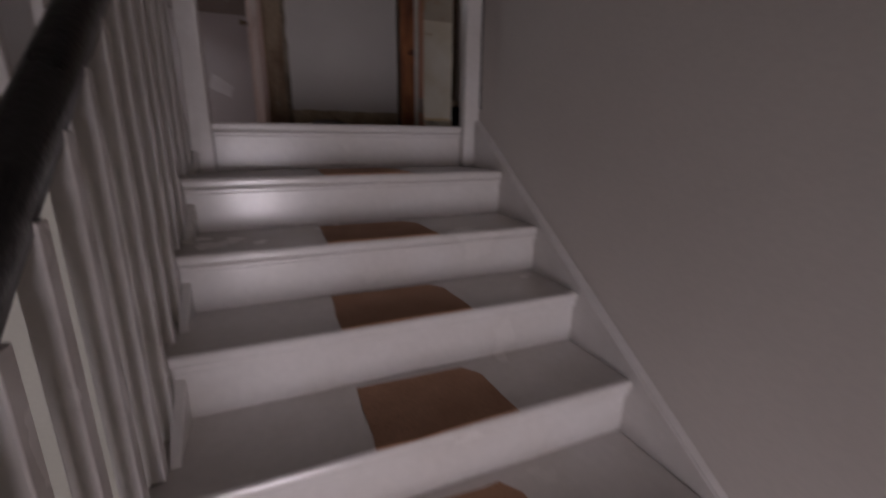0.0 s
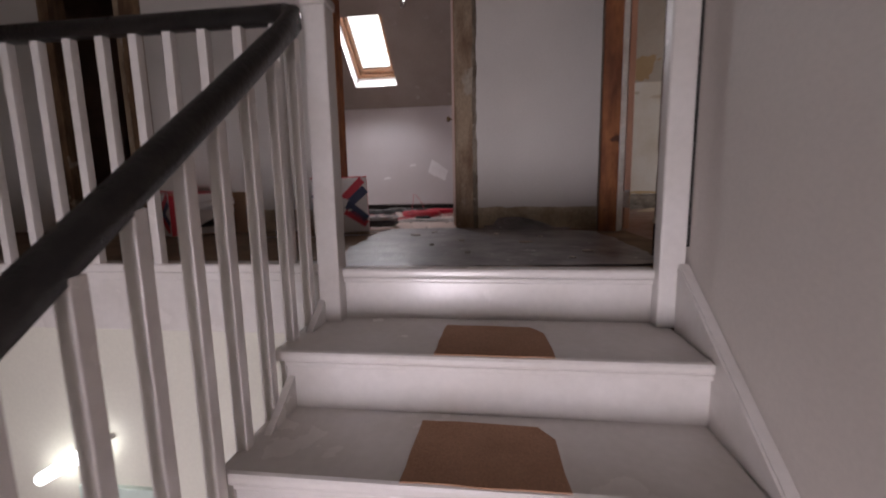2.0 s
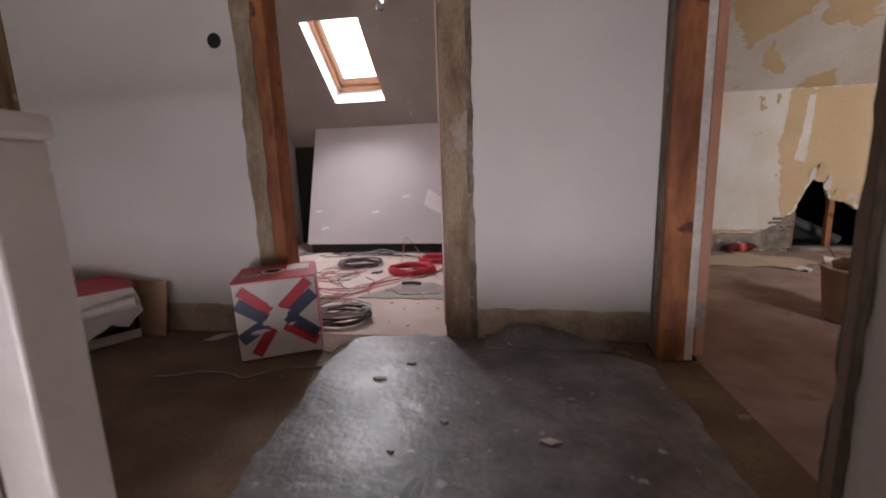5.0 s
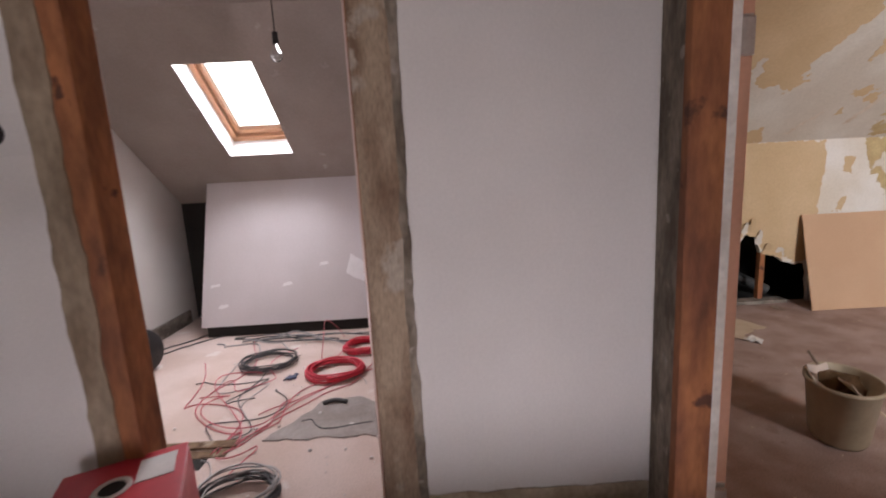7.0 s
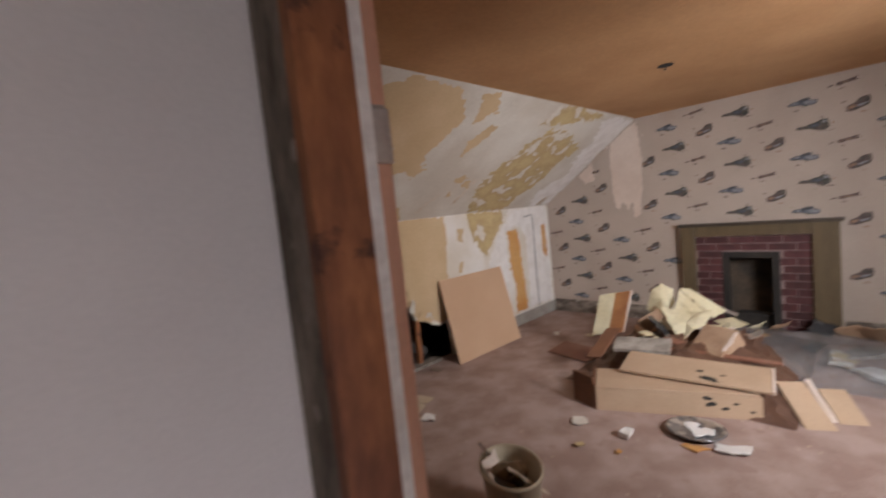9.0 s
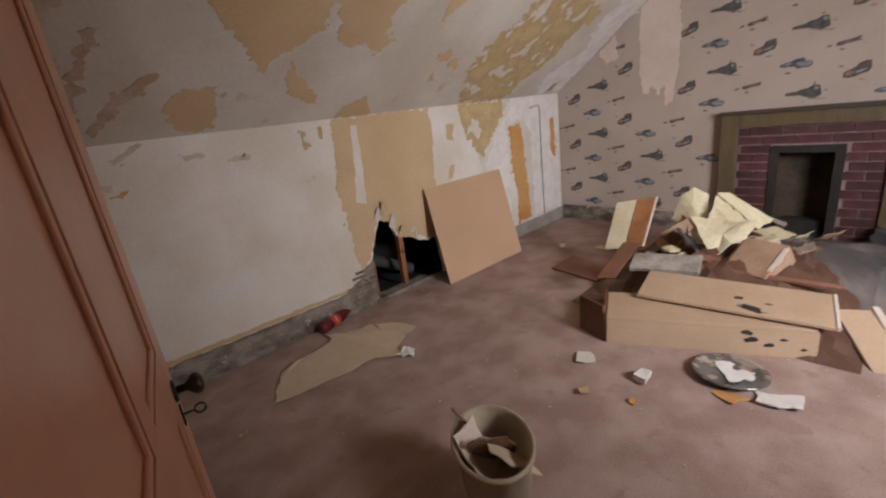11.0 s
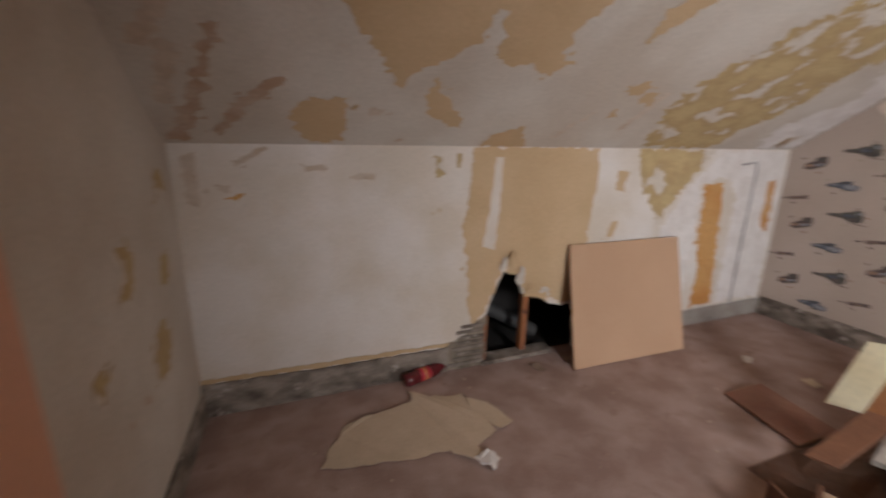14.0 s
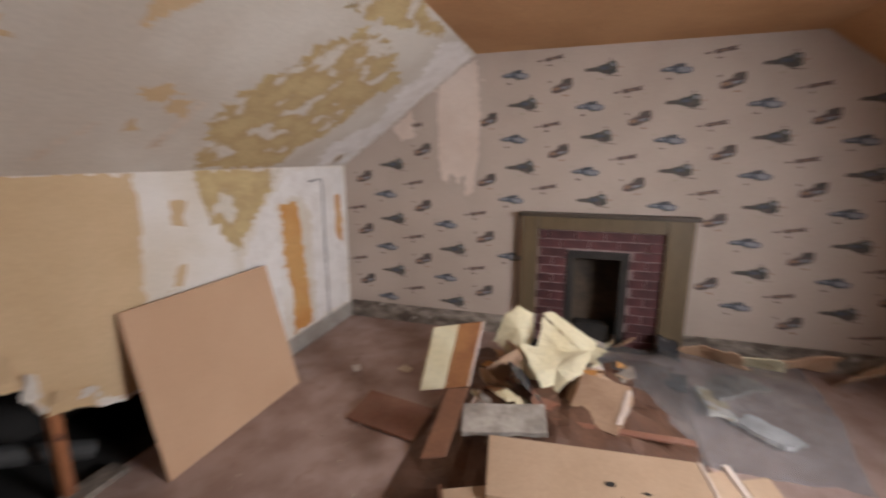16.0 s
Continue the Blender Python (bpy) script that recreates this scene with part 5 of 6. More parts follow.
# each motif: flat shapes of along, up and ink; along grows towards the window side
CAR = (([(-0.095, 0.004), (-0.06, 0.016), (-0.03, 0.02), (-0.012, 0.03), (0.03, 0.036), (0.055, 0.028), (0.04, 0.018), (0.06, 0.014), (0.09, 0.008), (0.092, -0.014), (0.07, -0.028), (0.02, -0.028), (-0.01, -0.018), (-0.05, -0.012), (-0.09, -0.01)], 0),
       ([(0.0, 0.006), (0.03, 0.012), (0.086, 0.004), (0.086, -0.012), (0.06, -0.02), (0.02, -0.018)], 4), ([(-0.085, 0.002), (-0.04, 0.012), (-0.02, 0.006), (-0.05, -0.004)], 4),
       ([(-0.02, 0.018), (0.0, 0.028), (0.03, 0.03), (0.02, 0.016)], 1), ([(0.0, -0.022), (0.02, -0.014), (0.035, -0.026), (0.015, -0.034)], 1), ([(-0.075, -0.006), (-0.06, -0.002), (-0.05, -0.014), (-0.066, -0.018)], 1))
TRUCK = (([(-0.11, -0.016), (-0.10, 0.002), (-0.04, 0.006), (-0.01, 0.02), (0.025, 0.024), (0.05, 0.042), (0.085, 0.036), (0.095, 0.0), (0.098, -0.03), (0.06, -0.044), (0.02, -0.038), (-0.02, -0.022), (-0.07, -0.02)], 1),
         ([(-0.02, 0.006), (0.03, 0.012), (0.05, -0.004), (0.02, -0.014), (-0.015, -0.008)], 0), ([(0.055, 0.03), (0.08, 0.026), (0.082, 0.008), (0.058, 0.01)], 4),
         ([(0.02, -0.02), (0.045, -0.014), (0.05, -0.036), (0.026, -0.034)], 2), ([(-0.10, -0.012), (-0.05, -0.006), (-0.05, -0.014), (-0.095, -0.018)], 2), ([(0.03, -0.043), (0.12, -0.052), (0.12, -0.056), (0.03, -0.048)], 2))
JEEP = (([(-0.07, -0.044), (-0.066, -0.012), (-0.04, 0.0), (-0.01, 0.012), (0.0, 0.034), (0.03, 0.044), (0.062, 0.046), (0.068, 0.0), (0.055, -0.022), (0.0, -0.042), (-0.04, -0.052)], 2),
        ([(0.002, 0.028), (0.024, 0.036), (0.026, 0.008), (0.004, 0.004)], 1), ([(0.034, 0.036), (0.058, 0.036), (0.06, 0.006), (0.036, 0.008)], 1), ([(-0.062, -0.02), (-0.03, -0.008), (-0.01, -0.022), (-0.05, -0.036)], 5),
        ([(-0.01, -0.012), (0.05, 0.0), (0.05, -0.012), (0.0, -0.026)], 4), ([(-0.03, -0.034), (-0.01, -0.026), (0.0, -0.042), (-0.02, -0.05)], 1), ([(0.035, -0.01), (0.052, -0.006), (0.056, -0.024), (0.04, -0.028)], 1))
PLANE = (([(-0.06, -0.02), (-0.058, 0.002), (-0.02, 0.006), (0.03, 0.014), (0.058, 0.022), (0.064, 0.018), (0.05, 0.006), (0.07, -0.004), (0.03, -0.008), (-0.01, -0.012), (-0.03, -0.022)], 2),
         ([(-0.12, -0.018), (-0.09, -0.008), (-0.072, -0.01), (-0.09, -0.022)], 2), ([(-0.05, -0.008), (0.0, 0.002), (0.03, 0.002), (-0.01, -0.006)], 5))
# sprig and pebble marks beside each motif
MARKS = (((-0.045, -0.06, 0.022), (-0.10, 0.04, 0.012)), ((0.0, -0.075, 0.020), (0.13, 0.0, 0.016), (0.06, 0.06, 0.010)), ((0.03, -0.075, 0.024), (-0.09, 0.03, 0.016)), ((-0.03, -0.05, 0.020), (0.09, -0.03, 0.010)))
LATTICE = ((CAR, 6.285, 0.231), (TRUCK, 6.217, 0.503), (JEEP, 6.495, 0.394), (PLANE, 6.565, 0.108))


def free_of_fire(y, z):
    return not (3.66 < y < 5.14 and z < 1.13) and not (5.42 < y < 5.80 and z > 1.22) and z < (ZC - 0.05 if y < YT - 0.05 else ZK + (YK - y) * RS - 0.10) and z < (ZC - 0.05 if y > YST else ZK + (y - YS) * RS - 0.08)


bm = bmesh.new()
rnd = random.Random(3)
for kind, (shapes, ya, za) in enumerate(LATTICE):
    for col in range(8):
        for row in range(-4, 6):
            y, z = ya - 0.570 * col, za + 0.2345 * col + 0.4865 * row
            if z < 0.22 or y < 2.08 or y > 6.60 or not free_of_fire(y, z):
                continue
            for q, (pts, ink) in enumerate(shapes):
                o = ragged([(y - 1.1 * a, z + 1.14 * b) for a, b in pts], 0.0022, 0.009, col * 31 + row * 7 + q)
                sheet(bm, o, FW, 0.0008 + 0.00012 * q, ink)
            for q, (a, b, r) in enumerate(MARKS[kind]):
                yy, zz = y - a, z + b
                if free_of_fire(yy, zz) and zz > 0.19:
                    sheet(bm, ragged([(yy - r, zz - 0.004), (yy, zz - 0.007), (yy + r, zz + 0.001), (yy + r * 0.2, zz + 0.007)], 0.003, 0.009, col * 37 + row * 3 + q), FW, 0.0006, (2, 6, 5)[(kind + q) % 3])
thing("wallpaper_print", bm, INKS, "small dark vehicles printed on beige wallpaper", "wallpaper print", "", "stuff")
PALEPAPER = mat("pale_paper_backing", (0.66, 0.56, 0.49), 0.85, (0.58, 0.47, 0.40), 4, 0.7, 60, 0.04, 0.12)
patch([(5.77, 2.11), (5.62, 2.22), (5.46, 2.30), (5.42, 1.9), (5.43, 1.57), (5.47, 1.24), (5.53, 1.20), (5.55, 1.42), (5.60, 1.30), (5.66, 1.40), (5.72, 1.30), (5.77, 1.42), (5.79, 1.9)], FW, PALEPAPER, 80, "pale strip where wallpaper was torn away", 0.010)
patch([(6.20, 1.78), (6.02, 1.92), (6.0, 1.70), (6.12, 1.66)], FW, PALEPAPER, 81, "pale strip where wallpaper was torn away", 0.012)
WHITETEAR = mat("white_scraped_plaster", (0.74, 0.71, 0.69), 0.85, (0.64, 0.60, 0.57), 9, 0.8, 40, 0.06, 0.4)
patch([(6.72, 0.02), (7.18, 0.02), (7.18, 1.48), (6.80, 1.5), (6.55, 1.42), (6.75, 1.15), (6.72, 0.9), (6.9, 0.6), (6.6, 0.3)], SL, WHITETEAR, 82, "scraped white plaster along the corner", 0.03)
patch([(5.95, 0.16), (6.20, 0.16), (6.22, 0.7), (6.20, 1.2), (6.5, 1.24), (6.62, 1.1), (6.62, 0.16), (7.17, 0.16), (7.17, 1.44), (6.4, 1.44), (6.1, 1.2), (5.9, 0.95), (5.84, 0.85), (5.95, 0.6)], lambda u, v, w: KN(u, v, w * 0.5), WHITETEAR, 83, "scraped white plaster by the corner", 0.02)
bm = bmesh.new()
tube(bm, [(6.62, YK - 0.008, 1.34), (6.78, YK - 0.009, 1.36), (6.80, YK - 0.01, 1.30), (6.79, YK - 0.01, 0.75), (6.80, YK - 0.01, 0.14)], 0.008, 8)
thing("surface_cable", bm, LGREYC, "grey cable clipped down the knee wall", "cable")

# ceiling hole
ch = thing("ceiling_outlet", None, None, "black light outlet hole in the ceiling", "outlet")
ch.location = (5.35, 4.555, ZC - 0.001)
bm = bmesh.new()
cyl(bm, (0, 0, -0.004), (0, 0, 0), 0.05, None, 20)
part("hole", bm, DARK, ch)
bm = bmesh.new()
tube(bm, [(0.0, 0, -0.002), (0.015, 0.01, -0.03), (0.05, 0.02, -0.02)], 0.005, 6)
part("wire_end", bm, BLACK, ch)

# ---------- fireplace ----------
OLIVE = mat("olive_brown_varnish", (0.14, 0.10, 0.056), 0.45, (0.11, 0.08, 0.045), 5, 0.8, 40, 0.12, 0.1, (3, 3, 0.6))
fpz = thing("fireplace", None, None, "olive-brown fireplace surround with dark brick inset, deepened for shade", "fireplace")
fpz.location = (XF, 4.405, 0)


def fpart(name, m, b, bev=0.006, label=""):
    bm = bmesh.new()
    box(bm, b[0] - XF, b[1] - XF, b[2] - 4.405, b[3] - 4.405, b[4], b[5], None, bev)
    return part(name, bm, m, fpz, label)


fpart("pilaster", OLIVE, (7.105, XF, 4.905, 5.035, 0, 1.07))
fpart("pilaster", OLIVE, (7.105, XF, 3.775, 3.96, 0, 1.07))
fpart("frieze", OLIVE, (7.115, XF, 3.96, 4.905, 0.965, 1.07))
fpart("shelf", mat("dark_shelf_edge", (0.05, 0.04, 0.03), 0.5, (0.08, 0.06, 0.045), 6, 0.7), (7.085, XF, 3.745, 5.06, 1.07, 1.10))
fpart("mortar_bed", mat("pale_mortar", (0.36, 0.27, 0.26), 0.9, (0.25, 0.18, 0.17), 8, 0.7), (7.155, XF, 4.67, 4.905, 0, 0.965), 0)
fpart("mortar_bed", bpy.data.materials["pale_mortar"], (7.155, XF, 3.96, 4.2, 0, 0.965), 0)
fpart("mortar_bed", bpy.data.materials["pale_mortar"], (7.155, XF, 4.2, 4.67, 0.80, 0.965), 0)
IRON = mat("black_iron", (0.018, 0.016, 0.015), 0.85, (0.04, 0.035, 0.03), 10, 0.7, 50, 0.15, 0.2)
for b in ((7.135, 7.16, 4.61, 4.67, 0.0, 0.80), (7.135, 7.16, 4.2, 4.26, 0.0, 0.80), (7.135, 7.16, 4.26, 4.61, 0.74, 0.80)):
    fpart("fire_frame", IRON, b, 0.004)
SOOT = mat("sooty_firebrick", (0.10, 0.072, 0.05), 0.9, (0.05, 0.04, 0.035), 5, 0.9, 30, 0.2, 0.3)
fpart("firebox_back", SOOT, (7.44, 7.48, 4.1, 4.78, 0, 0.9), 0)
fpart("firebox_side", SOOT, (XF + 0.0, 7.45, 4.66, 4.72, 0, 0.9), 0)
fpart("firebox_side", SOOT, (XF + 0.0, 7.45, 4.15, 4.21, 0, 0.9), 0)
fpart("firebox_top", SOOT, (XF + 0.0, 7.45, 4.15, 4.72, 0.86, 0.9), 0)
fpart("grate", IRON, (7.22, 7.36, 4.28, 4.58, 0.0, 0.16), 0.02)
fpart("hearth", IRON, (6.98, 7.105, 3.9, 4.95, 0.0, 0.02), 0.004)
# dark red, lowered further to carry the shade on the inset
BRICK = mat("dark_red_brick_shaded", (0.098, 0.03, 0.031), 0.7, (0.06, 0.02, 0.022), 12, 0.8, 60, 0.15, 0.3, island=0.25)
bmeshes = {}


def brick(y0, y1, z0, z1):
    key = (round(y1 - y0, 3), round(z1 - z0, 3))
    if key not in bmeshes:
        bm = bmesh.new()
        box(bm, -0.012, 0.012, 0, key[0], 0, key[1], None, 0.003)
        bmeshes[key] = to_mesh("brick", bm, BRICK)
    ob = new("brick", bmeshes[key])
    ob.parent = fpz
    ob.location = (7.152 - XF, y0 - 4.405, z0)


for r in range(13):
    z0 = 0.008 + 0.0735 * r
    z1 = z0 + 0.064
    if z1 > 0.965:
        break
    full = z0 > 0.79
    for a, b in (((3.965, 4.9),) if full else ((3.965, 4.195), (4.675, 4.9))):
        y = a - (0.1 if r % 2 else 0.0)
        while y < b - 0.02:
            p, q = max(a, y), min(b, y + 0.205)
            if q - p > 0.03:
                brick(p, q, z0, z1)
            y += 0.215

# ---------- door of the room ----------
dl = thing("room_door", None, None, "salmon pink panelled door standing open", "door")
dl.matrix_world = Matrix.Translation((2.606, 4.217, 0.012)) @ Matrix.Rotation(math.atan2(0.929, 0.165), 4, "Z")
DW, DH, DT = 0.9435, 1.985, 0.036
xs, zs = (0.0, 0.115, 0.42, 0.505, 0.83, DW), (0.0, 0.2, 0.80, 0.945, 1.87, DH)
for x0, x1 in ((xs[0], xs[1]), (xs[4], xs[5])):
    bm = bmesh.new()
    box(bm, x0, x1, 0, DT, 0, DH, None, 0.002)
    part("stile", bm, DOORPINK, dl)
for z0, z1 in ((zs[0], zs[1]), (zs[2], zs[3]), (zs[4], zs[5])):
    bm = bmesh.new()
    box(bm, xs[1], xs[4], 0.0004, DT - 0.0004, z0, z1, None, 0.001)
    part("rail", bm, DOORPINK, dl)
for z0, z1 in ((zs[1], zs[2]), (zs[3], zs[4])):
    bm = bmesh.new()
    box(bm, xs[2], xs[3], 0.0006, DT - 0.0006, z0, z1, None, 0.001)
    part("muntin", bm, DOORPINK, dl)
    for x0, x1 in ((xs[1], xs[2]), (xs[3], xs[4])):
        bm = bmesh.new()
        box(bm, x0 - 0.002, x1 + 0.002, 0.011, DT - 0.011, z0 - 0.002, z1 + 0.002)
        pn = part("panel", bm, DOORPINK, dl)
        for a, b in (((x0, z0), (x1, z0)), ((x1, z0), (x1, z1)), ((x1, z1), (x0, z1)), ((x0, z1), (x0, z0))):
            bm = bmesh.new()
            w = 0.011
            if a[1] == b[1]:
                s = 1 if a[1] == z0 else -1
                box(bm, min(a[0], b[0]), max(a[0], b[0]), 0.003, 0.012, min(a[1], a[1] + s * w * 2), max(a[1], a[1] + s * w * 2), None, 0.004)
            else:
                s = -1 if a[0] == x1 else 1
                box(bm, min(a[0], a[0] + s * w * 2), max(a[0], a[0] + s * w * 2), 0.003, 0.012, z0, z1, None, 0.004)
            part("moulding", bm, DOORPINK, pn)
kn = bmesh.new()
cyl(kn, (0.875, 0.0, 0.815), (0.875, -0.008, 0.815), 0.030, 0.026, 22)
rose = part("knob_rose", kn, BLACK, dl, "black knob rose")
bm = bmesh.new()
lathe(bm, [(0.0, 0.0), (0.010, 0.0), (0.010, 0.022), (0.018, 0.030), (0.027, 0.040), (0.028, 0.050), (0.020, 0.060), (0.0, 0.063)], (0, 0, 0), 22, Matrix.Translation((0.875, -0.006, 0.815)) @ Matrix.Rotation(radians(90), 4, "X"))
part("door_knob", bm, BLACK, dl, "round black door knob")
bm = bmesh.new()
box(bm, 0.864, 0.886, -0.004, 0.0, 0.715, 0.775, None, 0.003)
part("keyhole_plate", bm, IRON, dl)
bm = bmesh.new()
cyl(bm, (0.875, -0.004, 0.745), (0.875, -0.030, 0.745), 0.003, None, 8)
tube(bm, [(0.875, -0.042 + 0.013 * math.cos(a * math.pi / 6), 0.745 + 0.013 * math.sin(a * math.pi / 6)) for a in range(12)], 0.0028, 6, True)
part("key", bm, IRON, dl, "dark key left in the lock")
for z in (1.64, 0.20):
    bm = bmesh.new()
    box(bm, -0.003, 0.0, 0.004, DT - 0.004, z - 0.05, z + 0.05)
    part("hinge_leaf", bm, bpy.data.materials["painted_hinge"], dl)

# front roof window
dw = thing("window_2", None, None, "white framed roof window in the front slope", "window", "", "structure")
for b in ((WA, WA + 0.05, YA, YB, 0.44, 0.5), (WB - 0.05, WB, YA, YB, 0.44, 0.5), (WA + 0.05, WB - 0.05, YA, YA + 0.05, 0.44, 0.5), (WA + 0.05, WB - 0.05, YB - 0.05, YB, 0.44, 0.5)):
    bm = bmesh.new()
    box(bm, *b, FRONT, 0.004)
    part("window_frame", bm, WHITE, dw)
hw = thing("window_3", None, None, "white framed stair window", "window", "", "structure")
for b in ((0.48, 0.54, -2.30, -2.24, -1.75, -0.15), (1.46, 1.52, -2.30, -2.24, -1.75, -0.15), (0.54, 1.46, -2.30, -2.24, -1.75, -1.69), (0.54, 1.46, -2.30, -2.24, -0.21, -0.15)):
    bm = bmesh.new()
    box(bm, *b, None, 0.004)
    part("window_frame", bm, WHITE, hw)

# ---------- loose things in the room ----------
def quad_sheet(p0, pu, pv, thick):
    """A flat board from one corner and two edge vectors."""
    bm = bmesh.new()
    p0, pu, pv = Vector(p0), Vector(pu), Vector(pv)
    n = pu.cross(pv).normalized() * thick
    vs = [bm.verts.new(p + q) for q in (Vector(), n) for p in (p0, p0 + pu, p0 + pu + pv, p0 + pv)]
    for k in ((0, 1, 2, 3), (4, 5, 6, 7), (0, 1, 5, 4), (1, 2, 6, 5), (2, 3, 7, 6), (3, 0, 4, 7)):
        bm.faces.new([vs[i] for i in k])
    bmesh.ops.bevel(bm, geom=list(bm.edges), offset=min(0.003, thick * 0.2), segments=1, affect="EDGES")
    return bm


def torn_sheet(outline, m, thick=0.006, crumple=0.03, seed=0, cells=10):
    """A crumpled piece: a grid inside a ragged outline, bent by noise, placed by the matrix."""
    bm = bmesh.new()
    o = ragged(outline, 0.02, 0.04, seed)
    top = [bm.verts.new((p.x, p.y, 0)) for p in o]
    f = bm.faces.new(top)
    f.normal_update()
    bmesh.ops.triangulate(bm, faces=[f], ngon_method="EAR_CLIP")
    bmesh.ops.subdivide_edges(bm, edges=list(bm.edges), cuts=2, use_grid_fill=True)
    for v in bm.verts:
        x, y = v.co.x, v.co.y
        v.co.z = crumple * (noise.noise(Vector((x * 4, y * 4, seed * 2.3))) * 2 + abs(noise.noise(Vector((x * 9, y * 9, seed)))))
    bmesh.ops.solidify(bm, geom=list(bm.faces), thickness=thick)
    bmesh.ops.transform(bm, matrix=m, verts=bm.verts)
    return bm


# leaning cardboard
cb = thing("cardboard_sheet", quad_sheet((4.93, 6.418, 0.002), (0.98, -0.028, 0.0), (0.062, 0.255, 0.805), 0.012), CARDB, "clean brown board leaning against the knee wall", "cardboard")

# torn sheet on the floor, bottle
CREAMC = mat("cream_card", (0.56, 0.45, 0.335), 0.85, (0.48, 0.38, 0.27), 6, 0.6, 60, 0.05, 0.1)
bm = bmesh.new()
sheet(bm, ragged([(3.24, 6.09), (3.38, 6.34), (3.61, 6.41), (3.79, 6.43), (3.80, 6.52), (3.90, 6.43), (4.10, 6.42), (4.10, 6.22), (4.14, 6.05), (4.0, 5.98), (3.98, 5.84), (3.85, 5.99), (3.46, 6.03)], 0.012, 0.03, 90), lambda u, v, w: Vector((u, v, 0.004 + w + 0.018 * noise.noise(Vector((u * 3, v * 3, 5))) ** 2 * 2)), 0.005)
thing("torn_card", bm, CREAMC, "torn cream card sheet lying on the carpet", "card")
bm = bmesh.new()
sheet(bm, ragged([(4.10, 6.36), (4.20, 6.28), (4.26, 6.08), (4.16, 6.05), (4.08, 6.2)], 0.008, 0.03, 91), lambda u, v, w: Vector((u, v, 0.014 + w)), 0.004)
thing("torn_card", bm, CREAMC, "small torn flap of cream card", "card")
bm = bmesh.new()
sheet(bm, ragged([(3.94, 5.90), (4.02, 5.92), (4.06, 5.86), (4.0, 5.80)], 0.012, 0.014, 92), lambda u, v, w: Vector((u, v, 0.006 + w + 0.03 * abs(noise.noise(Vector((u * 25, v * 25, 1)))))), 0.01)
thing("paper_scrap", bm, WHITETEAR, "crumpled white scrap at the card's corner", "paper", "paper scraps")
bt = thing("drink_bottle", None, None, "dark red plastic drink bottle lying on its side", "bottle")
bt.matrix_world = Matrix.Translation((3.80, 6.60, 0.044)) @ Matrix.Rotation(radians(18), 4, "Z") @ Matrix.Rotation(radians(90), 4, "Y")
COLA = mat("dark_red_plastic", (0.10, 0.012, 0.016), 0.12, (0.16, 0.02, 0.025), 8, 0.6, 30, 0.1, 0.05)
bm = bmesh.new()
lathe(bm, [(0.0, 0.004), (0.030, 0.0), (0.042, 0.012), (0.043, 0.09), (0.040, 0.10), (0.040, 0.18), (0.043, 0.19), (0.042, 0.23), (0.030, 0.275), (0.016, 0.305), (0.014, 0.325), (0.0, 0.326)], (0, 0, 0), 24)
part("body", bm, COLA, bt)
bm = bmesh.new()
lathe(bm, [(0.0407, 0.102), (0.0412, 0.102), (0.0412, 0.178), (0.0407, 0.178)], (0, 0, 0), 24)
lab = part("label", bm, RED, bt, "bright red wrap label")
bm = bmesh.new()
lathe(bm, [(0.0415, 0.13), (0.0418, 0.13), (0.0418, 0.15), (0.0415, 0.15)], (0, 0, 0), 24)
part("print_band", bm, mat("orange_print", (0.7, 0.3, 0.12), 0.5), lab)
bm = bmesh.new()
cyl(bm, (0, 0, 0.32), (0, 0, 0.345), 0.016, None, 18)
part("cap", bm, RED, bt)

# waste bin
bn = thing("waste_bin", None, None, "cream oval plastic bin holding torn scraps", "bin")
bn.matrix_world = Matrix.Translation((3.55, 4.77, 0.0)) @ Matrix.Rotation(radians(-35), 4, "Z")
BINC = mat("cream_plastic", (0.45, 0.38, 0.27), 0.5, (0.31, 0.25, 0.17), 4, 0.7, 40, 0.06, 0.05)
bm = bmesh.new()
lathe(bm, [(0.0, 0.004), (0.118, 0.0), (0.128, 0.02), (0.158, 0.27), (0.168, 0.275), (0.170, 0.288), (0.160, 0.292), (0.152, 0.282), (0.122, 0.025), (0.0, 0.02)], (0, 0, 0), 36, None, 0.86, 1.12)
part("body", bm, BINC, bn)
for k, (dx, dy, rz, rx) in enumerate(((-0.03, 0.05, 20, 55), (0.02, -0.06, 80, 40), (0.0, 0.02, 140, 60))):
    o = torn_sheet([(-0.08, -0.10), (0.07, -0.09), (0.08, 0.09), (-0.06, 0.11)], pose(3.55 + dx, 4.77 + dy, 0.235, rx, 0, rz), 0.005, 0.02, 100 + k)
    thing("torn_scrap", o, (PALEPAPER, CREAMC, OLDWOOD)[k], ("pale plaster scrap stuffed in the bin", "cream card scrap stuffed in the bin", "brown board scrap stuffed in the bin")[k], "scrap", "scraps in the bin")
bm = bmesh.new()
cyl(bm, (3.60, 4.84, 0.18), (3.52, 4.93, 0.36), 0.008, 0.006, 8)
thing("broken_stick", bm, DULLWALL, "dark stick poking out of the bin", "stick")

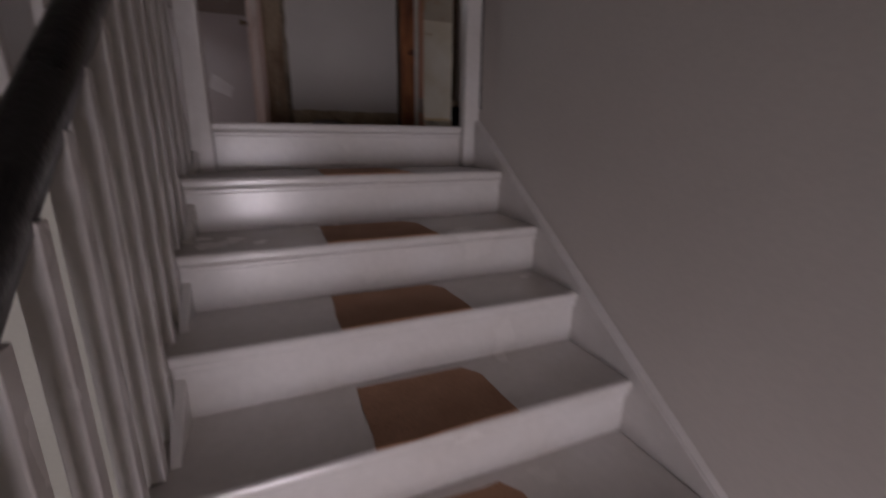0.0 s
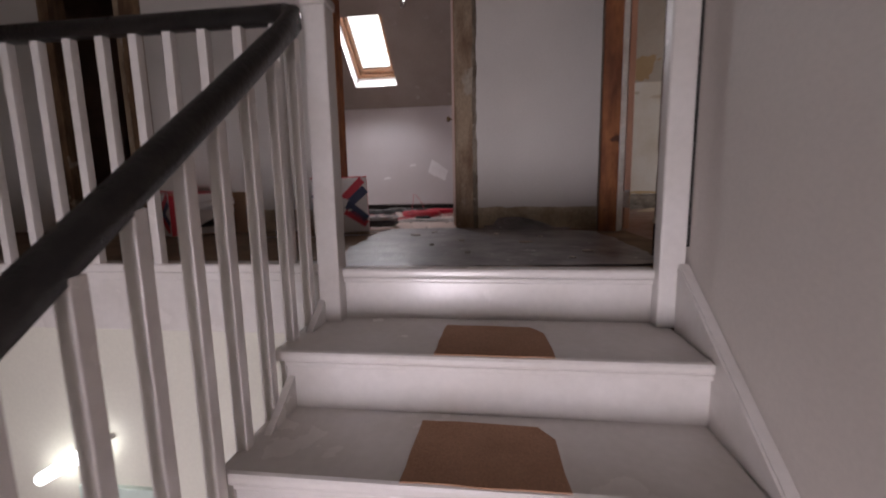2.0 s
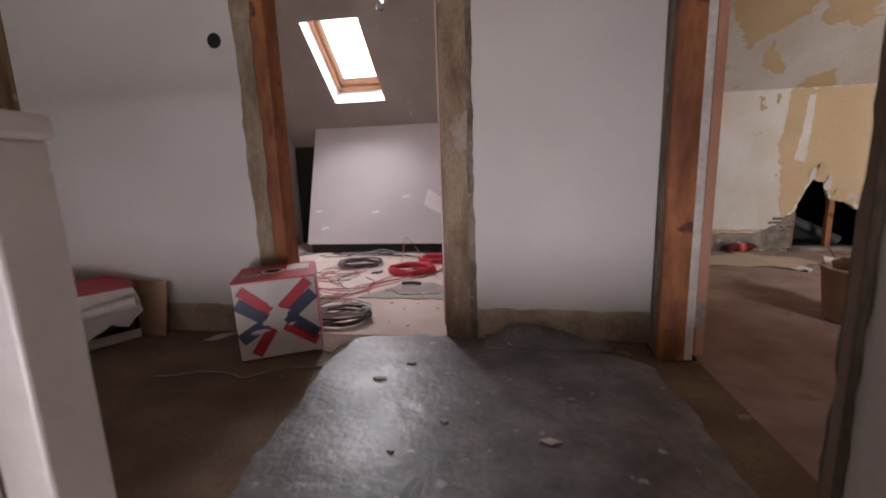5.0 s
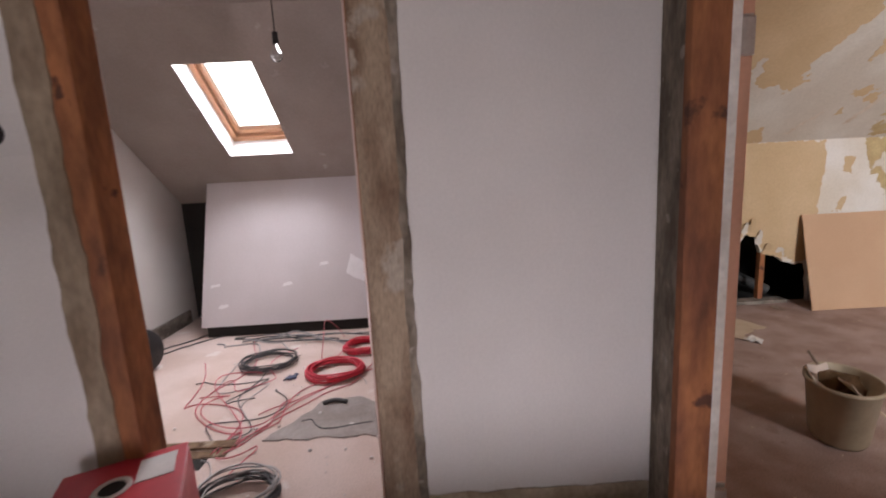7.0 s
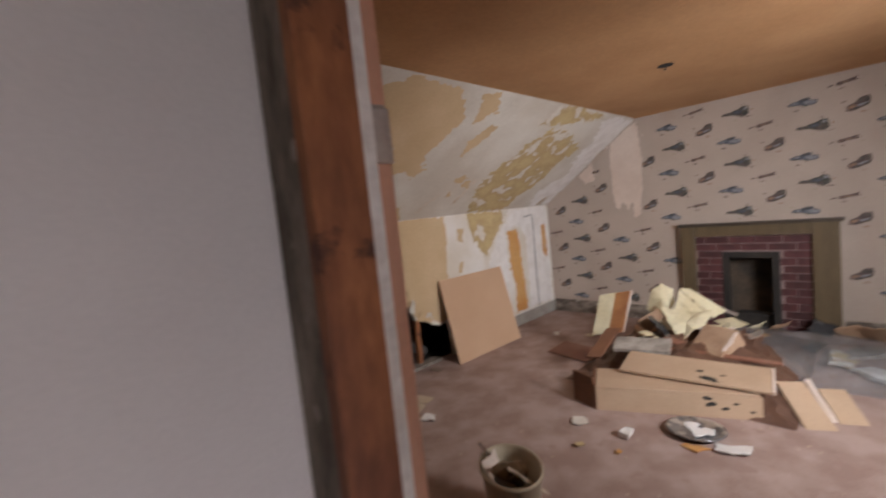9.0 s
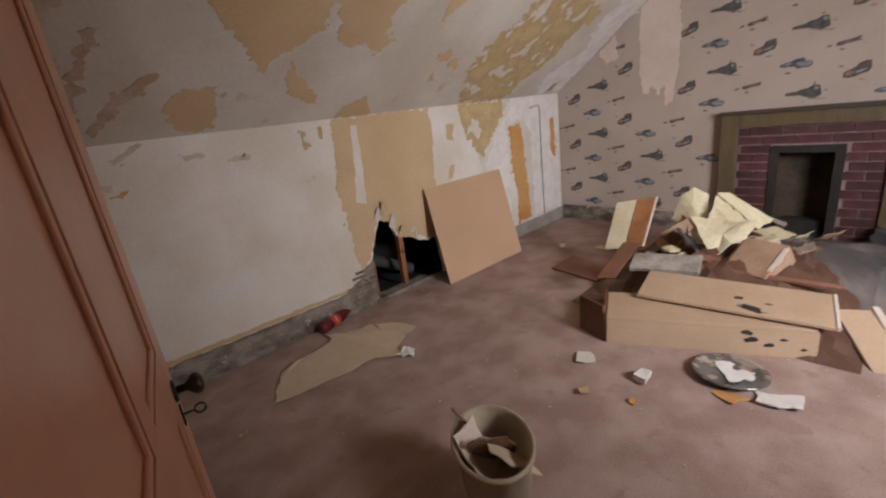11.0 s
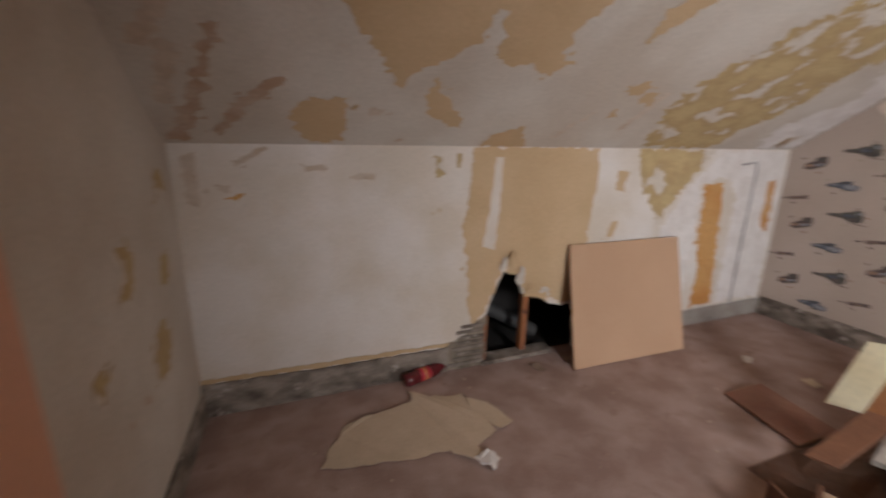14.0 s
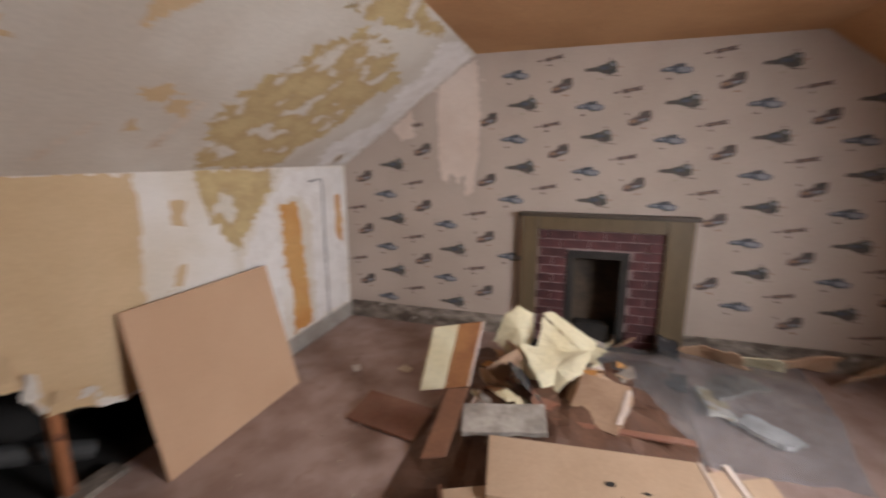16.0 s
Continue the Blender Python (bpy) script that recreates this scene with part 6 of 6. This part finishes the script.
# ---------- rubbish pile ----------
BEIGEB = mat("beige_laminate_board", (0.50, 0.36, 0.25), 0.6, (0.43, 0.30, 0.20), 3, 0.7, 60, 0.05, 0.08)
DKBOARD = mat("dark_brown_board", (0.13, 0.065, 0.04), 0.65, (0.09, 0.045, 0.03), 5, 0.8, 50, 0.12, 0.15)
REDB = mat("red_brown_board", (0.22, 0.095, 0.06), 0.65, (0.28, 0.15, 0.105), 5, 0.8, 50, 0.1, 0.1)
CREAMP = mat("cream_torn_plaster", (0.66, 0.60, 0.42), 0.85, (0.56, 0.48, 0.30), 5, 0.8, 40, 0.08, 0.3)
GREYB = mat("grey_plaster_block", (0.37, 0.33, 0.29), 0.9, (0.20, 0.17, 0.145), 9, 0.8, 40, 0.15, 0.5)
MIDBROWN = mat("brown_board", (0.18, 0.08, 0.042), 0.6, (0.125, 0.055, 0.03), 5, 0.8, 50, 0.12, 0.12)
# long low carcase
D1 = Vector((0.41, -0.912, 0)).normalized()
D2 = Vector((0.912, 0.41, 0)).normalized()
C0 = Vector((4.785, 4.955, 0))
cs = thing("cabinet_carcase", None, None, "beige laminate cabinet lying on its back", "cabinet")
cs.matrix_world = Matrix.Translation(C0) @ Matrix(((D1.x, D2.x, 0, 0), (D1.y, D2.y, 0, 0), (0, 0, 1, 0), (0, 0, 0, 1)))
for nm, b, m in (("front_board", (0.0, 0.98, 0.0, 0.018, 0.0, 0.150), BEIGEB), ("top_board", (0.003, 0.97, -0.004, 0.345, 0.153, 0.171), BEIGEB), ("end_panel", (-0.016, 0.0, 0.01, 0.36, 0.0, 0.185), MIDBROWN), ("end_panel", (0.98, 0.996, 0.01, 0.34, 0.0, 0.17), DKBOARD), ("back_board", (0.0, 0.98, 0.33, 0.345, 0.0, 0.150), BEIGEB), ("base_board", (0.0, 0.98, 0.018, 0.33, 0.0, 0.016), BEIGEB)):
    bm = bmesh.new()
    box(bm, *b, None, 0.002)
    part(nm, bm, m, cs)
for k, (u, v, s) in enumerate(((0.68, 0.13, 0.030), (0.70, 0.09, 0.035), (0.78, 0.065, 0.025), (0.84, 0.10, 0.02), (0.92, 0.05, 0.02))):
    bm = bmesh.new()
    sheet(bm, ragged([(u - s, v), (u, v - s * 0.4), (u + s, v), (u, v + s * 0.5)], s * 0.4, s * 0.4, 120 + k), lambda a, b, w: Vector((a, -w, b)), 0.001)
    part("dirt_mark", bm, IRON, cs)
B0, BU, BV = Vector((5.09, 4.91, 0.186)), Vector((0.08, -0.90, 0.0)), Vector((0.34, 0.05, 0.028))
thing("loose_board", quad_sheet(B0 + BU, BV, -BU, 0.020), BEIGEB, "long beige board lying on the cabinet", "board")
BN = BV.cross(-BU).normalized()
for k, (u, v, s) in enumerate(((0.62, 0.16, 0.055), (0.56, 0.42, 0.022), (0.71, 0.36, 0.020), (0.67, 0.08, 0.035), (0.60, 0.22, 0.030))):
    bm = bmesh.new()
    P = B0 + BU * u + BV * v + BN * 0.0205
    sheet(bm, ragged([(-s, 0), (0, -s * 0.5), (s, 0), (0, s * 0.5)], s * 0.4, s * 0.4, 130 + k), lambda a, b, w, P=P: P + BU.normalized() * a + BV.normalized() * b + BN * w, 0.003)
    thing("soot_flake", bm, IRON, "black flake of soot on the board", "soot", "soot flakes")
thing("board_end", quad_sheet(B0 + BU * 1.02, BV, BU * -0.018, 0.024), PALEPAPER, "pale torn end of the long board", "board")
thing("loose_board", quad_sheet((4.80, 4.972, 0.0), (0.03, 0.012, 0.215), (0.07, 0.19, 0.0), 0.015), MIDBROWN, "dark brown board end standing by the cabinet", "board")
thing("loose_board", quad_sheet((5.21, 5.232, 0.196), (0.045, -0.105, 0.0), (0.365, -0.018, 0.145), 0.014), MIDBROWN, "brown narrow board propped on the pile", "board")
thing("loose_board", quad_sheet((5.54, 5.40, 0.012), (0.28, -0.03, 0.03), (0.09, 0.46, -0.004), 0.010), REDB, "red-brown hardboard lying by the pile", "board")
# standing ochre board
ob_ = thing("stained_board", None, None, "cream board with an orange stripe, standing on edge", "board")
P0, PU, PV = Vector((5.73, 5.425, 0.215)), Vector((0.04, -0.285, 0.055)), Vector((0.07, -0.065, 0.37))
bm = quad_sheet(P0, PU * 0.5, PV, 0.014)
part("cream_half", bm, CREAMP, ob_)
bm = quad_sheet(P0 + PU * 0.502, PU * 0.45, PV, 0.0145)
part("orange_half", bm, mat("orange_brown_stain", (0.34, 0.15, 0.055), 0.7, (0.22, 0.085, 0.035), 6, 0.8, 50, 0.1, 0.1), ob_)
bm = quad_sheet(P0 + PU * 0.954, PU * 0.046, PV, 0.016)
part("pale_edge", bm, PALEPAPER, ob_)
# dusty grey slab tipped on the boards
bm = quad_sheet((5.41, 5.095, 0.208), (0.105, -0.40, 0.004), (0.155, 0.026, 0.055), 0.036)
bmesh.ops.subdivide_edges(bm, edges=[e for e in bm.edges if e.calc_length() > 0.1], cuts=5, use_grid_fill=True)
for v in bm.verts:
    v.co += Vector((1, 1, 1)) * 0.006 * noise.noise(v.co * 14)
thing("plaster_slab", bm, GREYB, "dusty grey slab of board on the pile", "rubble")
# cardboard box tipped
OLDCARD = mat("worn_brown_card", (0.40, 0.265, 0.175), 0.9, (0.29, 0.18, 0.115), 6, 0.8, 60, 0.1, 0.25)
tbx = thing("tipped_box", None, None, "brown cardboard box tipped open on the pile", "cardboard box")
ax, ay = Vector((-0.34, -0.94, 0)).normalized(), Vector((0.19, -0.0687, 0.14)).normalized()
az = ax.cross(ay)
tbx.matrix_world = Matrix.Translation((5.70, 4.61, 0.222)) @ Matrix(((ax.x, ay.x, az.x, 0), (ax.y, ay.y, az.y, 0), (ax.z, ay.z, az.z, 0), (0, 0, 0, 1)))
for b in ((0, 0.25, 0, 0.27, -0.004, 0.0), (0, 0.25, 0.004, 0.27, -0.15, -0.146), (0, 0.25, 0.0, 0.004, -0.06, -0.004), (0, 0.25, 0.266, 0.27, -0.146, -0.004), (0.246, 0.25, 0.004, 0.266, -0.146, -0.004)):
    bm = bmesh.new()
    box(bm, *b, None, 0.001)
    part("side", bm, OLDCARD, tbx)
bm = bmesh.new()
box(bm, -0.13, -0.001, 0.02, 0.25, -0.004, 0.0, Matrix.Rotation(radians(-48), 4, "Y"), 0.001)
part("flap", bm, OLDCARD, tbx)
bm = bmesh.new()
sheet(bm, ragged([(0.236, 0.05), (0.262, 0.06), (0.268, 0.16), (0.258, 0.25), (0.236, 0.24)], 0.006, 0.014, 145), lambda u, v, w: Vector((u, v, w + 0.001)), 0.006)
part("torn_edge", bm, PALEPAPER, tbx, "pale torn corner")


def shard(corners, seed, thick=0.008, crumple=0.009, rag=0.008):
    """A torn piece spanned between corners in space, its rim frayed, its face creased."""
    bm = bmesh.new()
    pts = [Vector(c) for c in corners]
    mid = sum(pts, Vector()) / len(pts)
    nrm = sum(((pts[i] - mid).cross(pts[(i + 1) % len(pts)] - mid) for i in range(len(pts))), Vector()).normalized()
    rim = []
    for i, a in enumerate(pts):
        b = pts[(i + 1) % len(pts)]
        n = max(2, int((b - a).length / 0.028))
        for k in range(n):
            p = a.lerp(b, k / n)
            rim.append(p + (p - mid).normalized() * (rag * 2.2 * noise.noise(p * 23 + Vector((seed, 0, 0))) if k else 0.0))
    c = bm.verts.new(mid)
    outer = [bm.verts.new(p) for p in rim]
    inner = [bm.verts.new(mid.lerp(p, 0.55) + nrm * crumple * 2 * noise.noise(p * 9 + Vector((0, seed, 0)))) for p in rim]
    for i in range(len(rim)):
        j = (i + 1) % len(rim)
        bm.faces.new((outer[i], outer[j], inner[j], inner[i]))
        bm.faces.new((inner[i], inner[j], c))
    bmesh.ops.triangulate(bm, faces=list(bm.faces))
    bmesh.ops.solidify(bm, geom=list(bm.faces), thickness=thick)
    return bm


thing("small_carton", shard([(5.84, 5.06, 0.36), (5.90, 4.90, 0.475), (5.95, 4.87, 0.40), (5.88, 4.98, 0.24)], 3, 0.006, 0.004, 0.003), OLDCARD, "crushed brown carton side in the pile", "cardboard")
thing("small_carton", shard([(5.90, 4.90, 0.475), (6.04, 4.98, 0.46), (6.06, 5.0, 0.26), (5.92, 4.88, 0.28)], 4, 0.006, 0.004, 0.003), OLDCARD, "crushed brown carton side in the pile", "cardboard")
# cream torn plaster sheets
for k, c in enumerate((
        [(6.12, 5.07, 0.40), (6.09, 5.00, 0.60), (6.10, 4.93, 0.66), (6.15, 4.84, 0.60), (6.10, 4.82, 0.50), (6.02, 4.86, 0.33)],
        [(6.12, 4.78, 0.61), (6.20, 4.73, 0.60), (6.22, 4.46, 0.42), (6.02, 4.50, 0.40)],
        [(6.11, 4.78, 0.60), (6.03, 4.52, 0.41), (5.95, 4.62, 0.40), (5.98, 4.80, 0.42)],
        [(5.97, 4.90, 0.47), (5.99, 4.70, 0.44), (5.97, 4.50, 0.48), (5.91, 4.54, 0.36), (5.87, 4.61, 0.33), (5.84, 4.71, 0.22), (5.87, 4.78, 0.33)],
        [(6.02, 5.0, 0.42), (5.98, 4.88, 0.46), (5.90, 4.76, 0.30), (5.92, 4.86, 0.28)],
        [(6.30, 4.66, 0.46), (6.34, 4.63, 0.45), (6.36, 4.40, 0.36), (6.31, 4.40, 0.35)],
        [(5.66, 4.98, 0.315), (5.70, 4.92, 0.325), (5.64, 4.85, 0.315), (5.60, 4.90, 0.31)],
        [(6.5, 4.62, 0.24), (6.6, 4.50, 0.26), (6.56, 4.36, 0.22), (6.44, 4.46, 0.2)])):
    thing("torn_plasterboard", shard(c, 140 + k), GREYB if k == 5 else CREAMP, "thin grey sliver of plasterboard" if k == 5 else "jagged cream piece of torn plasterboard", "plasterboard", "torn plasterboard pieces")
# base heap under the sheets
bm = bmesh.new()
n = 26
hp_ = [[bm.verts.new((5.15 + 1.65 * i / n, 3.9 + 1.5 * j / n, 0.004 + max(0, 0.27 * abs(math.sin(math.pi * i / n)) ** 0.7 * abs(math.sin(math.pi * j / n)) ** 0.7 + 0.05 * noise.noise(Vector((i * 0.5, j * 0.5, 3)))) * (0 if i in (0, n) or j in (0, n) else 1))) for j in range(n + 1)] for i in range(n + 1)]
for i in range(n):
    for j in range(n):
        bm.faces.new((hp_[i][j], hp_[i + 1][j], hp_[i + 1][j + 1], hp_[i][j + 1]))
thing("rubble_heap", bm, DKBOARD, "heap of dusty broken board and plaster", "rubble", "", "stuff")
rnd = random.Random(12)
mats = (CREAMP, CARDB, DKBOARD, REDB, PALEPAPER, GREYB, BEIGEB, RUST)
for k in range(52):
    x, y = rnd.uniform(5.62, 6.5), rnd.uniform(4.25, 5.15)
    s = rnd.uniform(0.03, 0.10)
    if x < 6.0 and y < 4.68:
        x += 0.4
    z = 0.004 + 0.27 * math.sin(math.pi * (x - 5.15) / 1.65) ** 0.7 * math.sin(math.pi * (y - 3.9) / 1.5) ** 0.7
    thing("broken_piece", torn_sheet([(-s, -s * 0.6), (s, -s * 0.5), (s * 0.8, s * 0.6), (-s * 0.7, s * 0.5)], pose(x, y, z + 0.015, rnd.uniform(-30, 40), rnd.uniform(-30, 30), rnd.uniform(0, 180)), 0.008, 0.012, 200 + k), mats[k % 8], ("broken cream plaster piece", "broken cardboard piece", "broken dark board piece", "broken red-brown board piece", "broken pale paper piece", "broken grey plaster piece", "broken beige board piece", "broken orange board piece")[k % 8] + " in the heap", "rubble", "broken pieces")
bm = torn_sheet([(-0.12, -0.10), (0.12, -0.12), (0.14, 0.10), (-0.10, 0.12)], pose(5.77, 4.84, 0.335, 30, 10, 10), 0.004, 0.05, 260)
thing("black_bag", bm, mat("black_plastic_film", (0.03, 0.032, 0.036), 0.25, (0.06, 0.06, 0.065), 8, 0.6), "crumpled black plastic bag in the pile", "bag")
# polythene
bm = bmesh.new()
n = 30
pg = [[bm.verts.new((5.74 + 1.35 * i / n + 0.05 * noise.noise(Vector((j * 0.3, 0, 1))), 3.15 + 1.42 * j / n - 0.25 * (i / n - 0.5) + 0.04 * noise.noise(Vector((i * 0.3, 2, 1))), 0.06 + 0.15 * math.sin(math.pi * i / n) * (0.35 + 0.65 * j / n) + 0.045 * noise.noise(Vector((i * 0.14, j * 0.14, 4))) + 0.012 * noise.noise(Vector((i * 0.45, j * 0.45, 9))))) for j in range(n + 1)] for i in range(n + 1)]
for i in range(n):
    for j in range(n):
        bm.faces.new((pg[i][j], pg[i + 1][j], pg[i + 1][j + 1], pg[i][j + 1])).smooth = True
pl = thing("polythene_sheet", bm, CLEAR, "dusty clear polythene dust sheet over rubbish", "dust sheet")
pl.visible_shadow = False
for k, (x, y, c, d, m) in enumerate(((6.35, 3.75, 0.16, 0.07, OCHRE), (6.15, 3.55, 0.14, 0.09, WHITETEAR), (6.55, 4.0, 0.14, 0.12, IRON), (6.6, 3.6, 0.2, 0.12, GREYB))):
    thing("covered_scrap", torn_sheet([(-c, -d), (c, -d), (c, d), (-c, d)], pose(x, y, 0.04, 8, 5, 40 * k), 0.03, 0.02, 280 + k), m, "scrap lying under the clear dust sheet", "rubble", "covered scraps")
for k, (p, u, v, m, lb) in enumerate((((5.36, 3.76, 0.012), (0.30, 0.15, 0.128), (0.012, -0.03, 0.0), PALEPAPER, "pale narrow batten lying on the carpet"), ((5.20, 3.86, 0.0), (0.37, 0.19, 0.125), (0.07, -0.14, 0.0), BEIGEB, "beige board offcut propped on the pile"), ((5.37, 3.72, 0.0), (0.26, 0.12, 0.10), (0.06, -0.13, 0.0), BEIGEB, "short beige offcut propped on the pile"), ((5.62, 4.74, 0.225), (0.03, 0.0, 0.01), (0.04, -0.72, -0.01), REDB, "brown thin batten along the pile"))):
    thing("batten", quad_sheet(p, u, v, 0.02), m, lb, "batten")
for k, (x, y, s, m) in enumerate(((6.95, 3.60, 0.22, CARDB), (6.90, 3.35, 0.16, CREAMP), (7.0, 3.05, 0.24, CARDB), (6.98, 2.70, 0.2, BEIGEB), (7.02, 4.2, 0.10, CARDB), (6.85, 4.35, 0.10, CREAMP))):
    thing("carton_scrap", torn_sheet([(-s, -s * 0.5), (s, -s * 0.6), (s * 0.9, s * 0.5), (-s * 0.8, s * 0.6)], pose(x, y, 0.10, 50, 10, 60 + 20 * k), 0.008, 0.03, 300 + k), m, "torn brown carton scrap by the skirting" if m is CARDB else "torn pale scrap by the skirting", "cardboard", "scraps along the wall")
bm = torn_sheet([(-0.14, -0.08), (0.14, -0.1), (0.16, 0.08), (-0.12, 0.1)], pose(6.98, 3.9, 0.10, 20, 0, 0), 0.01, 0.05, 330)
thing("black_bag", bm, bpy.data.materials["black_plastic_film"], "crumpled black bag beside the fireplace", "bag")

# round tray and bits in front
tr = thing("round_tray", None, None, "round silver tray dusted with white plaster", "tray")
tr.matrix_world = Matrix.Translation((4.825, 4.345, 0.0)) @ Matrix.Rotation(radians(3), 4, "Y") @ Matrix.Scale(0.93, 4)
STEEL = mat("dull_silver_metal", (0.36, 0.37, 0.39), 0.3, (0.2, 0.21, 0.23), 5, 0.8, 30, 0.1, 0.08, metal=0.85, spots=(0.75, 0.74, 0.72), spot_scale=9, spot_lim=0.56)
bm = bmesh.new()
lathe(bm, [(0.0, 0.022), (0.135, 0.02), (0.150, 0.032), (0.172, 0.036), (0.176, 0.03), (0.155, 0.022), (0.14, 0.012), (0.0, 0.012)], (0, 0, 0), 40)
part("dish", bm, STEEL, tr)
bm = bmesh.new()
sheet(bm, ragged([(-0.10, -0.02), (-0.02, -0.11), (0.06, -0.10), (0.02, -0.03), (0.10, 0.02), (0.06, 0.09), (-0.02, 0.04)], 0.015, 0.02, 340), lambda u, v, w: Vector((u, v, 0.023 + w)), 0.006)
part("plaster_dust", bm, WHITETEAR, tr, "white plaster dust")
for k, (x, y, s, m, nm, lb) in enumerate(((4.55, 4.65, 0.045, WHITETEAR, "plaster_lump", "white lump of plaster on the carpet"), (4.56, 4.97, 0.065, PAPERED, "paper_scrap", "thin white scrap on the carpet"), (4.655, 4.30, 0.07, RUST, "tile_shard", "orange-brown shard beside the tray"), (4.74, 4.13, 0.10, WHITETEAR, "paper_scrap", "white torn paper beside the tray"), (4.30, 4.83, 0.03, OCHRE, "paper_scrap", "small curl of yellow paper"), (4.36, 4.62, 0.02, RUST, "paper_scrap", "small orange crumb on the carpet"), (6.2, 6.1, 0.04, WHITETEAR, "paper_scrap", "small pale scrap on the carpet"), (6.3, 5.75, 0.05, CREAMC, "paper_scrap", "small cream sliver on the carpet"), (4.72, 6.52, 0.05, DULLWALL, "wood_sliver", "dark wood sliver before the hole"))):
    thing(nm, torn_sheet([(-s, -s * 0.7), (s * 0.9, -s * 0.6), (s, s * 0.5), (-s * 0.6, s * 0.8)], pose(x, y, 0.012 + (0.03 if nm == "plaster_lump" else 0), 4, 3, 37 * k), 0.03 if nm == "plaster_lump" else 0.006, 0.012, 350 + k), m, lb, "scrap", "bits on the carpet")
# fine litter
bm = bmesh.new()
rnd = random.Random(21)
for k in range(150):
    x, y, s = rnd.uniform(2.8, 6.2), rnd.uniform(3.3, 6.6), rnd.uniform(0.002, 0.006)
    box(bm, -s, s, -s * 0.6, s * 0.6, 0, s * 0.8, Matrix.Translation((x, y, 0)) @ Matrix.Rotation(rnd.uniform(0, 3), 4, "Z"))
thing("carpet_litter", bm, CREAMC, "fine pale crumbs scattered on the carpet", "debris", "", "stuff")
